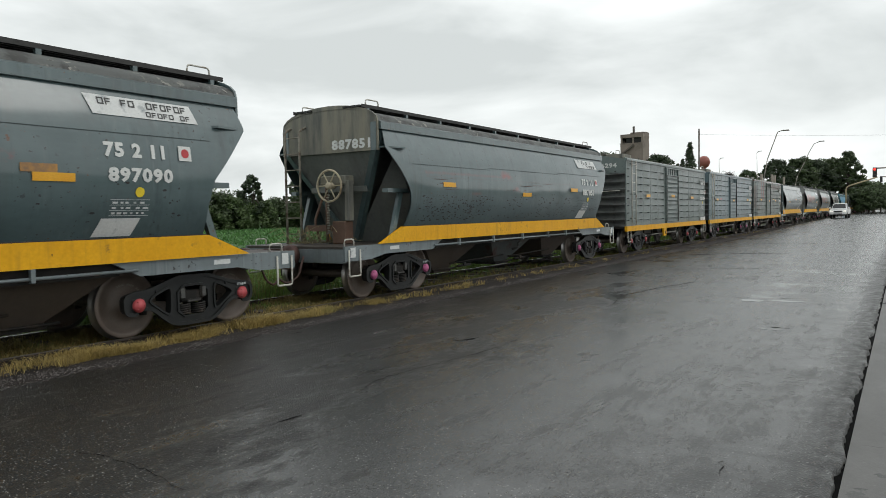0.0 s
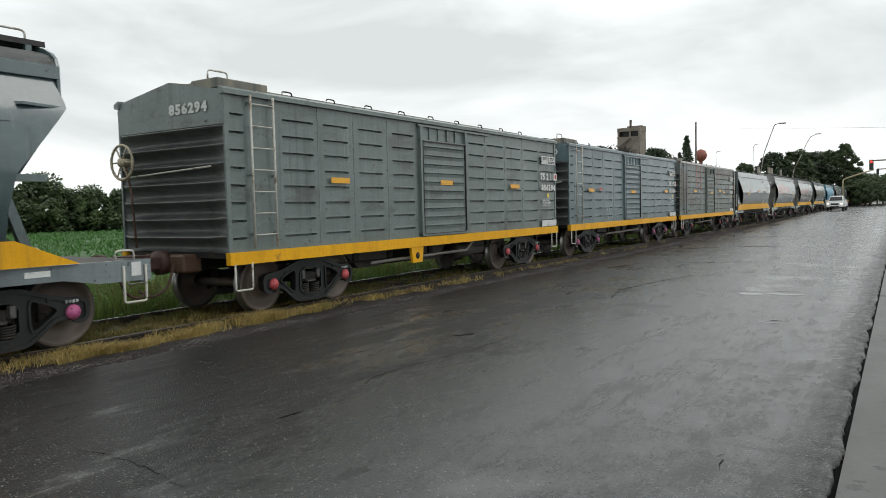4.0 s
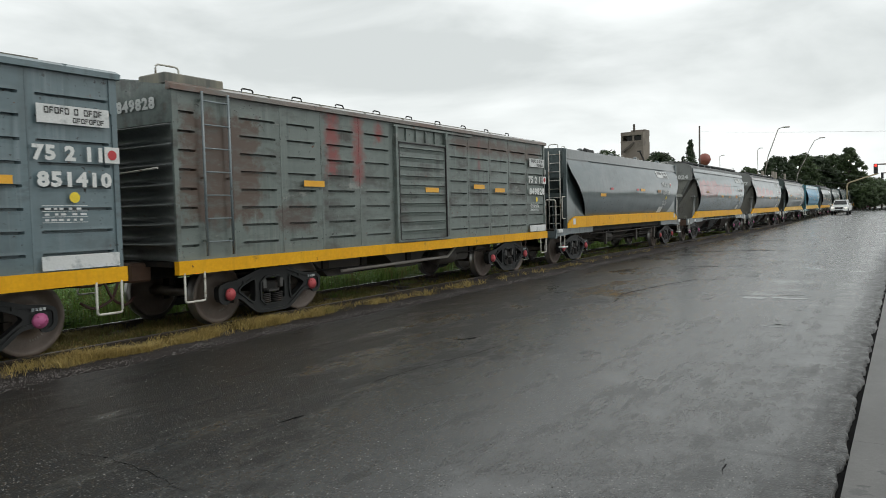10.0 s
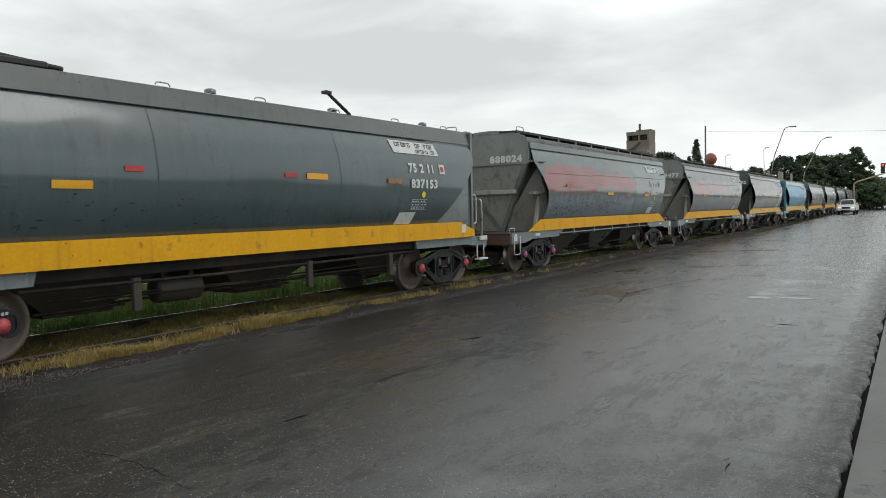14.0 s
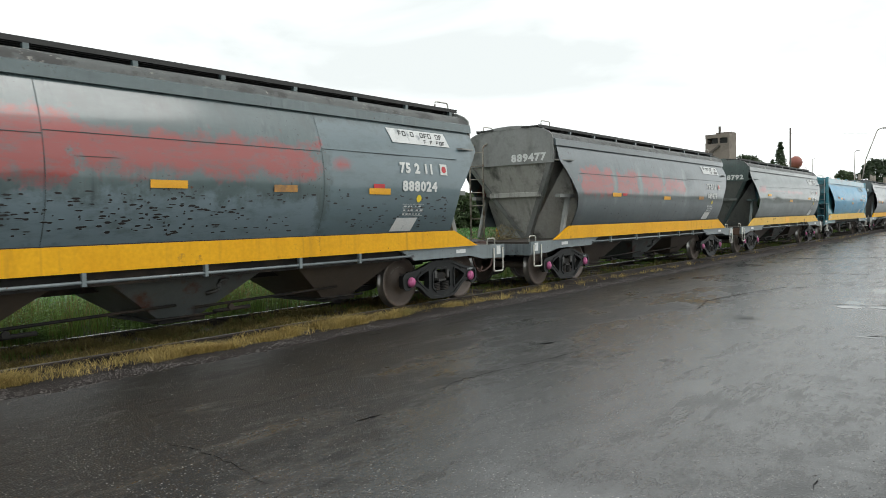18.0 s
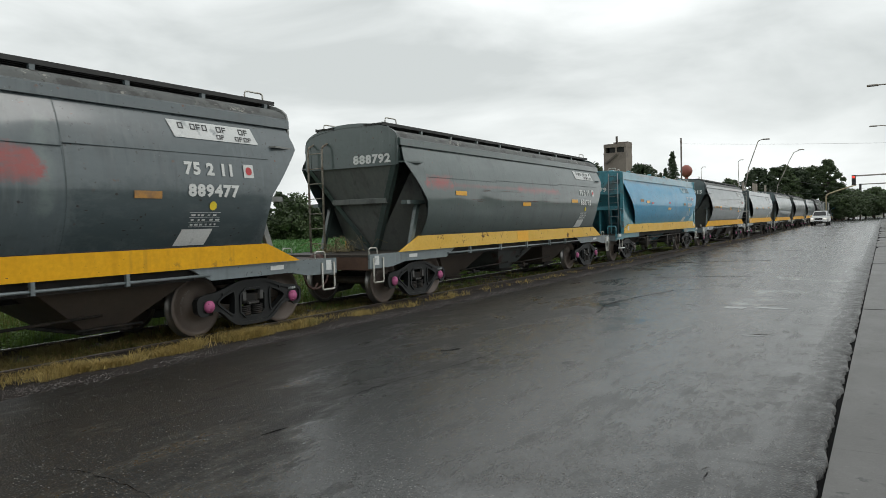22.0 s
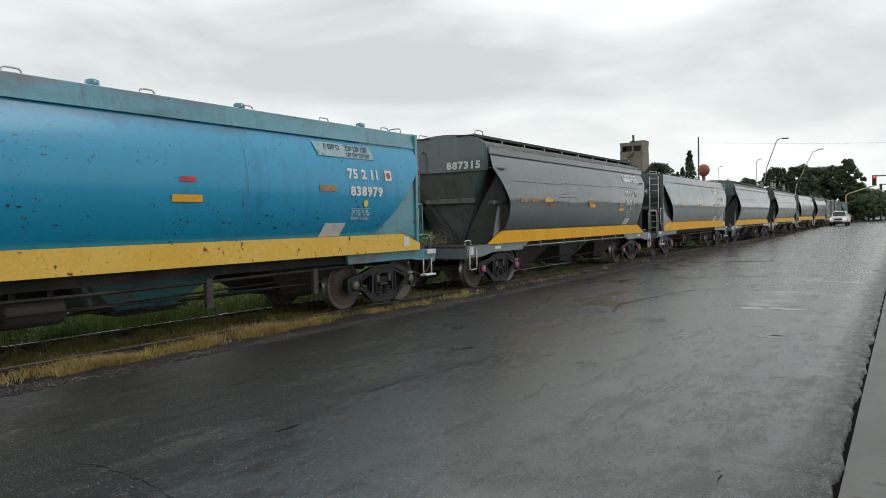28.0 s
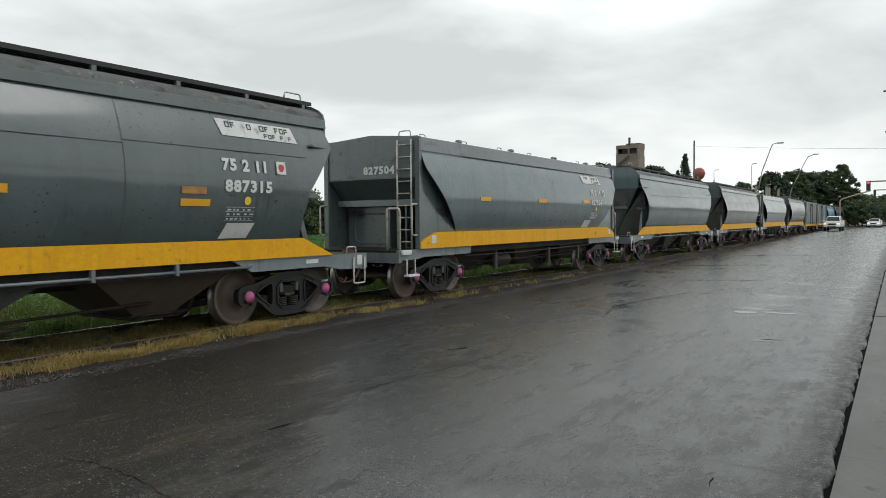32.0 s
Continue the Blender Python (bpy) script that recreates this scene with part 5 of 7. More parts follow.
        prism(bm, [(-1.28, 3.49), (-1.28, 3.51), (0, 3.725), (1.28, 3.51), (1.28, 3.49), (0, 3.7)], x - 0.02, x + 0.02, "x")
    part("roof", bm, M_DUST if seed % 2 == 0 else body, w, "low pitched weathered roof")
    for k in range(9):
        x = -4.4 + 1.12 * k
        loop(w, (x, -0.86, 3.55), (x + 0.30, -0.80, 3.56), (0, 0.0, 0.12), 0.013, material=M_ROOFWALK, label="dark roof hand loop")
    if top_box:
        bm = b_()
        box(bm, -6.02, -5.0, -1.15, -0.55, 3.50, 3.66, bevel=0.015)
        part("roof_box", bm, M_DUST, w, "weathered box on the roof edge")
        loop(w, (-5.98, -0.9, 3.66), (-5.6, -0.9, 3.66), (0, 0, 0.14))
    bm = b_()
    box(bm, -5.6, 5.6, -0.32, 0.32, 3.70, 3.74)
    part("running_board", bm, M_DUST, w)
    # pressed ends
    for s in (-1, 1):
        bm = b_()
        rows = []
        count, z0, z1 = 7, 1.03, 2.96
        for k in range(count):
            for ph, out in ((0.0, 0.0), (0.10, -0.06), (0.30, -0.075), (0.55, -0.03), (0.74, 0.10), (0.82, 0.165), (0.86, 0.165), (0.93, 0.09)):
                z = z0 + (z1 - z0) * (k + ph) / count
                row = []
                for i in range(21):
                    y = -1.28 + 2.56 * i / 20
                    # the hollows run out in wedges at the corners
                    fade = min(1.0, (1.285 - abs(y)) / 0.30)
                    row.append((s * (5.985 + 0.03 + (out - 0.03) * fade), y, z + 0.02 * (1 - fade) * (1 if ph > 0.5 else -1)))
                rows.append(row)
        rows.append([(s * 6.0, -1.28 + 2.56 * i / 20, z1) for i in range(21)])
        grid(bm, rows)
        bmesh.ops.recalc_face_normals(bm, faces=bm.faces)
        part("end_wall", bm, body if s > 0 else M_END, w, "pressed steel end with wide horizontal ridges")
        bm = b_()
        prism(bm, [(-1.30, 2.96), (-1.30, 3.46), (0, 3.68), (1.30, 3.46), (1.30, 2.96)], s * 5.94, s * 6.04, "x")
        part("gable", bm, body, w)
        for sy in (-1, 1):
            bm = b_()
            box(bm, s * 6.0 - 0.04, s * 6.0 + 0.03, sy * 1.28 - 0.02, sy * 1.28 + 0.02, 1.03, 3.42)
            part("corner_post", bm, body, w)
            stirrup(w, s * 5.80, sy * 1.33, 0.86, 0.45, 0.34)
        bm = b_()
        box(bm, min(s * 6.25, s * 5.9), max(s * 6.25, s * 5.9), -0.5, 0.5, 0.72, 1.0, bevel=0.03)
        part("end_beam", bm, M_RUSTY, w)
        bogie(w, s * 4.13, cap)
    bm = b_()
    tube(bm, [(-6.16, -1.1, 2.33), (-6.16, 1.2, 2.23)], 0.015, 6)
    part("brake_rod", bm, M_WHITE_TUBE, w)
    if end_wheel:
        hand_wheel(w, -6.30, 0.86, 2.48)
        bm = b_()
        tube(bm, [(-6.24, 0.86, 2.45), (-6.24, 0.74, 2.0), (-6.24, 0.66, 1.1)], 0.018, 6)
        part("brake_chain", bm, M_RUSTY, w)
    ladder(w, (-5.58, -1.36, 1.08), (-5.58, -1.36, 3.42), (0.47, 0, 0), 7, 0.02, ladder_mat)
    for x in (-5.58, -5.11):
        for z in (1.3, 2.2, 3.3):
            bm = b_()
            box(bm, x - 0.015, x + 0.015, -1.36, -1.27, z - 0.015, z + 0.015)
            part("ladder_bracket", bm, body, w)
    bm = b_()
    box(bm, -6.0, 6.0, -1.2, 1.2, 0.94, 1.02)
    for x in (-2.6, -1.5, 0.0, 1.5, 2.6):
        prism(bm, [(x - 0.08, 0.95), (x + 0.08, 0.95), (x + 0.08, 0.62), (x - 0.08, 0.62)], -0.9, 0.9)
    part("underframe", bm, M_UNDER, w)
    bm = b_()
    tube(bm, [(-2.4, -1.1, 0.60), (1.2, -1.1, 0.63), (1.6, -1.1, 0.86), (3.0, -1.1, 0.86)], 0.03, 8)
    part("pipe", bm, M_PIPE, w, "long pale brake pipe")
    for x0, x1 in ((-3.1, -1.2), (-1.0, 0.9), (1.1, 3.0)):
        bm = b_()
        prism(bm, [(x0, 0.94), (x1, 0.94), ((x0 + x1) / 2 + 0.35, 0.5), ((x0 + x1) / 2 - 0.35, 0.5)], -0.86, 0.86)
        part("cross_bearer", bm, M_CHUTE, w)
    brake_gear(w, 1.4)
    underframe(w, 6.22)
    if marks:
        markings(w, numbers, lambda z: 1.325, 4.93, 2.03, red=True, seed=seed, tags=tags, board=False, dz=0.31, panel=(4.98, 1.05), panel_size=(0.98, 0.17), slant=0.0, disc_dx=0.89)
        company_board(w, 5.0, 2.78, lambda z: 1.325, 0.9, 0.22, 0.4, 0.0)
        end_text(w, numbers[1], -6.045, -0.05, 3.16, 0.18, 0.9)
    return w


# ---- the train ----
M_END = paint("grimy_boxcar_end_paint", (0.09, 0.098, 0.095), rough=0.55, coat=0.2, stain=(0.045, 0.046, 0.045), stain_pos=(0.5, 0.66))
R_ = RED_SPRAY
GREY_HOPPER = "grey bulk hopper wagon with yellow skirt"
T3 = ((-3.95, 2.30, "y"), (-0.4, 2.06, "y"), (3.05, 2.28, "y"))
M_EAVE = paint("rust_streaked_eave_paint", (0.12, 0.115, 0.10), rough=0.55, stain=(0.11, 0.05, 0.028), stain_pos=(0.42, 0.6), stain_scale=2.0)
STREAK = (0.21, 0.045, 0.04)
GRIME = (0.028, 0.024, 0.022)
M_SQUARE = paint("grey_paint_square", (0.042, 0.068, 0.074), patch=[(GRIME, -4.95, -4.7, 2.85, 3.12), (GRIME, -3.0, -2.85, 2.9, 3.14), (GRIME, 0.4, 0.5, 2.95, 3.14)])
M_BAND = paint("stained_band_paint", (0.062, 0.075, 0.074), patch=[(GRIME, -6.0, -5.72, 3.1, 3.4), (GRIME, -5.35, -5.05, 3.2, 3.4), (GRIME, -4.7, -4.5, 3.22, 3.4), (GRIME, -3.0, 5.5, 3.36, 3.46)])
M_BAND_BLUE = paint("rusty_blue_band_paint", (0.045, 0.21, 0.28), rough=0.45, stain=(0.03, 0.10, 0.14), stain_pos=(0.52, 0.66), patch=[((0.16, 0.04, 0.025), -4.2, -1.2, 3.3, 3.47), ((0.14, 0.04, 0.03), -0.9, 1.2, 3.33, 3.47), ((0.10, 0.05, 0.04), 1.3, 3.6, 3.37, 3.47)])
M_BLUE_WORN = paint("grimy_blue_wagon_paint", (0.001, 0.235, 0.43), fade=((0.01, 0.27, 0.46), 0.6), drips=(((0.004, 0.10, 0.22), 0.6, 7.0), ((0.03, 0.30, 0.46), 0.4, 13.0)), streak=(0.01, 0.24, 0.38), stain=(0.01, 0.16, 0.28), stain_pos=(0.62, 0.8), rough=0.34, coat=0.3, patch=[((0.05, 0.11, 0.15), -5.6, 1.6, 2.95, 3.2), ((0.2, 0.05, 0.03), -3.7, -3.1, 3.03, 3.12), ((0.05, 0.12, 0.16), 1.0, 5.2, 3.02, 3.2)])
TRAIN = [
    # centre at the start, wagon
    (1.53, hopper_a(GREY_HOPPER + " and black running boards", ("75 2 11", "897090"), paint("grey_paint_one", GREY, patch=[(R_, 1.2, 2.6, 2.25, 2.42)]), M_SILL, M_CAP_RED, tags=((3.03, 2.12, "y"), (2.9, 2.22, "o"), (-0.4, 2.1, "y")), seed=1)),
    (17.0, hopper_a(GREY_HOPPER + " and beige hand wheel", ("75 2 11", "887851"), paint("grey_paint_two", GREY, patch=[((0.20, 0.035, 0.035), -4.8, -1.2, 2.42, 2.52), (R_, -3.0, -2.4, 2.0, 2.10), (R_, -1.5, -0.9, 2.4, 2.62), (R_, -0.9, -0.5, 2.1, 2.3), ((0.10, 0.03, 0.03), -4.8, 3.0, 2.36, 2.41)]), M_SILL, M_CAP_PINK, tags=((-3.89, 2.23, "y"), (-0.11, 2.06, "y"), (3.04, 2.23, "y")), handwheel=True, seed=2, scrapes=22)),
    (31.48, boxcar("grey ribbed steel box car with yellow sill and white ladder", ("75 2 11", "856294"), M_BOX, M_CAP_RED, tags=((-3.5, 2.16, "y"), (0.05, 2.18, "y"), (3.35, 2.14, "y")), seed=2)),
    (44.55, boxcar("blue-grey ribbed steel box car with worn white scrawls", ("75 2 11", "851410"), M_BOX_BLUE, M_CAP_PINK, tags=((-4.27, 2.09, "y"), (-3.42, 2.14, "r"), (0.02, 2.06, "y"), (4.45, 2.11, "y")), seed=3)),
    (57.45, boxcar("weathered brownish-grey box car with red spray streaks", ("75 2 11", "849828"), paint("weathered_boxcar_red", (0.115, 0.142, 0.13), rough=0.5, coat=0.2, stain=(0.042, 0.04, 0.034), stain_pos=(0.50, 0.64), stain_scale=1.6, wear=((0.28, 0.28, 0.26), 0.61, 0.69, 1.8), patch=[((0.085, 0.055, 0.04), -6.0, -4.4, 1.5, 3.2), ((0.075, 0.055, 0.045), -4.2, -3.2, 1.3, 1.9), ((0.085, 0.055, 0.04), 1.2, 5.8, 2.9, 3.4), (STREAK, -3.0, -2.55, 2.2, 3.5), (STREAK, -2.25, -1.85, 2.2, 3.5), (STREAK, -1.6, -1.25, 2.9, 3.5), (STREAK, 2.3, 2.5, 2.5, 3.4)]), M_CAP_RED, tags=((-3.3, 2.16, "y"), (0.3, 2.1, "y"), (2.3, 2.2, "y"), (3.32, 2.13, "y")), seed=5, end_wheel=False, ladder_mat=M_SILL)),
    (71.0, hopper_c("grey square-ended bulk hopper wagon with white end rails", ("75 2 11", "837153"), M_SQUARE, M_GREY_B, M_CAP_RED, band=M_BAND, tags=((-3.46, 2.06, "y"), (0.7, 2.27, "y"), (2.87, 2.24, "o"), (0.1, 2.29, "r"), (-2.65, 2.29, "r")), seed=3, mark_x=3.32)),
    (86.05, hopper_a(GREY_HOPPER + " and a red sprayed band", ("75 2 11", "888024"), paint("grey_paint_red_one", (0.062, 0.094, 0.098), patch=[((0.135, 0.185, 0.21), -5.7, 1.95, 1.2, 2.02), ((0.105, 0.152, 0.17), 1.97, 5.9, 1.2, 3.25), (R_, -5.6, -1.6, 2.05, 2.95), (R_, -1.9, 1.9, 2.18, 2.82), (R_, 2.1, 2.6, 2.35, 2.6)]), M_SILL, M_CAP_PINK, tags=((-3.9, 2.3, "o"), (-0.6, 2.1, "y"), (1.25, 2.08, "o"), (3.15, 2.07, "y"), (3.13, 2.17, "r")), seed=4, end_body=M_END_PALE, scrapes=10)),
    (101.3, hopper_a(GREY_HOPPER + " and red sprayed patches", ("75 2 11", "889477"), paint("grey_paint_red_two", (0.064, 0.085, 0.092), patch=[((0.13, 0.155, 0.15), -3.45, -3.15, 1.9, 3.0), ((0.13, 0.155, 0.15), -1.85, -1.5, 1.8, 3.05), ((0.12, 0.15, 0.148), -0.2, 0.15, 1.9, 2.95), ((0.12, 0.15, 0.148), 1.5, 1.9, 1.8, 3.0), ((0.04, 0.06, 0.066), 1.95, 5.3, 1.3, 2.3), (R_, -5.2, -3.3, 2.08, 2.85), (R_, -3.2, -1.8, 2.12, 2.82), (R_, -1.6, 0.0, 2.16, 2.78), (R_, 0.05, 1.7, 2.2, 2.72)]), M_SILL, M_CAP_PINK, tags=((-3.23, 2.13, "y"), (-2.75, 2.16, "r"), (0.18, 2.07, "y"), (3.1, 2.1, "o")), seed=6, end_body=M_END_PALE)),
    (116.5, hopper_a("green-grey bulk hopper wagon with a thin red sprayed band", ("75 2 11", "888792"), paint("grey_paint_red_three", (0.050, 0.074, 0.070), patch=[(R_, -5.3, -4.2, 2.35, 2.7), (R_, -4.3, -0.5, 2.42, 2.54), (R_, -0.9, 2.1, 2.36, 2.58)]), M_SILL, M_CAP_PINK, yellow=M_YEL_PALE, tags=((-3.9, 2.3, "y"), (-0.35, 2.08, "y"), (3.18, 2.21, "y")), seed=7, scrapes=34, repaint=(-0.6, 0.1))),
    (131.3, hopper_c("blue square-ended bulk hopper wagon with a faded yellow skirt", ("75 2 11", "838979"), M_BLUE_WORN, M_BLUE_PALE, M_CAP_GREY, band=M_BAND_BLUE, yellow=M_YEL_PALE, tags=((-4.11, 2.33, "o"), (-3.28, 2.29, "y"), (-2.64, 2.26, "r"), (0.22, 2.3, "r"), (0.21, 2.02, "y"), (3.11, 2.24, "o")), seed=8, mark_x=3.62)),
    (146.4, hopper_a("dark grey bulk hopper wagon with scraped sides", ("75 2 11", "887315"), paint("dark_scraped_paint", (0.060, 0.085, 0.088), patch=[((0.03, 0.024, 0.023), -4.9, 3.0, 2.24, 2.33), (R_, -4.2, -1.2, 2.30, 2.36)]), M_SILL, M_CAP_PINK, tags=((-4.52, 2.14, "o"), (-3.88, 2.16, "o"), (-3.03, 2.16, "y"), (-2.85, 2.04, "r"), (0.22, 2.14, "o"), (0.27, 2.03, "y"), (3.04, 2.09, "o"), (3.03, 1.92, "y")), mark_x=3.5, seed=9, scrapes=34)),
    (161.3, hopper_c("grey square-ended bulk hopper wagon with a dented side", ("75 2 11", "827504"), paint("grey_paint_light", (0.085, 0.125, 0.13)), M_GREY_B, M_CAP_PINK, tags=((-3.51, 2.16, "y"), (-0.3, 2.18, "y"), (2.96, 2.22, "y")), seed=10)),
]
scrawl(TRAIN[3][1], -3.3, -1.6, 1.12, 1.62, 4)
brush(TRAIN[3][1], -0.75, 0.3, -1.1, 3.50, 6)
x = 176.4
for k, kind in enumerate("AACABBLACA"):
    lab = "grey bulk hopper wagon far down the train"
    if kind == "A":
        ob = hopper_a(lab, ("", ""), M_GREY_DARK if k % 2 else M_GREY, M_SILL, M_CAP_PINK, marks=False, seed=20 + k)
    elif kind == "C":
        ob = hopper_c(lab, ("", ""), M_GREY, M_GREY_B, M_CAP_PINK, marks=False, seed=20 + k)
    elif kind == "L":
        ob = hopper_c("blue bulk hopper wagon far down the train", ("", ""), M_BLUE, M_BLUE_PALE, M_CAP_PINK, marks=False, seed=20 + k)
    else:
        ob = boxcar("grey box car far down the train", ("", ""), M_BOX, M_CAP_PINK, marks=False, seed=21)
    TRAIN.append((x, ob))
    nxt = "AACABBLACA"[min(k + 1, 9)]
    half = {"A": 7.6, "B": 6.6, "C": 7.22, "L": 7.22}
    x += half[kind] + half[nxt]


# ---- ground, road, track ----
YC, ZR = 9.77, 0.092


def rise(x):
    """The road climbs a little towards the crossing."""
    t = min(1.0, max(0.0, (x - 35) / 60))
    return 0.28 * t * t * (3 - 2 * t)


def asphalt_material():
    """Binder under a film of water, with open-textured dark patches and pale stones; darkened towards the train."""
    m = bpy.data.materials.new("wet_asphalt")
    m.use_nodes = True
    n, l = m.node_tree.nodes, m.node_tree.links
    b = n["Principled BSDF"]
    tc = n.new("ShaderNodeTexCoord")

    def noise_at(scale, stretch, detail, rough):
        mp = n.new("ShaderNodeMapping")
        mp.inputs["Scale"].default_value = stretch
        l.new(tc.outputs["Object"], mp.inputs["Vector"])
        a = n.new("ShaderNodeTexNoise")
        a.inputs["Scale"].default_value, a.inputs["Detail"].default_value, a.inputs["Roughness"].default_value = scale, detail, rough
        l.new(mp.outputs["Vector"], a.inputs["Vector"])
        return a.outputs["Fac"]

    def ramp(fac, p0, p1, v0, v1):
        r = n.new("ShaderNodeMapRange")
        r.inputs["From Min"].default_value, r.inputs["From Max"].default_value = p0, p1
        r.inputs["To Min"].default_value, r.inputs["To Max"].default_value = v0, v1
        l.new(fac, r.inputs["Value"])
        return r.outputs["Result"]

    def calc(op, a, c):
        x = n.new("ShaderNodeMath")
        x.operation = op
        for k, v in enumerate((a, c)):
            if hasattr(v, "links"):
                l.new(v, x.inputs[k])
            else:
                x.inputs[k].default_value = v
        return x.outputs[0]

    def mixc(f, a, c):
        x = n.new("ShaderNodeMix")
        x.data_type = "RGBA"
        l.new(f, x.inputs["Factor"])
        for sock, v in (("A", a), ("B", c)):
            if hasattr(v, "links"):
                l.new(v, x.inputs[sock])
            else:
                x.inputs[sock].default_value = (*v, 1)
        return x.outputs["Result"]

    sep = n.new("ShaderNodeSeparateXYZ")
    l.new(tc.outputs["Object"], sep.inputs[0])
    # more dark open texture towards the train, standing in for its dark reflection
    across = calc("ADD", ramp(sep.outputs["Y"], 2.6, 6.8, -0.17, 0.10), calc("MULTIPLY", ramp(sep.outputs["X"], 2.5, 6.5, 0.13, 0.0), ramp(sep.outputs["Y"], 3.0, 4.4, 0.0, 1.0)))
    open_ = ramp(calc("ADD", noise_at(0.9, (0.5, 1.15, 1), 9.0, 0.68), across), 0.47, 0.55, 0.0, 1.0)
    open_ = calc("MULTIPLY", open_, ramp(sep.outputs["X"], 10.0, 28.0, 1.0, 0.15))
    edge = calc("MULTIPLY", ramp(sep.outputs["Y"], 0.45, 0.80, 1.0, 0.0), ramp(noise_at(8.0, (0.6, 1, 1), 7.0, 0.7), 0.36, 0.56, 0.25, 1.0))
    open_ = calc("MAXIMUM", open_, edge)
    shoulder = calc("MULTIPLY", ramp(sep.outputs["Y"], 0.9, 2.6, 1.0, 0.0), ramp(sep.outputs["X"], 6.0, 13.0, 1.0, 0.0))
    open_ = calc("MAXIMUM", open_, calc("MULTIPLY", shoulder, ramp(noise_at(3.0, (0.6, 1, 1), 8.0, 0.7), 0.40, 0.60, 0.0, 0.55)))
    pool = ramp(noise_at(0.75, (0.8, 0.9, 1), 3.0, 0.5), 0.56, 0.70, 0.0, 1.0)
    # water that stands along the outer edge
    rim = calc("MULTIPLY", ramp(sep.outputs["Y"], 0.5, 0.75, 0.0, 1.0), ramp(sep.outputs["Y"], 0.9, 1.9, 1.0, 0.0))
    rim = calc("MULTIPLY", rim, ramp(noise_at(2.4, (1.1, 0.6, 1), 8.0, 0.75), 0.42, 0.64, 0.0, 0.9))
    pool = calc("MAXIMUM", pool, rim)
    grain = noise_at(70, (1, 1, 1), 3.0, 0.6)
    mottle = noise_at(3.2, (0.4, 1.3, 1), 9.0, 0.74)
    worn = ramp(noise_at(1.7, (0.3, 1.2, 1), 8.0, 0.7), 0.55, 0.62, 0.0, 1.0)

    def stones(scale, least):
        v = n.new("ShaderNodeTexVoronoi")
        v.inputs["Scale"].default_value = scale
        l.new(tc.outputs["Object"], v.inputs["Vector"])
        sel = n.new("ShaderNodeSeparateColor")
        l.new(v.outputs["Color"], sel.inputs["Color"])
        pick = calc("GREATER_THAN", sel.outputs["Red"], least)
        return calc("MULTIPLY", ramp(v.outputs["Distance"], 0.28, 0.40, 1.0, 0.0), pick), v.outputs["Distance"], sel.outputs["Green"]

    pale, dist, which = stones(52, 0.80)
    brown, _, _ = stones(47, 0.72)
    col = mixc(open_, (0.036, 0.0375, 0.037), (0.0085, 0.0088, 0.0084))
    col = mixc(ramp(mottle, 0.46, 0.60, 0.0, 0.4), col, (0.010, 0.0102, 0.010))
    col = mixc(calc("MULTIPLY", worn, 0.2), col, (0.010, 0.0102, 0.010))
    col = mixc(ramp(grain, 0.4, 0.7, 0.0, 0.5), col, (0.032, 0.033, 0.033))
    col = mixc(calc("MULTIPLY", brown, ramp(open_, 0, 1, 0.1, 0.9)), col, (0.060, 0.042, 0.028))
    col = mixc(calc("MULTIPLY", pale, ramp(which, 0, 1, 0.25, 1.0)), col, (0.20, 0.20, 0.19))
    l.new(col, b.inputs["Base Color"])
    rough = calc("ADD", ramp(open_, 0, 1, 0.22, 0.42), ramp(grain, 0.3, 0.7, -0.04, 0.05))
    rough = calc("ADD", rough, calc("ADD", ramp(mottle, 0.38, 0.62, -0.025, 0.04), calc("MULTIPLY", worn, 0.07)))
    rough = calc("SUBTRACT", rough, calc("MULTIPLY", calc("MULTIPLY", pool, ramp(open_, 0, 1, 1, 0)), 0.09))
    l.new(rough, b.inputs["Roughness"])
    l.new(calc("SUBTRACT", ramp(open_, 0, 1, 0.5, 0.30), calc("MULTIPLY", worn, 0.06)), b.inputs["Specular IOR Level"])
    # relief: stones stand out where the film is thin
    hgt = calc("MULTIPLY", ramp(dist, 0.1, 0.6, 1.0, 0.0), ramp(open_, 0, 1, 0.28, 1.0))
    hgt = calc("MULTIPLY", hgt, ramp(pool, 0, 1, 1.0, 0.2))
    hgt = calc("ADD", hgt, calc("MULTIPLY", grain, ramp(pool, 0, 1, 0.5, 0.12)))
    hgt = calc("ADD", hgt, calc("MULTIPLY", mottle, ramp(pool, 0, 1, 0.25, 0.1)))
    bp = n.new("ShaderNodeBump")
    bp.inputs["Strength"].default_value, bp.inputs["Distance"].default_value = 0.6, 0.005
    l.new(hgt, bp.inputs["Height"])
    l.new(bp.outputs["Normal"], b.inputs["Normal"])
    return m


M_ASPHALT = asphalt_material()
M_CRACK = mat("dark_crack", (0.004, 0.004, 0.004), rough=0.9, spec=0.05)
M_CONCRETE = mat("wet_concrete_slab", (0.066, 0.064, 0.06), (0.10, 0.097, 0.092), specks=(((0.02, 0.02, 0.019), 0.60, 5.0), ((0.16, 0.155, 0.145), 0.66, 30.0)), rough=0.44, rvar=0.12, scale=0.7, bump=0.25, bscale=40, stain=(0.055, 0.053, 0.05), stain_pos=(0.5, 0.66), stain_scale=0.9, stretch=(0.5, 1, 1))
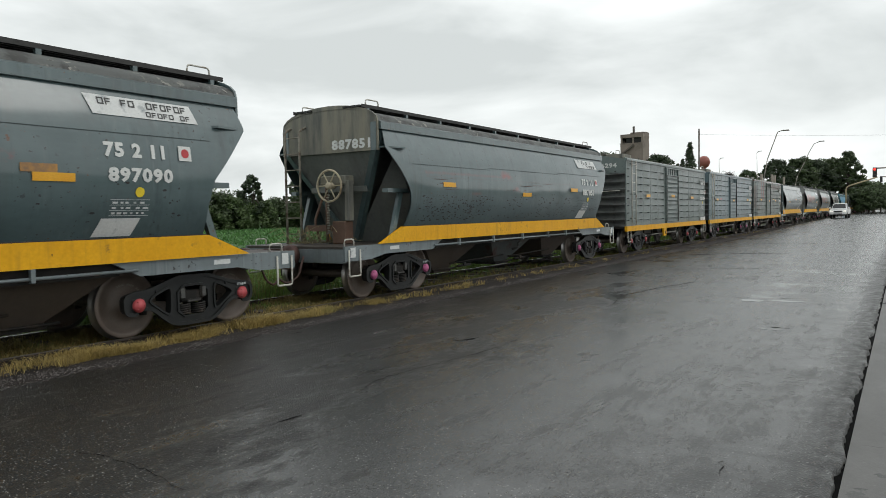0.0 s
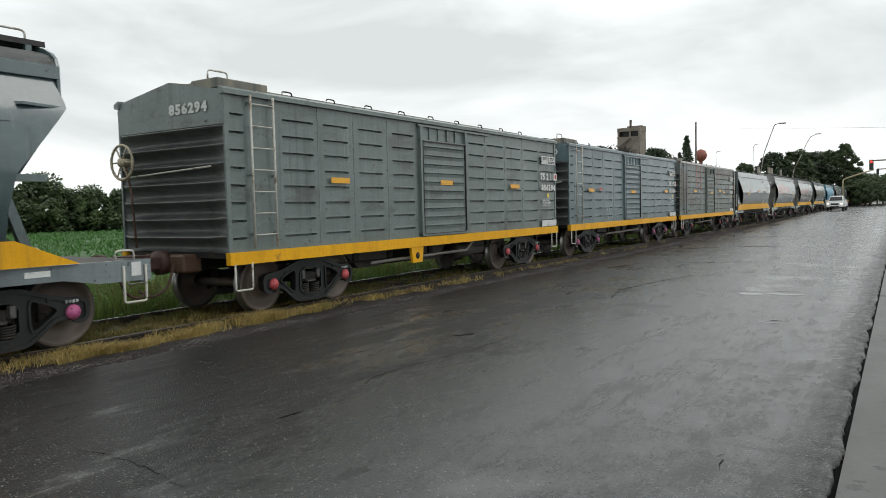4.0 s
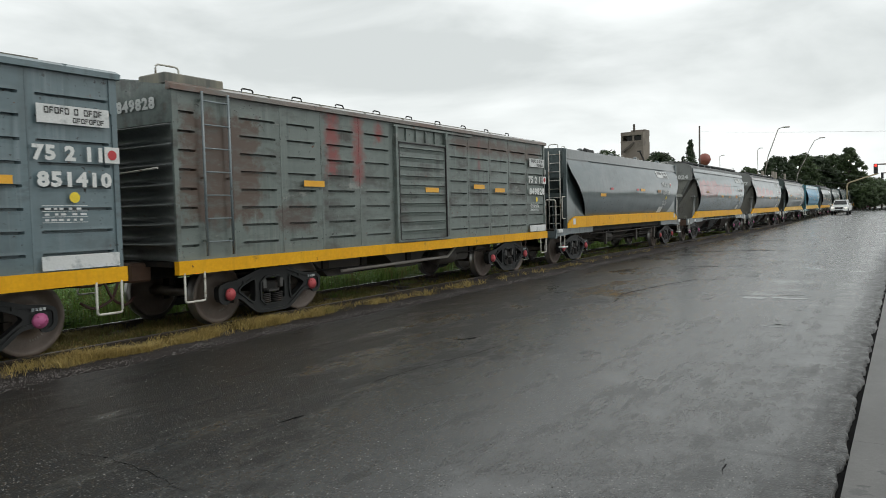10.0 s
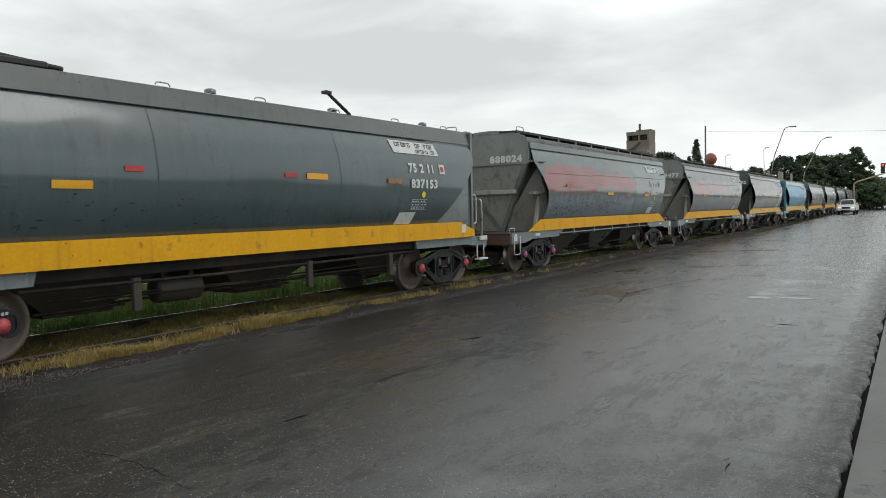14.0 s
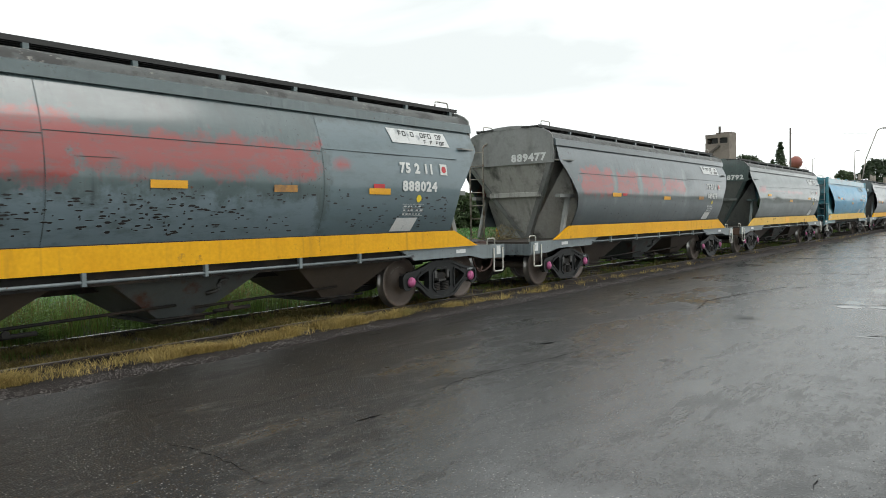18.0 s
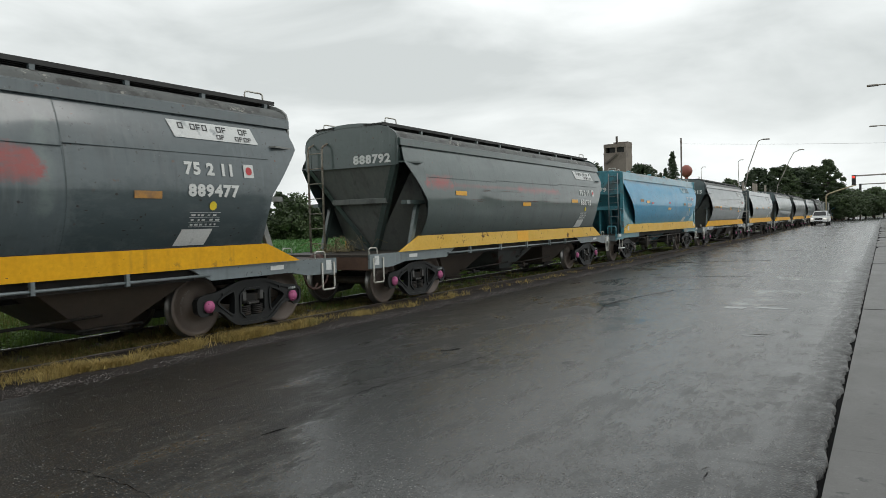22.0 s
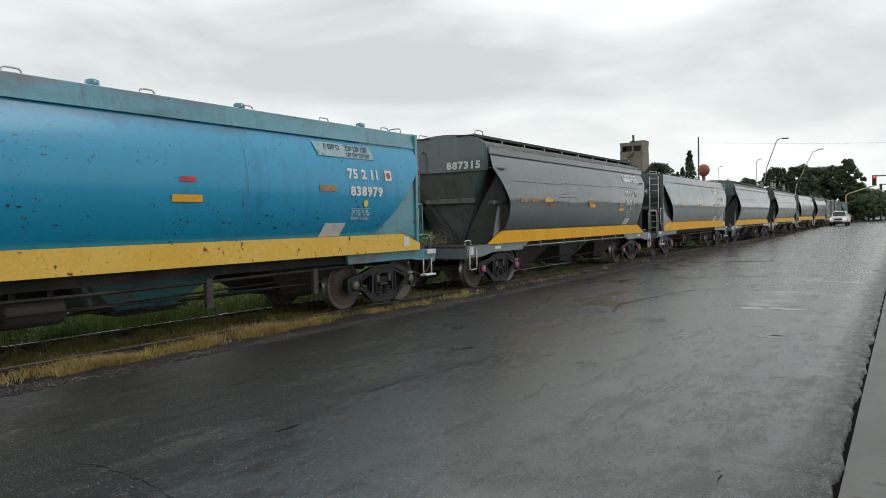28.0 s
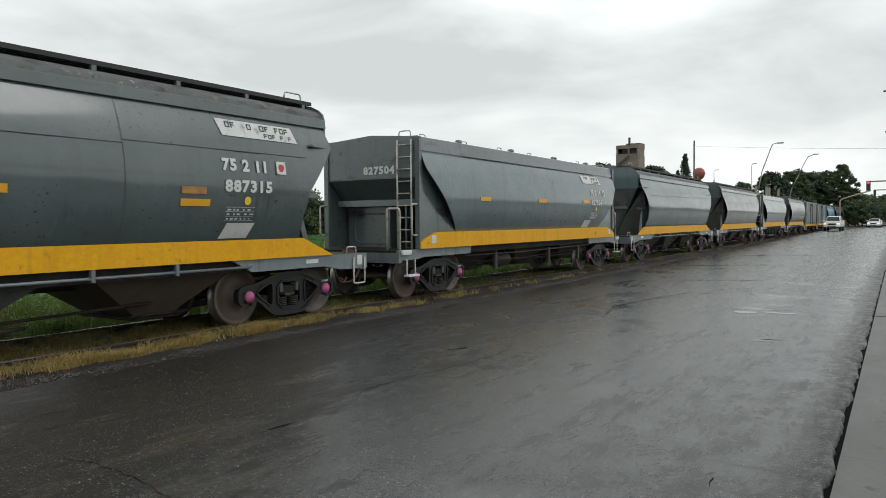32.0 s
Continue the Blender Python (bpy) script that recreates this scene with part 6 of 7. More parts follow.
M_GRAVEL = mat("dark_wet_gravel", (0.018, 0.0155, 0.0145), (0.038, 0.032, 0.030), rough=0.8, spec=0.2, scale=2.0, bump=1.0, bscale=38, stain=(0.12, 0.105, 0.095), stain_pos=(0.6, 0.66), stain_scale=30)
M_SOIL = mat("weedy_soil", (0.028, 0.032, 0.013), (0.05, 0.058, 0.021), rough=0.9, scale=0.7, bump=0.8, bscale=16)
M_FIELD = mat("crop_field_ground", (0.045, 0.10, 0.028), (0.07, 0.15, 0.045), rough=0.85, scale=0.6, bump=0.8, bscale=6, stain=(0.035, 0.07, 0.022), stain_scale=0.3)
M_RAIL = mat("rusty_rail_steel", (0.02, 0.015, 0.0125), (0.035, 0.025, 0.02), rough=0.65, metal=0.2, scale=5, bump=0.2, bscale=30)
# near head browned and dulled: the dark wagons it mirrors, put into its colour
M_RAILTOP_DIM = mat("rail_head_with_dark_reflection", (0.07, 0.06, 0.05), (0.11, 0.09, 0.075), rough=0.5, metal=0.4, scale=5)
M_RAILTOP = mat("polished_rail_head", (0.45, 0.45, 0.44), rough=0.25, metal=1.0, scale=3)
M_SLEEPER = mat("old_wet_sleeper_wood", (0.035, 0.028, 0.022), (0.07, 0.055, 0.042), rough=0.8, scale=4, bump=0.5, bscale=20, stretch=(3, 0.4, 3))
M_DRY = mat("dry_yellow_grass", (0.36, 0.265, 0.08), (0.56, 0.44, 0.18), rough=0.75, scale=0.9, island=1.1, stain=(0.18, 0.18, 0.055), stain_pos=(0.6, 0.7), stain_scale=1.2)
M_WEED = mat("green_weeds", (0.095, 0.165, 0.03), (0.15, 0.225, 0.05), rough=0.7, scale=0.8, island=0.8, stain=(0.16, 0.14, 0.045), stain_pos=(0.58, 0.66), stain_scale=0.8)
M_DRYGREEN = mat("half_dry_grass", (0.22, 0.165, 0.06), (0.13, 0.125, 0.04), rough=0.75, scale=1.2, island=0.8)
M_CROP = mat("crop_leaves", (0.06, 0.16, 0.04), (0.10, 0.22, 0.06), rough=0.6, scale=0.3, island=0.6)

gx = [-3000, -200, -60] + [-40 + 10 * k for k in range(40)] + [400, 600, 1200, 4000]
gy = [-3000, -300, -60, -8, 0, 8.3, 11.5, 16, 78, 300, 1000, 4000]
bm = bmesh.new()
grid(bm, [[(a, c, -0.07 + (rise(a) - 0.1 if c < 9 else 0.0) * (0.9 if 0 <= c <= 8.3 else 0.6)) for c in gy] for a in gx], smooth=False)
bmesh.ops.recalc_face_normals(bm, faces=bm.faces)
for f in bm.faces:
    f.material_index = 1 if f.calc_center_median().y > 15.9 else 0
tagged(link("ground", bm, [M_SOIL, M_FIELD]), "weedy earth that turns into a green crop field", "ground", kind="structure")


def ragged(x, seed, amp):
    return amp * (noise.noise((x * 1.7, seed, 0)) + 0.6 * noise.noise((x * 6.1, seed, 4)) + 0.45 * noise.noise((x * 19.0, seed, 8)))


# road slab with broken edges
xs = [-60 + 1.0 * k for k in range(58)] + [-2 + 0.06 * k for k in range(420)] + [23.2 + 0.4 * k for k in range(120)] + [72 + 3.0 * k for k in range(60)]
bm = bmesh.new()
rows = []
for x in xs:
    z = rise(x)
    a, c = 0.365 + ragged(x, 1, 0.055) + 0.02 * noise.noise((x * 31.0, 1, 2)), 7.82 + ragged(x, 2, 0.16)
    rows.append([(x, a - 0.012, z - 0.06), (x, a, z - 0.006), (x, a + 0.012, z)] + [(x, a + (c - a) * k / 6, z + 0.012 * math.sin(math.pi * k / 6)) for k in range(1, 6)] + [(x, c - 0.1, z), (x, c, z - 0.012), (x, c + 0.02, z - 0.12)])
grid(bm, rows)
bmesh.ops.recalc_face_normals(bm, faces=bm.faces)
tagged(link("road", bm, M_ASPHALT, smooth=True), "wet worn dark asphalt road with broken edges", "road", kind="structure")

# wide junction beyond the concrete strip
bm = bmesh.new()
grid(bm, [[(x, y, rise(x) - 0.012) for y in (-14, -7, 0.38)] for x in (123.1, 140, 170, 210, 252)])
bmesh.ops.recalc_face_normals(bm, faces=bm.faces)
tagged(link("junction", bm, M_ASPHALT), "wet asphalt of the wide junction", "road", kind="structure")

# concrete strip beside the asphalt, in slabs
pave = tagged(new("pavement"), "wet pale concrete strip beside the asphalt", "pavement", kind="structure")
for k in range(30):
    x0 = -12 + 4.5 * k
    bm = bmesh.new()
    z = rise(x0 + 2)
    box(bm, x0 + 0.008, x0 + 4.492, -6.0, 0.325, z - 0.2, z - 0.035 - 0.004 * (k % 3))
    part("slab", bm, M_CONCRETE, pave)

bm = bmesh.new()
grid(bm, [[(x, y, rise(x) + z) for y, z in ((0.2, -0.05), (0.3, -0.045), (0.5, -0.04))] for x in [-12 + 0.5 * k for k in range(270)]])
bmesh.ops.recalc_face_normals(bm, faces=bm.faces)
tagged(link("road_joint", bm, M_CRACK), "dark crumbled joint between asphalt and concrete", "joint", kind="structure")

# cracks, as thin dark ribbons in the road
def ribbon(bm, pts, w, seed):
    rnd = random.Random(seed)
    line = []
    for (x0, y0), (x1, y1) in zip(pts, pts[1:]):
        n = max(2, int(math.hypot(x1 - x0, y1 - y0) / 0.07))
        for k in range(n):
            t = k / n
            line.append((x0 + (x1 - x0) * t + rnd.uniform(-0.02, 0.02), y0 + (y1 - y0) * t + rnd.uniform(-0.02, 0.02)))
    prev = None
    for i, (x, y) in enumerate(line):
        ww = w * (0.4 + 0.9 * rnd.random()) * min(1, (i + 0.3) / 2, (len(line) - 0.7 - i) / 2)
        u = math.sin(math.pi * min(1, max(0, (y - 0.4) / 7.65))) * 0.012
        z = rise(x) + u + 0.004
        cur = (bm.verts.new((x - ww * 0.5, y - ww * 0.5, z)), bm.verts.new((x + ww * 0.5, y + ww * 0.5, z)))
        if prev:
            bm.faces.new((prev[0], cur[0], cur[1], prev[1]))
        prev = cur
CRACKS = [
    [(2.88, 5.12), (2.94, 4.83), (2.92, 4.46), (2.90, 4.24), (2.85, 3.97), (2.78, 3.69)],
    [(5.42, 4.44), (5.69, 4.55), (6.39, 4.51), (7.28, 4.35), (8.04, 4.30), (8.66, 4.33)],
    [(12.5, 4.43), (13.8, 4.72), (15.4, 4.5), (17.2, 4.1), (17.3, 3.25)],
    [(4.75, 0.98), (5.0, 1.03), (5.12, 0.99)],
    [(4.17, 4.36), (4.34, 4.33), (4.51, 4.26)],
    [(7.49, 7.47), (7.75, 7.39)],
    [(8.05, 5.07), (8.22, 4.91), (8.5, 4.85)],
    [(10.9, 1.66), (11.1, 1.5), (11.0, 1.22)],
    [(14.4, 2.71), (14.75, 1.59), (14.2, 0.82)],
    [(27.2, 6.8), (28.2, 5.7), (29.2, 3.5)],
    [(20.5, 5.6), (21.3, 4.0), (21.6, 2.9)],
    [(36, 6.4), (37, 4.6), (37.3, 3.0)],
]
bm = bmesh.new()
for k, c in enumerate(CRACKS):
    ribbon(bm, c, (0.007, 0.012, 0.028, 0.008, 0.045, 0.05, 0.04, 0.03, 0.02, 0.11, 0.05, 0.09)[k], k)
tagged(link("road_cracks", bm, M_CRACK), "thin dark cracks in the asphalt", "cracks", kind="stuff")

# thin puddles with ragged outlines
M_WATER = mat("still_rain_water", (0.012, 0.0125, 0.012), (0.018, 0.0185, 0.018), rough=0.06, rvar=0.03, scale=2.0)
for k, (px, py, la, lb) in enumerate([(14.1, 2.35, 0.16, 0.20), (14.25, 1.75, 0.10, 0.34), (10.9, 1.6, 0.07, 0.16), (61.4, 4.0, 0.9, 0.16)]):
    bm = bmesh.new()
    ring = []
    for q in range(40):
        a = q * math.tau / 40
        r = 1 + 0.45 * noise.noise((2.2 * math.cos(a) + k * 7, 2.2 * math.sin(a), 1)) + 0.25 * noise.noise((6 * math.cos(a), 6 * math.sin(a) + k, 2))
        x, y = px + la * r * math.cos(a), py + lb * r * math.sin(a)
        ring.append(bm.verts.new((x, y, rise(x) + 0.012 * math.sin(math.pi * min(1, max(0, (y - 0.36) / 7.46))) + 0.003)))
    bm.faces.new(ring)
    tagged(link("puddle", bm, M_WATER), "shallow clear rain puddle on the asphalt", "puddle")

# gravel shoulder between road and rails, and the track bed
bm = bmesh.new()
rows = []
for x in [-40 + 0.5 * k for k in range(420)]:
    rows.append([(x, y, z + 0.03 * noise.noise((x * 1.3, y * 1.7, 3)) + (rise(x) * 0.4 if y < 8.3 else 0)) for y, z in ((7.5, -0.10), (7.85, -0.006), (8.2, 0.004), (8.45, 0.0), (8.75, -0.01), (9.3, -0.03), (9.77, -0.02), (10.4, -0.03), (10.9, -0.02), (11.4, -0.03), (12.2, -0.10))])
grid(bm, rows)
bmesh.ops.recalc_face_normals(bm, faces=bm.faces)
tagged(link("track_bed", bm, M_GRAVEL, smooth=True), "dark wet gravel under and beside the track", "track bed", kind="structure")

track = tagged(new("railway_track"), "old rusty broad-gauge railway track sunk in weeds", "railway track", kind="structure")
for y in (YC - 0.838, YC + 0.838):
    bm = bmesh.new()
    prism(bm, [(y - 0.065, ZR - 0.15), (y + 0.065, ZR - 0.15), (y + 0.065, ZR - 0.135), (y + 0.012, ZR - 0.115), (y + 0.012, ZR - 0.045), (y + 0.034, ZR - 0.032), (y + 0.034, ZR - 0.006), (y - 0.034, ZR - 0.006), (y - 0.034, ZR - 0.032), (y - 0.012, ZR - 0.045), (y - 0.012, ZR - 0.115), (y - 0.065, ZR - 0.135)], -60, 420, "x")
    prism(bm, [(y - 0.030, ZR - 0.006), (y + 0.030, ZR - 0.006), (y + 0.024, ZR), (y - 0.024, ZR)], -60, 420, "x", 1)
    part("rail", bm, [M_RAIL, M_RAILTOP if y > YC else M_RAILTOP_DIM], track, "rusty rail with a worn head")
rnd = random.Random(5)
bm = bmesh.new()
box(bm, -0.12, 0.12, -1.35, 1.35, -0.14, 0.0, bevel=0.012)
me = bpy.data.meshes.new("sleeper")
bm.to_mesh(me)
bm.free()
me.materials.append(M_SLEEPER)
for k in range(150):
    o = new("sleeper", me)
    o.parent = track
    o.location = (-12 + 0.64 * k, YC + rnd.uniform(-0.05, 0.05), ZR - 0.095 + rnd.uniform(-0.015, 0.008))
    o.rotation_euler = (0, 0, rnd.uniform(-0.03, 0.03))


# ---- grass, weeds, crop ----
def blades(name, count, region, height, width, material, label, seed, lean=0.5, density=None, category="grass"):
    rnd = random.Random(seed)
    vs, fs = [], []
    x0, x1, y0, y1, power = region
    made = 0
    while made < count:
        x = x0 + (x1 - x0) * rnd.random() ** power
        y = rnd.uniform(y0, y1)
        d = noise.noise((x * 0.55, y * 1.2, seed)) * 0.5 + 0.5
        if density and rnd.random() > density(x, y, d):
            made += 0.2
            continue
        for _ in range(5):
            made += 1
            bx, by = x + rnd.gauss(0, 0.05), y + rnd.gauss(0, 0.05)
            a = rnd.random() * math.tau
            h = height * rnd.uniform(0.35, 1.15) * (0.6 + 0.7 * d)
            l = lean * h * rnd.uniform(0.2, 1.3)
            w = width * rnd.uniform(0.6, 1.3) * (1 + max(0, x) / 30)
            dx, dy = math.cos(a), math.sin(a)
            b = len(vs)
            zb = -0.03 if y > 7 else 0
            vs += [(bx - dy * w, by + dx * w, zb), (bx + dy * w, by - dx * w, zb), (bx + dx * l * 0.4 - dy * w * 0.8, by + dy * l * 0.4 + dx * w * 0.8, zb + h * 0.6), (bx + dx * l * 0.4 + dy * w * 0.8, by + dy * l * 0.4 - dx * w * 0.8, zb + h * 0.6), (bx + dx * l, by + dy * l, zb + h * 0.92)]
            fs += [(b, b + 1, b + 3, b + 2), (b + 2, b + 3, b + 4)]
    me = bpy.data.meshes.new(name)
    me.from_pydata(vs, [], fs)
    me.materials.append(material)
    return tagged(new(name, me), label, category, kind="stuff")


def dry_d(x, y, d):
    c = 8.56 + 0.05 * math.sin(x * 0.9) + ragged(x, 9, 0.15)
    thick = noise.noise((x * 1.1, y * 2.4, 17)) + 0.5 * noise.noise((x * 3.6, y * 4.0, 5))
    return max(0, 1 - ((y - c) / (0.22 if y < c else 0.28)) ** 2) * (1.0 if thick > 0.08 else 0.3 if thick > -0.15 else 0.02) * (1.0 if x < 8.5 else 0.35 if x < 11 else 0.10 if x < 15 else 0.03 if x < 24 else 0.01)


def bed_d(x, y, d):
    thick = noise.noise((x * 0.9, y * 2.1, 41)) + 0.6 * noise.noise((x * 3.1, y * 3.7, 42))
    return (1.0 if thick > 0.12 else 0.5 if thick > -0.12 else 0.06) * (1.0 if x < 11 else 0.3 if x < 16 else 0.1)


blades("dry_grass", 60000, (2.0, 60, 8.15, 8.86, 2.4), 0.155, 0.0030, M_DRY, "dry yellow grass along the edge of the road", 11, 1.3, dry_d)
blades("track_grass", 46000, (2.0, 50, 9.02, 10.55, 2.4), 0.15, 0.0032, M_DRYGREEN, "short dry and green grass between the rails", 12, 0.9, bed_d)
blades("straw_tufts", 16000, (2.0, 34, 9.0, 9.7, 2.2), 0.14, 0.0030, M_DRY, "pale straw tufts between the rails", 19, 1.1, lambda x, y, d: bed_d(x, y, d) * 0.7)
blades("track_weeds", 9000, (2.0, 50, 9.1, 10.6, 2.0), 0.11, 0.005, M_WEED, "low green weeds between the rails", 13, 0.7, lambda x, y, d: 0.9 if d > 0.55 else 0.05, "weeds")
blades("tall_weeds", 52000, (2.0, 70, 10.85, 15.5, 1.8), 0.46, 0.0055, M_WEED, "tall green weeds behind the track", 14, 0.4, lambda x, y, d: 1.0 if d > 0.42 else 0.12, "weeds")
blades("seed_stalks", 9000, (2.0, 50, 10.9, 14.5, 1.8), 0.56, 0.0032, M_DRYGREEN, "thin brownish seed stalks among the weeds", 24, 0.25, lambda x, y, d: 0.8 if d > 0.5 else 0.05, "weeds")
# leafy stems among the weeds
rnd = random.Random(77)
vs, fs = [], []
for _ in range(6200):
    x, y = 2 + 55 * rnd.random() ** 1.8, 10.9 + 4.5 * rnd.random() ** 1.3
    if noise.noise((x * 0.9, y * 0.9, 31)) < rnd.uniform(-0.35, 0.2):
        continue
    h = rnd.uniform(0.2, 0.62) * (1.25 if noise.noise((x * 0.4, y * 0.5, 3)) > 0.1 else 0.85)
    lx, ly = rnd.uniform(-0.12, 0.12), rnd.uniform(-0.12, 0.12)
    for q in range(13):
        t = 0.15 + 0.85 * q / 13
        a, l = q * 2.4 + rnd.random(), rnd.uniform(0.035, 0.075) * (1.25 - 0.6 * t)
        c, sn = math.cos(a), math.sin(a)
        px, py, pz = x + lx * t, y + ly * t, h * t - 0.03
        b = len(vs)
        vs += [(px, py, pz), (px + c * l - sn * l * 0.28, py + sn * l + c * l * 0.28, pz + l * 0.35), (px + c * l * 1.9, py + sn * l * 1.9, pz + l * rnd.uniform(-0.2, 0.5)), (px + c * l + sn * l * 0.28, py + sn * l - c * l * 0.28, pz + l * 0.35)]
        fs.append((b, b + 1, b + 2, b + 3))
me = bpy.data.meshes.new("leafy_weeds")
me.from_pydata(vs, [], fs)
me.materials.append(mat("leafy_weed_green", (0.09, 0.185, 0.035), (0.17, 0.28, 0.06), rough=0.5, scale=1.6, island=1.1))
for m in (M_WEED, M_CROP, M_DRYGREEN, M_DRY, me.materials[0]):
    translucent(m, 0.4)
tagged(new("leafy_weeds", me), "leafy green stems standing behind the track", "weeds", kind="stuff")
blades("crop_plants", 80000, (6.0, 110, 16, 80, 1.1), 0.30, 0.02, M_CROP, "rows of low green crop plants in the field", 15, 1.2, None, "crop")
# loose stones on the shoulder
bm = bmesh.new()
rnd = random.Random(21)
vs, fs = [], []
for _ in range(15000):
    x, y = 2 + 45 * rnd.random() ** 2, rnd.gauss(8.02, 0.17)
    if rnd.random() < 0.35:
        y = rnd.uniform(8.3, 11.3)
    s = rnd.uniform(0.005, 0.015)
    z = 0.0 if y < 8.3 else -0.01
    b = len(vs)
    vs += [(x + s * rnd.uniform(0.7, 1.2) * dx, y + s * rnd.uniform(0.7, 1.2) * dy, z + s * dz) for dx, dy, dz in ((1, 0, 0), (0, 1, 0), (-1, 0, 0), (0, -1, 0), (0.2, 0.1, 0.9))]
    fs += [(b, b + 1, b + 4), (b + 1, b + 2, b + 4), (b + 2, b + 3, b + 4), (b + 3, b, b + 4)]
me = bpy.data.meshes.new("loose_gravel")
me.from_pydata(vs, [], fs)
me.materials.append(mat("loose_gravel_stone", (0.06, 0.053, 0.05), (0.12, 0.108, 0.10), rough=0.55, scale=6, island=1.0))
tagged(new("loose_gravel", me), "loose grey gravel on the shoulder", "gravel", kind="stuff")

# pale grit on the road
vs, fs = [], []
rnd = random.Random(33)
for _ in range(9000):
    x, y = 2.2 + 9.5 * rnd.random() ** 1.5, rnd.uniform(0.45, 7.7)
    if noise.noise((x * 0.5, y * 0.9, 6)) < rnd.uniform(-0.5, 0.35):
        continue
    s = rnd.uniform(0.0028, 0.0070)
    z = rise(x) + 0.012 * math.sin(math.pi * min(1, max(0, (y - 0.36) / 7.46)))
    a = rnd.random() * 6.3
    b = len(vs)
    vs += [(x + s * rnd.uniform(0.7, 1.3) * math.cos(a + k * math.tau / 5), y + s * rnd.uniform(0.7, 1.3) * math.sin(a + k * math.tau / 5), z) for k in range(5)] + [(x, y, z + s * 0.8)]
    fs += [(b + k, b + (k + 1) % 5, b + 5) for k in range(5)]
me = bpy.data.meshes.new("road_grit")
me.from_pydata(vs, [], fs)
me.materials.append(mat("pale_grit_stone", (0.12, 0.115, 0.105), (0.20, 0.195, 0.18), rough=0.5, scale=8, island=1.2))
tagged(new("road_grit", me), "pale grit strewn over the wet asphalt", "grit", kind="stuff")

# ---- trees ----
M_BARK = mat("grey_brown_bark", (0.05, 0.04, 0.03), (0.085, 0.07, 0.055), rough=0.9, scale=3, bump=0.8, bscale=20)
M_LEAF = mat("dark_green_leaves", (0.042, 0.068, 0.026), (0.082, 0.122, 0.046), rough=0.6, scale=0.4, island=0.9)
M_LEAF_L = mat("mid_green_leaves", (0.055, 0.092, 0.028), (0.095, 0.145, 0.046), rough=0.6, scale=0.4, island=0.9)
M_LEAF_D = mat("deep_green_leaves", (0.026, 0.046, 0.019), (0.046, 0.072, 0.029), rough=0.6, scale=0.4, island=0.8)


for m in (M_LEAF, M_LEAF_L, M_LEAF_D):
    translucent(m, 0.25)


def crown_mesh(name, clumps, per, leaf, seed, material):
    rnd = random.Random(seed)
    vs, fs = [], []
    for cx, cy, cz, r in clumps:
        for _ in range(per):
            u = Vector((rnd.gauss(0, 1), rnd.gauss(0, 1), rnd.gauss(0, 1))).normalized()
            q = r * (0.45 + 0.6 * rnd.random() ** 0.6)
            p = Vector((cx, cy, cz)) + Vector((u.x * q, u.y * q, u.z * q * 0.85))
            a = Vector((rnd.gauss(0, 1), rnd.gauss(0, 1), rnd.gauss(0, 0.6))).normalized()
            b = a.cross(u + Vector((0.01, 0.02, 0.3))).normalized()
            l = leaf * rnd.uniform(0.6, 1.4)
            k = len(vs)
            vs += [p - a * l, p + b * l * 0.45, p + a * l, p - b * l * 0.45]
            fs.append((k, k + 1, k + 2, k + 3))
    me = bpy.data.meshes.new(name)
    me.from_pydata([tuple(v) for v in vs], [], fs)
    me.materials.append(material)
    return me


def tree(label, h, spread, seed, material, per=150, leaf=0.22, clumps=26, base=0.25, limbs=7, shape=1.0, category="tree", twig=1.0):
    rnd = random.Random(seed)
    t = thing("tree", label, category)
    bm = bmesh.new()
    pts = [(0, 0, -0.2), (0.05 * spread * rnd.uniform(-1, 1), 0.05 * spread * rnd.uniform(-1, 1), h * 0.3), (0.1 * spread * rnd.uniform(-1, 1), 0, h * 0.62)]
    r0 = 0.028 * h
    for i, p in enumerate(pts):
        tube(bm, [p, pts[min(i + 1, 2)]], r0 * (1 - 0.3 * i), 7) if i < 2 else None
    part("trunk", bm, M_BARK, t)
    cl = []
    for k in range(clumps):
        z = h * (base + (1 - base) * (k + 0.5) / clumps * 0.93)
        f = (z / h - base) / (1 - base)
        rad = spread * (math.sin(math.pi * min(0.96, 0.12 + 0.86 * f) ** shape)) * rnd.uniform(0.45, 1.0)
        a = k * 2.4 + rnd.uniform(-0.5, 0.5)
        cl.append((rad * math.cos(a), rad * math.sin(a), z, spread * twig * rnd.uniform(0.14, 0.36)))
    bm = bmesh.new()
    for k in range(limbs):
        c = cl[(k * 3 + 2) % len(cl)]
        z0 = h * (0.22 + 0.4 * k / limbs)
        tube(bm, [(0, 0, z0), (c[0] * 0.5, c[1] * 0.5, (z0 + c[2]) / 2 + 0.1), c[:3]], r0 * 0.3, 5)
    part("limb", bm, M_BARK, t)
    o = new("crown", crown_mesh("crown", cl, per, leaf, seed + 1, material))
    o.parent = t
    return t


def put(t, x, y, s=1.0, rz=0.0, z=-0.05):
    t.location, t.rotation_euler, t.scale = (x, y, z), (0, 0, rz), (s, s, s)
    return t


def again(t, x, y, s=1.0, rz=0.0, z=-0.05):
    o = copy_thing(t, pose(x, y, z, 0, 0, rz))
    o.scale = (s, s, s)
    return o


# hedge and trees beyond the field
hedge = [tree("broad dark green bush in the hedge beyond the field", 5.2, 3.6, 40 + k, (M_LEAF, M_LEAF_L, M_LEAF)[k], 190, 0.24, 24, 0.02, 4, 0.8, "bush") for k in range(3)]
rnd = random.Random(31)
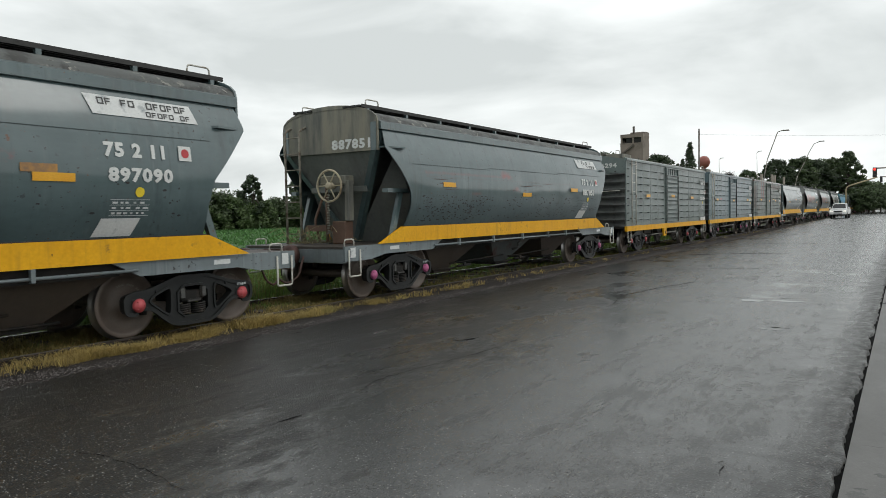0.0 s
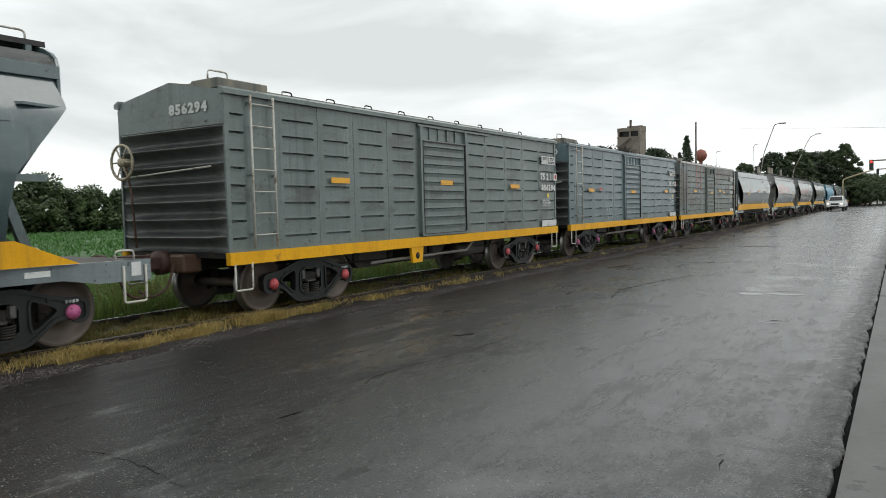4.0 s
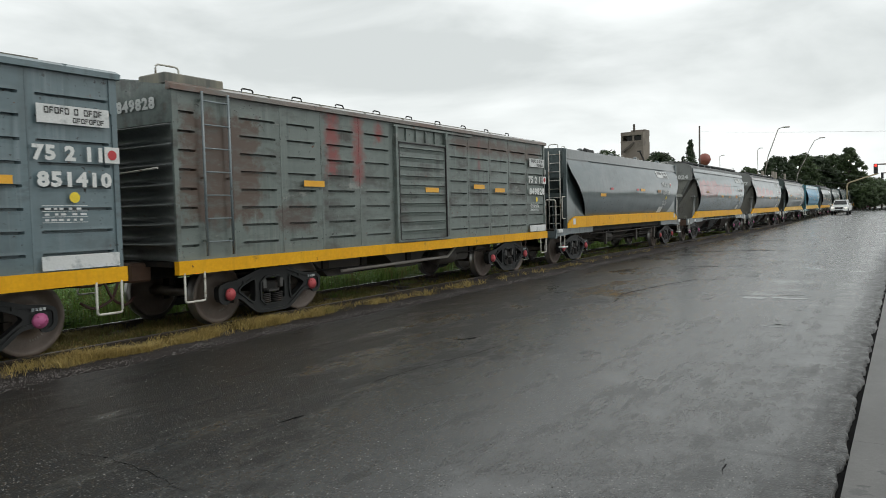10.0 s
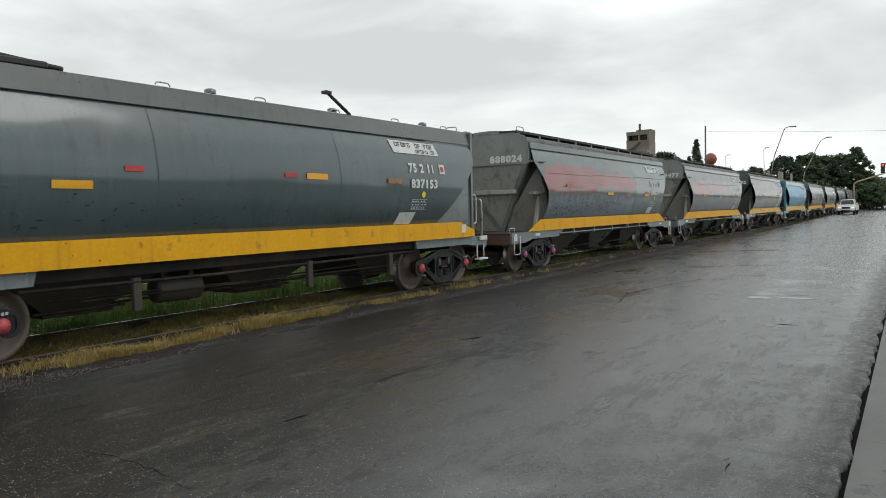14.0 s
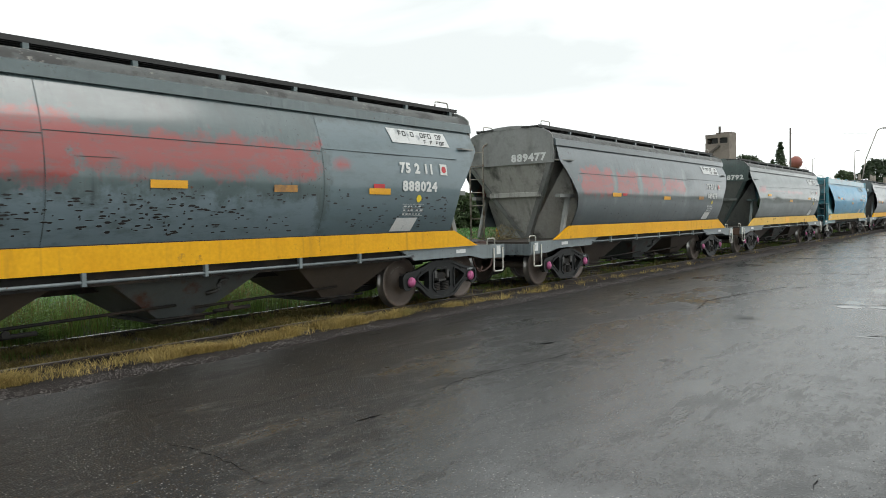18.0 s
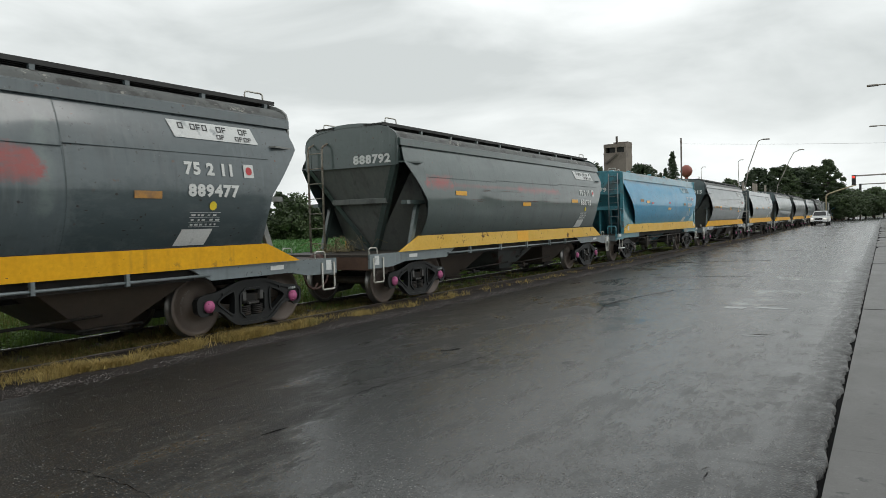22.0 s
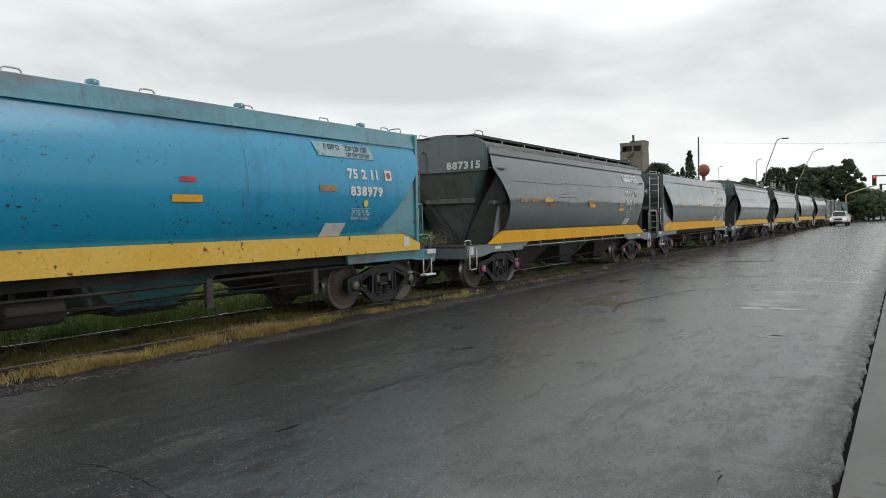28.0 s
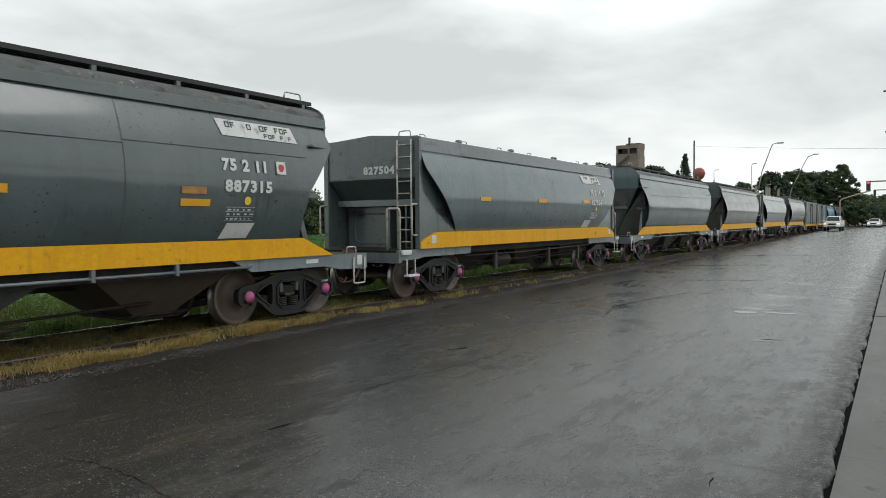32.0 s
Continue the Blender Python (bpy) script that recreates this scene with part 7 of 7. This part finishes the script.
for k in range(66):
    x = 8 + 1.75 * k + rnd.uniform(-0.8, 0.8)
    y = 90 - 0.27 * x + rnd.uniform(-2, 2)
    s = rnd.uniform(0.75, 1.12) * (1.0 + 0.12 * math.sin(k * 0.7))
    if k < 3:
        put(hedge[k], x, y, s, rnd.random() * 6)
    else:
        again(hedge[k % 3], x, y, s, rnd.random() * 360)
conifer = tree("dark conifer above the hedge with level branches", 8.6, 2.4, 60, M_LEAF_D, 120, 0.26, 22, 0.3, 9, 0.6)
put(conifer, 52.5, 77, 1.0, 0.3)
again(conifer, 66, 72, 0.85, 90)
again(conifer, 74, 72, 0.8, 200)

# dark group by the crossing
broad = [tree("dense dark green tree beside the crossing", 10.5, 4.2, 70 + k, (M_LEAF, M_LEAF_D)[k], 120, 0.25, 96, 0.12, 10, 0.9, twig=0.6) for k in range(2)]
for k, (x, y, s) in enumerate([(150, 25.5, 0.88), (152, 21.0, 1.06), (158, 17.6, 1.12), (165, 15.5, 1.10), (172, 12.6, 1.16), (160, 30.5, 0.7), (180, 17, 1.0)]):
    if k < 2:
        put(broad[k], x, y, s, k)
    else:
        again(broad[k % 2], x, y, s, k * 70)
tall = tree("tall open crowned tree beside the crossing", 13.2, 3.3, 80, M_LEAF, 120, 0.26, 60, 0.28, 12, 0.75, twig=0.7)
put(tall, 168, 9.8, 1.0, 1.0)
low = tree("low leafy roadside tree with a thin trunk", 5.0, 2.6, 90, M_LEAF, 300, 0.22, 22, 0.22, 6, 0.9)
put(low, 150, 6.6, 1.0)
for k, (x, y, s) in enumerate([(155, 5.0, 0.9), (163, 6.0, 1.1), (172, 4.2, 1.05), (185, 3.4, 1.2), (196, 6.0, 1.4), (190, 0.0, 1.2), (205, 2.0, 1.5), (215, -4, 1.7), (178, 7.4, 1.2)]):
    again(low, x, y, s, k * 55, 0.2)
again(broad[0], 235, 11.0, 1.0, 30)
again(broad[1], 260, 3.0, 0.9, 130)
again(broad[0], 275, -6.0, 0.9, 230)
again(broad[1], 120, 34.5, 1.05, 10)
again(broad[0], 128, 38, 1.0, 99)
for k, (y, s) in enumerate([(75, 0.85), (72.5, 0.75), (70, 0.9)]):
    again(broad[k % 2], 192, y, s * 1.9, 40 * k)

# cypresses
cy_l = []
rnd = random.Random(3)
for k in range(30):
    z = 1.5 + 20.5 * k / 30
    r = 1.7 * math.sin(math.pi * (0.18 + 0.78 * k / 30)) * 1.2
    cy_l.append((rnd.uniform(-0.25, 0.25), rnd.uniform(-0.25, 0.25), z, max(0.4, r)))
cyp = thing("tree", "tall dark pointed cypress", "cypress")
o = new("crown", crown_mesh("cypress_crown", cy_l, 130, 0.35, 5, M_LEAF_D))
o.parent = cyp
bm = bmesh.new()
tube(bm, [(0, 0, 0), (0, 0, 12)], 0.25, 8)
part("trunk", bm, M_BARK, cyp)
put(cyp, 230, 56.3, 1.03)
again(cyp, 230, 58.4, 0.80, 50)
again(cyp, 232, 60.4, 0.74, 90)

# ---- far buildings and poles ----
M_OLD_WALL = mat("weathered_brown_concrete", (0.20, 0.165, 0.14), (0.26, 0.22, 0.19), rough=0.85, scale=0.3, stain=(0.12, 0.10, 0.09), stain_scale=0.25, bump=0.4, bscale=3)
M_DARK = mat("opening_shade", (0.02, 0.02, 0.02), rough=0.9)
M_TANK = mat("red_oxide_tank_paint", (0.26, 0.075, 0.055), (0.30, 0.10, 0.075), rough=0.55, scale=0.6)
M_POLE = mat("galvanised_pole_steel", (0.30, 0.27, 0.235), (0.36, 0.33, 0.30), rough=0.5, metal=0.4, scale=2)
M_POLE_D = mat("dark_pole_steel", (0.10, 0.085, 0.075), rough=0.6, metal=0.3, scale=2)
M_WOODPOLE = mat("weathered_wooden_post", (0.20, 0.18, 0.15), (0.27, 0.24, 0.2), rough=0.9, scale=4, stretch=(3, 3, 0.3))
M_WIRE = mat("black_cable", (0.05, 0.05, 0.05), rough=0.6)

tower = thing("elevator_tower", "old brown concrete grain elevator tower with open top floor", "tower")
bm = bmesh.new()
box(bm, 0, 6.0, -3.2, 3.2, 0, 20.3)
box(bm, 0, 6.0, -3.2, 3.2, 22.0, 23.0)
for y in (-3.15, -0.6, 2.7):
    box(bm, 0.05, 5.9, y, y + 0.45, 20.3, 22.0)
box(bm, -0.06, 0.0, -3.3, 3.3, 20.2, 20.5)
part("shaft", bm, M_OLD_WALL, tower)
# near-black block stands in for the shade inside the open floor
bm = bmesh.new()
box(bm, 0.4, 5.6, -2.9, 1.6, 20.32, 21.98)
part("dark_room", bm, M_DARK, tower)
bm = bmesh.new()
bars(bm, [(3.6, 17.5), (0.2, 20.0)], 0.5, 0, 0.3)
for v in bm.verts:
    v.co = Vector((-0.3 - v.co.y, v.co.x - 1.0, v.co.z))
part("conveyor", bm, M_POLE_D, tower)
bm = bmesh.new()
box(bm, 2, 2.5, -0.2, 0.3, 23.0, 25.3)
part("mast", bm, M_POLE_D, tower)
bm = bmesh.new()
box(bm, 2.0, 6, -3.2, 1.0, 23.0, 23.6)
part("parapet", bm, M_OLD_WALL, tower)
tower.location = (200, 65.0, 0)

tank = thing("water_tank", "red ball-shaped water tank on a thin stem", "water tank")
bm = bmesh.new()
lathe(bm, [(0.02, 9.75), (0.5, 9.85), (0.95, 10.25), (1.22, 11.0), (0.95, 11.75), (0.5, 12.12), (0.02, 12.22)], 20, "z")
part("ball", bm, M_TANK, tank, smooth=True)
bm = bmesh.new()
tube(bm, [(0, 0, 0), (0, 0, 9.8)], 0.35, 10)
part("stem", bm, M_TANK, tank)
tank.location = (150, 34.0, 0)

mast = thing("mast", "tall thin dark steel mast", "mast")
bm = bmesh.new()
tube(bm, [(0, 0, 0), (0, 0, 14.5)], 0.13, 8)
part("shaft", bm, M_POLE_D, mast)
mast.location = (120, 27.97, 0)


def street_lamp(pts, head, x, y, label):
    t = thing("street_lamp", label, "street lamp")
    bm = bmesh.new()
    n = len(pts)
    for i, (a, b) in enumerate(zip(pts, pts[1:])):
        tube(bm, [a, b], 0.05 - 0.018 * i / n, 8)
    part("pole", bm, M_POLE, t)
    bm = bmesh.new()
    box(bm, -0.16, 0.16, -0.6, 0.0, -0.05, 0.05, bevel=0.03)
    o = part("lamp_head", bm, M_POLE, t, "flat grey lamp head, unlit")
    o.location = head
    t.location = (x, y, 0)
    return t


street_lamp([(0, 2.1, 0), (0, 1.83, 4.3), (0, 1.5, 6.3), (0, 0.66, 8.7), (0, 0.56, 8.86), (0, 0.1, 9.0)], (0, 0.2, 8.95), 75, 9.75 - 0.1, "leaning grey street lamp with a short arm")
street_lamp([(0, 3.0, 0), (0, 2.9, 4.5), (0, 2.72, 5.4), (0, 1.97, 6.95), (0, 1.48, 8.15), (0, 1.0, 9.05), (0, 0.4, 9.3)], (0, 0.5, 9.32), 95, 8.1, "leaning grey street lamp with a curved arm")
street_lamp([(0, 0, 0), (0, 0, 8.0), (0, 0.05, 10.8), (0, -0.3, 11.1)], (0, -0.2, 11.1), 130, 20.9, "slim upright street lamp")
street_lamp([(0, 0, 0), (0, 0, 8.0), (0, 0.05, 10.7), (0, -0.3, 10.95)], (0, -0.2, 10.95), 140, 29.0, "slim upright street lamp")

for lx, tip in ((49.9, 0.84), (73.4, 1.07)):
    street_lamp([(0, -2.3, 0), (0, -2.3, 6.4), (0, -1.9, 8.3), (0, -1.2, 9.0), (0, -0.5, 9.2), (0, 0.05, 9.2)], (0, 0.55, 9.2), lx, tip - 0.55, "tall grey street lamp with an arm over the road")

M_SIG = mat("black_signal_housing", (0.02, 0.02, 0.02), rough=0.5)
m_red = bpy.data.materials.new("red_signal_light")
m_red.use_nodes = True
m_red.node_tree.nodes["Principled BSDF"].inputs["Base Color"].default_value = (0.6, 0.02, 0.02, 1)
m_red.node_tree.nodes["Principled BSDF"].inputs["Emission Color"].default_value = (1.0, 0.05, 0.03, 1)
m_red.node_tree.nodes["Principled BSDF"].inputs["Emission Strength"].default_value = 1.6
M_MASTARM = mat("yellowed_signal_mast_paint", (0.32, 0.27, 0.16), rough=0.5, scale=2)


def signal(x, y, z, lit, arm_to, pole_z0, label, big=1.0):
    t = thing("traffic_light", label, "traffic light")
    bm = bmesh.new()
    box(bm, -0.12, 0.12, -0.19 * big, 0.19 * big, -0.5 * big, 0.5 * big, bevel=0.03)
    part("housing", bm, M_SIG, t)
    for k in range(3):
        bm = bmesh.new()
        lathe(bm, [(0.12 * big, -0.135), (0.11 * big, -0.145), (0.01, -0.15)], 14, "x", (0, 0, (0.31 - 0.31 * k) * big))
        part("lens", bm, m_red if lit and k == 0 else M_SIG, t)
    bm = bmesh.new()
    tube(bm, [(0.05, 0, 0.42 * big), (0.05, arm_to * 0.5, 0.46 * big), (0.05, arm_to, 0.2)], 0.07, 8)
    tube(bm, [(0.05, arm_to, 0.3), (0.05, arm_to, -z)], 0.1, 8)
    part("mast_arm", bm, M_POLE, t)
    t.location = (x, y, z)


signal(85, 2.62, 5.05, True, -5.5, 0, "traffic light on a long arm, showing red")
signal(110, 2.66, 5.1, False, -7.0, 0, "traffic light on a long arm, unlit", 0.8)
arm = thing("signal_mast", "pale yellow bent signal mast at the crossing", "signal mast")
bm = bmesh.new()
tube(bm, bend([(0, 0, 0), (0, 0, 3.9), (0, -3.4, 5.0)], 0.4, 5), 0.09, 8)
part("mast_arm", bm, M_MASTARM, arm)
arm.location = (105, 6.35, 0.25)

# wooden posts beside the line, and cables
for x, y, h in ((100, 15.5, 6.0), (112, 16.0, 6.4), (118, 15.2, 6.2), (96, 13.4, 5.6)):
    post = thing("wooden_post", "weathered bare wooden post", "post")
    bm = bmesh.new()
    tube(bm, [(0, 0, -0.2), (0, 0.05, h)], 0.16, 8)
    part("shaft", bm, M_WOODPOLE, post)
    post.location = (x, y, 0)


def cable(a, b, sag, r=0.012, name="cable"):
    bm = bmesh.new()
    a, b = Vector(a), Vector(b)
    tube(bm, [a.lerp(b, t) + Vector((0, 0, -4 * sag * t * (1 - t))) for t in [k / 24 for k in range(25)]], r, 5)
    tagged(link(name, bm, M_WIRE), "thin dark overhead cable", "cable")


cable((120, 27.9, 13.6), (81, -14, 7.6), 0.25)
cable((90, 11.0, 6.3), (150, 3.0, 6.0), 0.5)
cable((100, 15.5, 5.6), (165, 2.0, 5.2), 0.6)
uti = thing("utility_pole", "pale utility pole with a crossarm above the hedge", "utility pole")
bm = bmesh.new()
tube(bm, [(0, 0, 0), (0, 0, 7.6)], 0.12, 8)
part("shaft", bm, M_WOODPOLE, uti)
bm = bmesh.new()
box(bm, -0.9, 0.9, -0.05, 0.05, 7.2, 7.32)
part("crossarm", bm, M_WOODPOLE, uti)
for xx in (-0.8, 0, 0.8):
    bm = bmesh.new()
    tube(bm, [(xx, 0, 7.3), (xx, 0, 7.55)], 0.05, 6)
    part("insulator", bm, M_POLE, uti)
uti.location = (50, 92, 0)

# ---- cars ----
M_CARW = mat("white_car_paint", (0.75, 0.76, 0.76), (0.8, 0.8, 0.8), rough=0.22, scale=1, rvar=0.05)
M_GLASS = mat("dark_car_glass", (0.012, 0.014, 0.016), rough=0.2, scale=1, rvar=0.02)
M_TYRE = mat("black_tyre_rubber", (0.015, 0.015, 0.015), rough=0.8, scale=6)
M_TRIM = mat("black_plastic_trim", (0.02, 0.02, 0.02), rough=0.6, scale=5)
M_CHROME = mat("bright_chrome", (0.6, 0.6, 0.6), rough=0.15, metal=1.0, scale=2)
m_head = bpy.data.materials.new("lit_headlamp")
m_head.use_nodes = True
m_head.node_tree.nodes["Principled BSDF"].inputs["Base Color"].default_value = (0.9, 0.9, 0.85, 1)
m_head.node_tree.nodes["Principled BSDF"].inputs["Emission Color"].default_value = (1.0, 0.93, 0.78, 1)
m_head.node_tree.nodes["Principled BSDF"].inputs["Emission Strength"].default_value = 0.7


def pickup(label, sedan=False):
    """Front towards -x."""
    t = thing("car" if sedan else "pickup_truck", label, "car" if sedan else "pickup truck")
    bm = bmesh.new()
    low = [(-2.55, 0.45), (-2.6, 0.75), (-2.45, 1.02), (-1.35, 1.12), (2.6, 1.10), (2.65, 0.6), (2.6, 0.45)]
    if sedan:
        low = [(-2.1, 0.3), (-2.15, 0.6), (-1.9, 0.82), (-1.0, 0.95), (1.7, 0.98), (2.1, 0.9), (2.12, 0.4), (2.0, 0.3)]
    prism(bm, low, -0.88, 0.88)
    bmesh.ops.bevel(bm, geom=list(bm.edges), offset=0.06, segments=2, affect="EDGES")
    part("body", bm, M_CARW, t, smooth=False)
    cab = [(-1.35, 1.08), (-0.65, 1.72), (0.85, 1.76), (1.15, 1.08)] if not sedan else [(-1.0, 0.93), (-0.3, 1.4), (0.8, 1.42), (1.6, 0.95)]
    bm = bmesh.new()
    n = [(x, -0.80, z) if z < cab[1][1] - 0.1 else (x, -0.64, z) for x, z in cab]
    f = [(x, -y, z) for x, y, z in n]
    va, vb = [bm.verts.new(p) for p in n], [bm.verts.new(p) for p in f]
    bm.faces.new(va), bm.faces.new(vb[::-1])
    for i in range(4):
        bm.faces.new((va[i], vb[i], vb[(i + 1) % 4], va[(i + 1) % 4]))
    bmesh.ops.recalc_face_normals(bm, faces=bm.faces)
    bmesh.ops.bevel(bm, geom=list(bm.edges), offset=0.05, segments=2, affect="EDGES")
    part("cab", bm, M_CARW, t)
    # glass
    (x0, z0), (x1, z1) = cab[0], cab[1]
    bm = bmesh.new()
    q = [(x0 + (x1 - x0) * k, z0 + (z1 - z0) * k) for k in (0.14, 0.88)]
    vs = [bm.verts.new(p) for p in ((q[0][0] - 0.02, -0.70, q[0][1] + 0.02), (q[0][0] - 0.02, 0.70, q[0][1] + 0.02), (q[1][0] - 0.02, 0.58, q[1][1] + 0.02), (q[1][0] - 0.02, -0.58, q[1][1] + 0.02))]
    bm.faces.new(vs)
    part("windscreen", bm, M_GLASS, t)
    for s in (-1, 1):
        bm = bmesh.new()
        za, zb = cab[0][1] + 0.06, cab[1][1] - 0.1
        vs = [bm.verts.new(p) for p in ((cab[0][0] + 0.25, s * 0.815, za), (cab[3][0] - 0.2, s * 0.815, za), (cab[2][0], s * 0.69, zb), (cab[1][0] + 0.1, s * 0.69, zb))]
        bm.faces.new(vs)
        part("side_window", bm, M_GLASS, t)
        bm = bmesh.new()
        fx = low[1][0]
        box(bm, fx - 0.02, fx + 0.25, s * 0.68 - 0.13, s * 0.68 + 0.13, low[1][1], low[1][1] + 0.14, bevel=0.03)
        part("headlamp", bm, m_head, t, "lit headlamp")
        bm = bmesh.new()
        box(bm, cab[0][0] + 0.15, cab[0][0] + 0.32, s * 1.0 - 0.1, s * 1.0 + 0.1, cab[0][1] + 0.05, cab[0][1] + 0.22, bevel=0.02)
        part("wing_mirror", bm, M_CARW, t)
        for wx in ((-1.6, 1.55) if not sedan else (-1.3, 1.3)):
            r = 0.38 if not sedan else 0.31
            bm = bmesh.new()
            lathe(bm, [(r * 0.62, s * 0.66), (r, s * 0.68), (r, s * 0.88), (r * 0.62, s * 0.90)], 22, at=(wx, 0, r))
            wh = part("wheel", bm, M_TYRE, t)
            bm = bmesh.new()
            lathe(bm, [(r * 0.62, s * 0.89), (r * 0.3, s * 0.87), (0.03, s * 0.885)], 16, at=(wx, 0, r))
            part("rim", bm, M_CHROME, wh)
    bm = bmesh.new()
    box(bm, low[1][0] - 0.05, low[1][0] + 0.1, -0.40, 0.40, low[1][1] - 0.05, low[1][1] + 0.14, bevel=0.02)
    part("grille", bm, M_TRIM, t)
    bm = bmesh.new()
    box(bm, low[1][0] - 0.09, low[1][0] + 0.2, -0.84, 0.84, low[0][1] + 0.0, low[0][1] + 0.2, bevel=0.04)
    part("bumper", bm, M_CARW, t)
    bm = bmesh.new()
    box(bm, low[1][0] - 0.10, low[1][0] - 0.05, -0.45, 0.45, low[0][1] + 0.03, low[0][1] + 0.12)
    part("lower_grille", bm, M_TRIM, t)
    if not sedan:
        bm = bmesh.new()
        box(bm, 1.2, 2.55, -0.74, 0.74, 1.09, 1.13)
        part("load_bed", bm, M_TRIM, t)
    return t


truck = pickup("white pickup truck waiting on the road with its lamps lit")
truck.matrix_world = pose(97, 6.45, rise(97) + 0.01, 0, 0, -1.5)
car = pickup("white car coming down the road", True)


# ---- what moves ----
def motions():
    ts = [r[0] for r in ROLL]
    ss = [r[1] for r in ROLL]
    for centre, wagon in TRAIN:
        walk(wagon, [(t, pose(centre - s, YC, ZR)) for t, s in ROLL])
    # wheels turn with the way that the train has gone
    steps = [k * 4 / 30 for k in range(241)]
    way = [float(np.interp(t, ts, ss)) for t in steps]
    for w in SPIN[:48]:
        x, y, z = w.location
        rows = [(t, Matrix.Translation((x, y, z)) @ Matrix.Rotation(-s / WHEEL_R, 4, "Y")) for t, s in zip(steps, way)]
        walk(w, rows)
    walk(car, [(t, pose(x, y, rise(x) + 0.01, 0, 0, rz)) for t, x, y, rz in CAR_WAY])


motions()
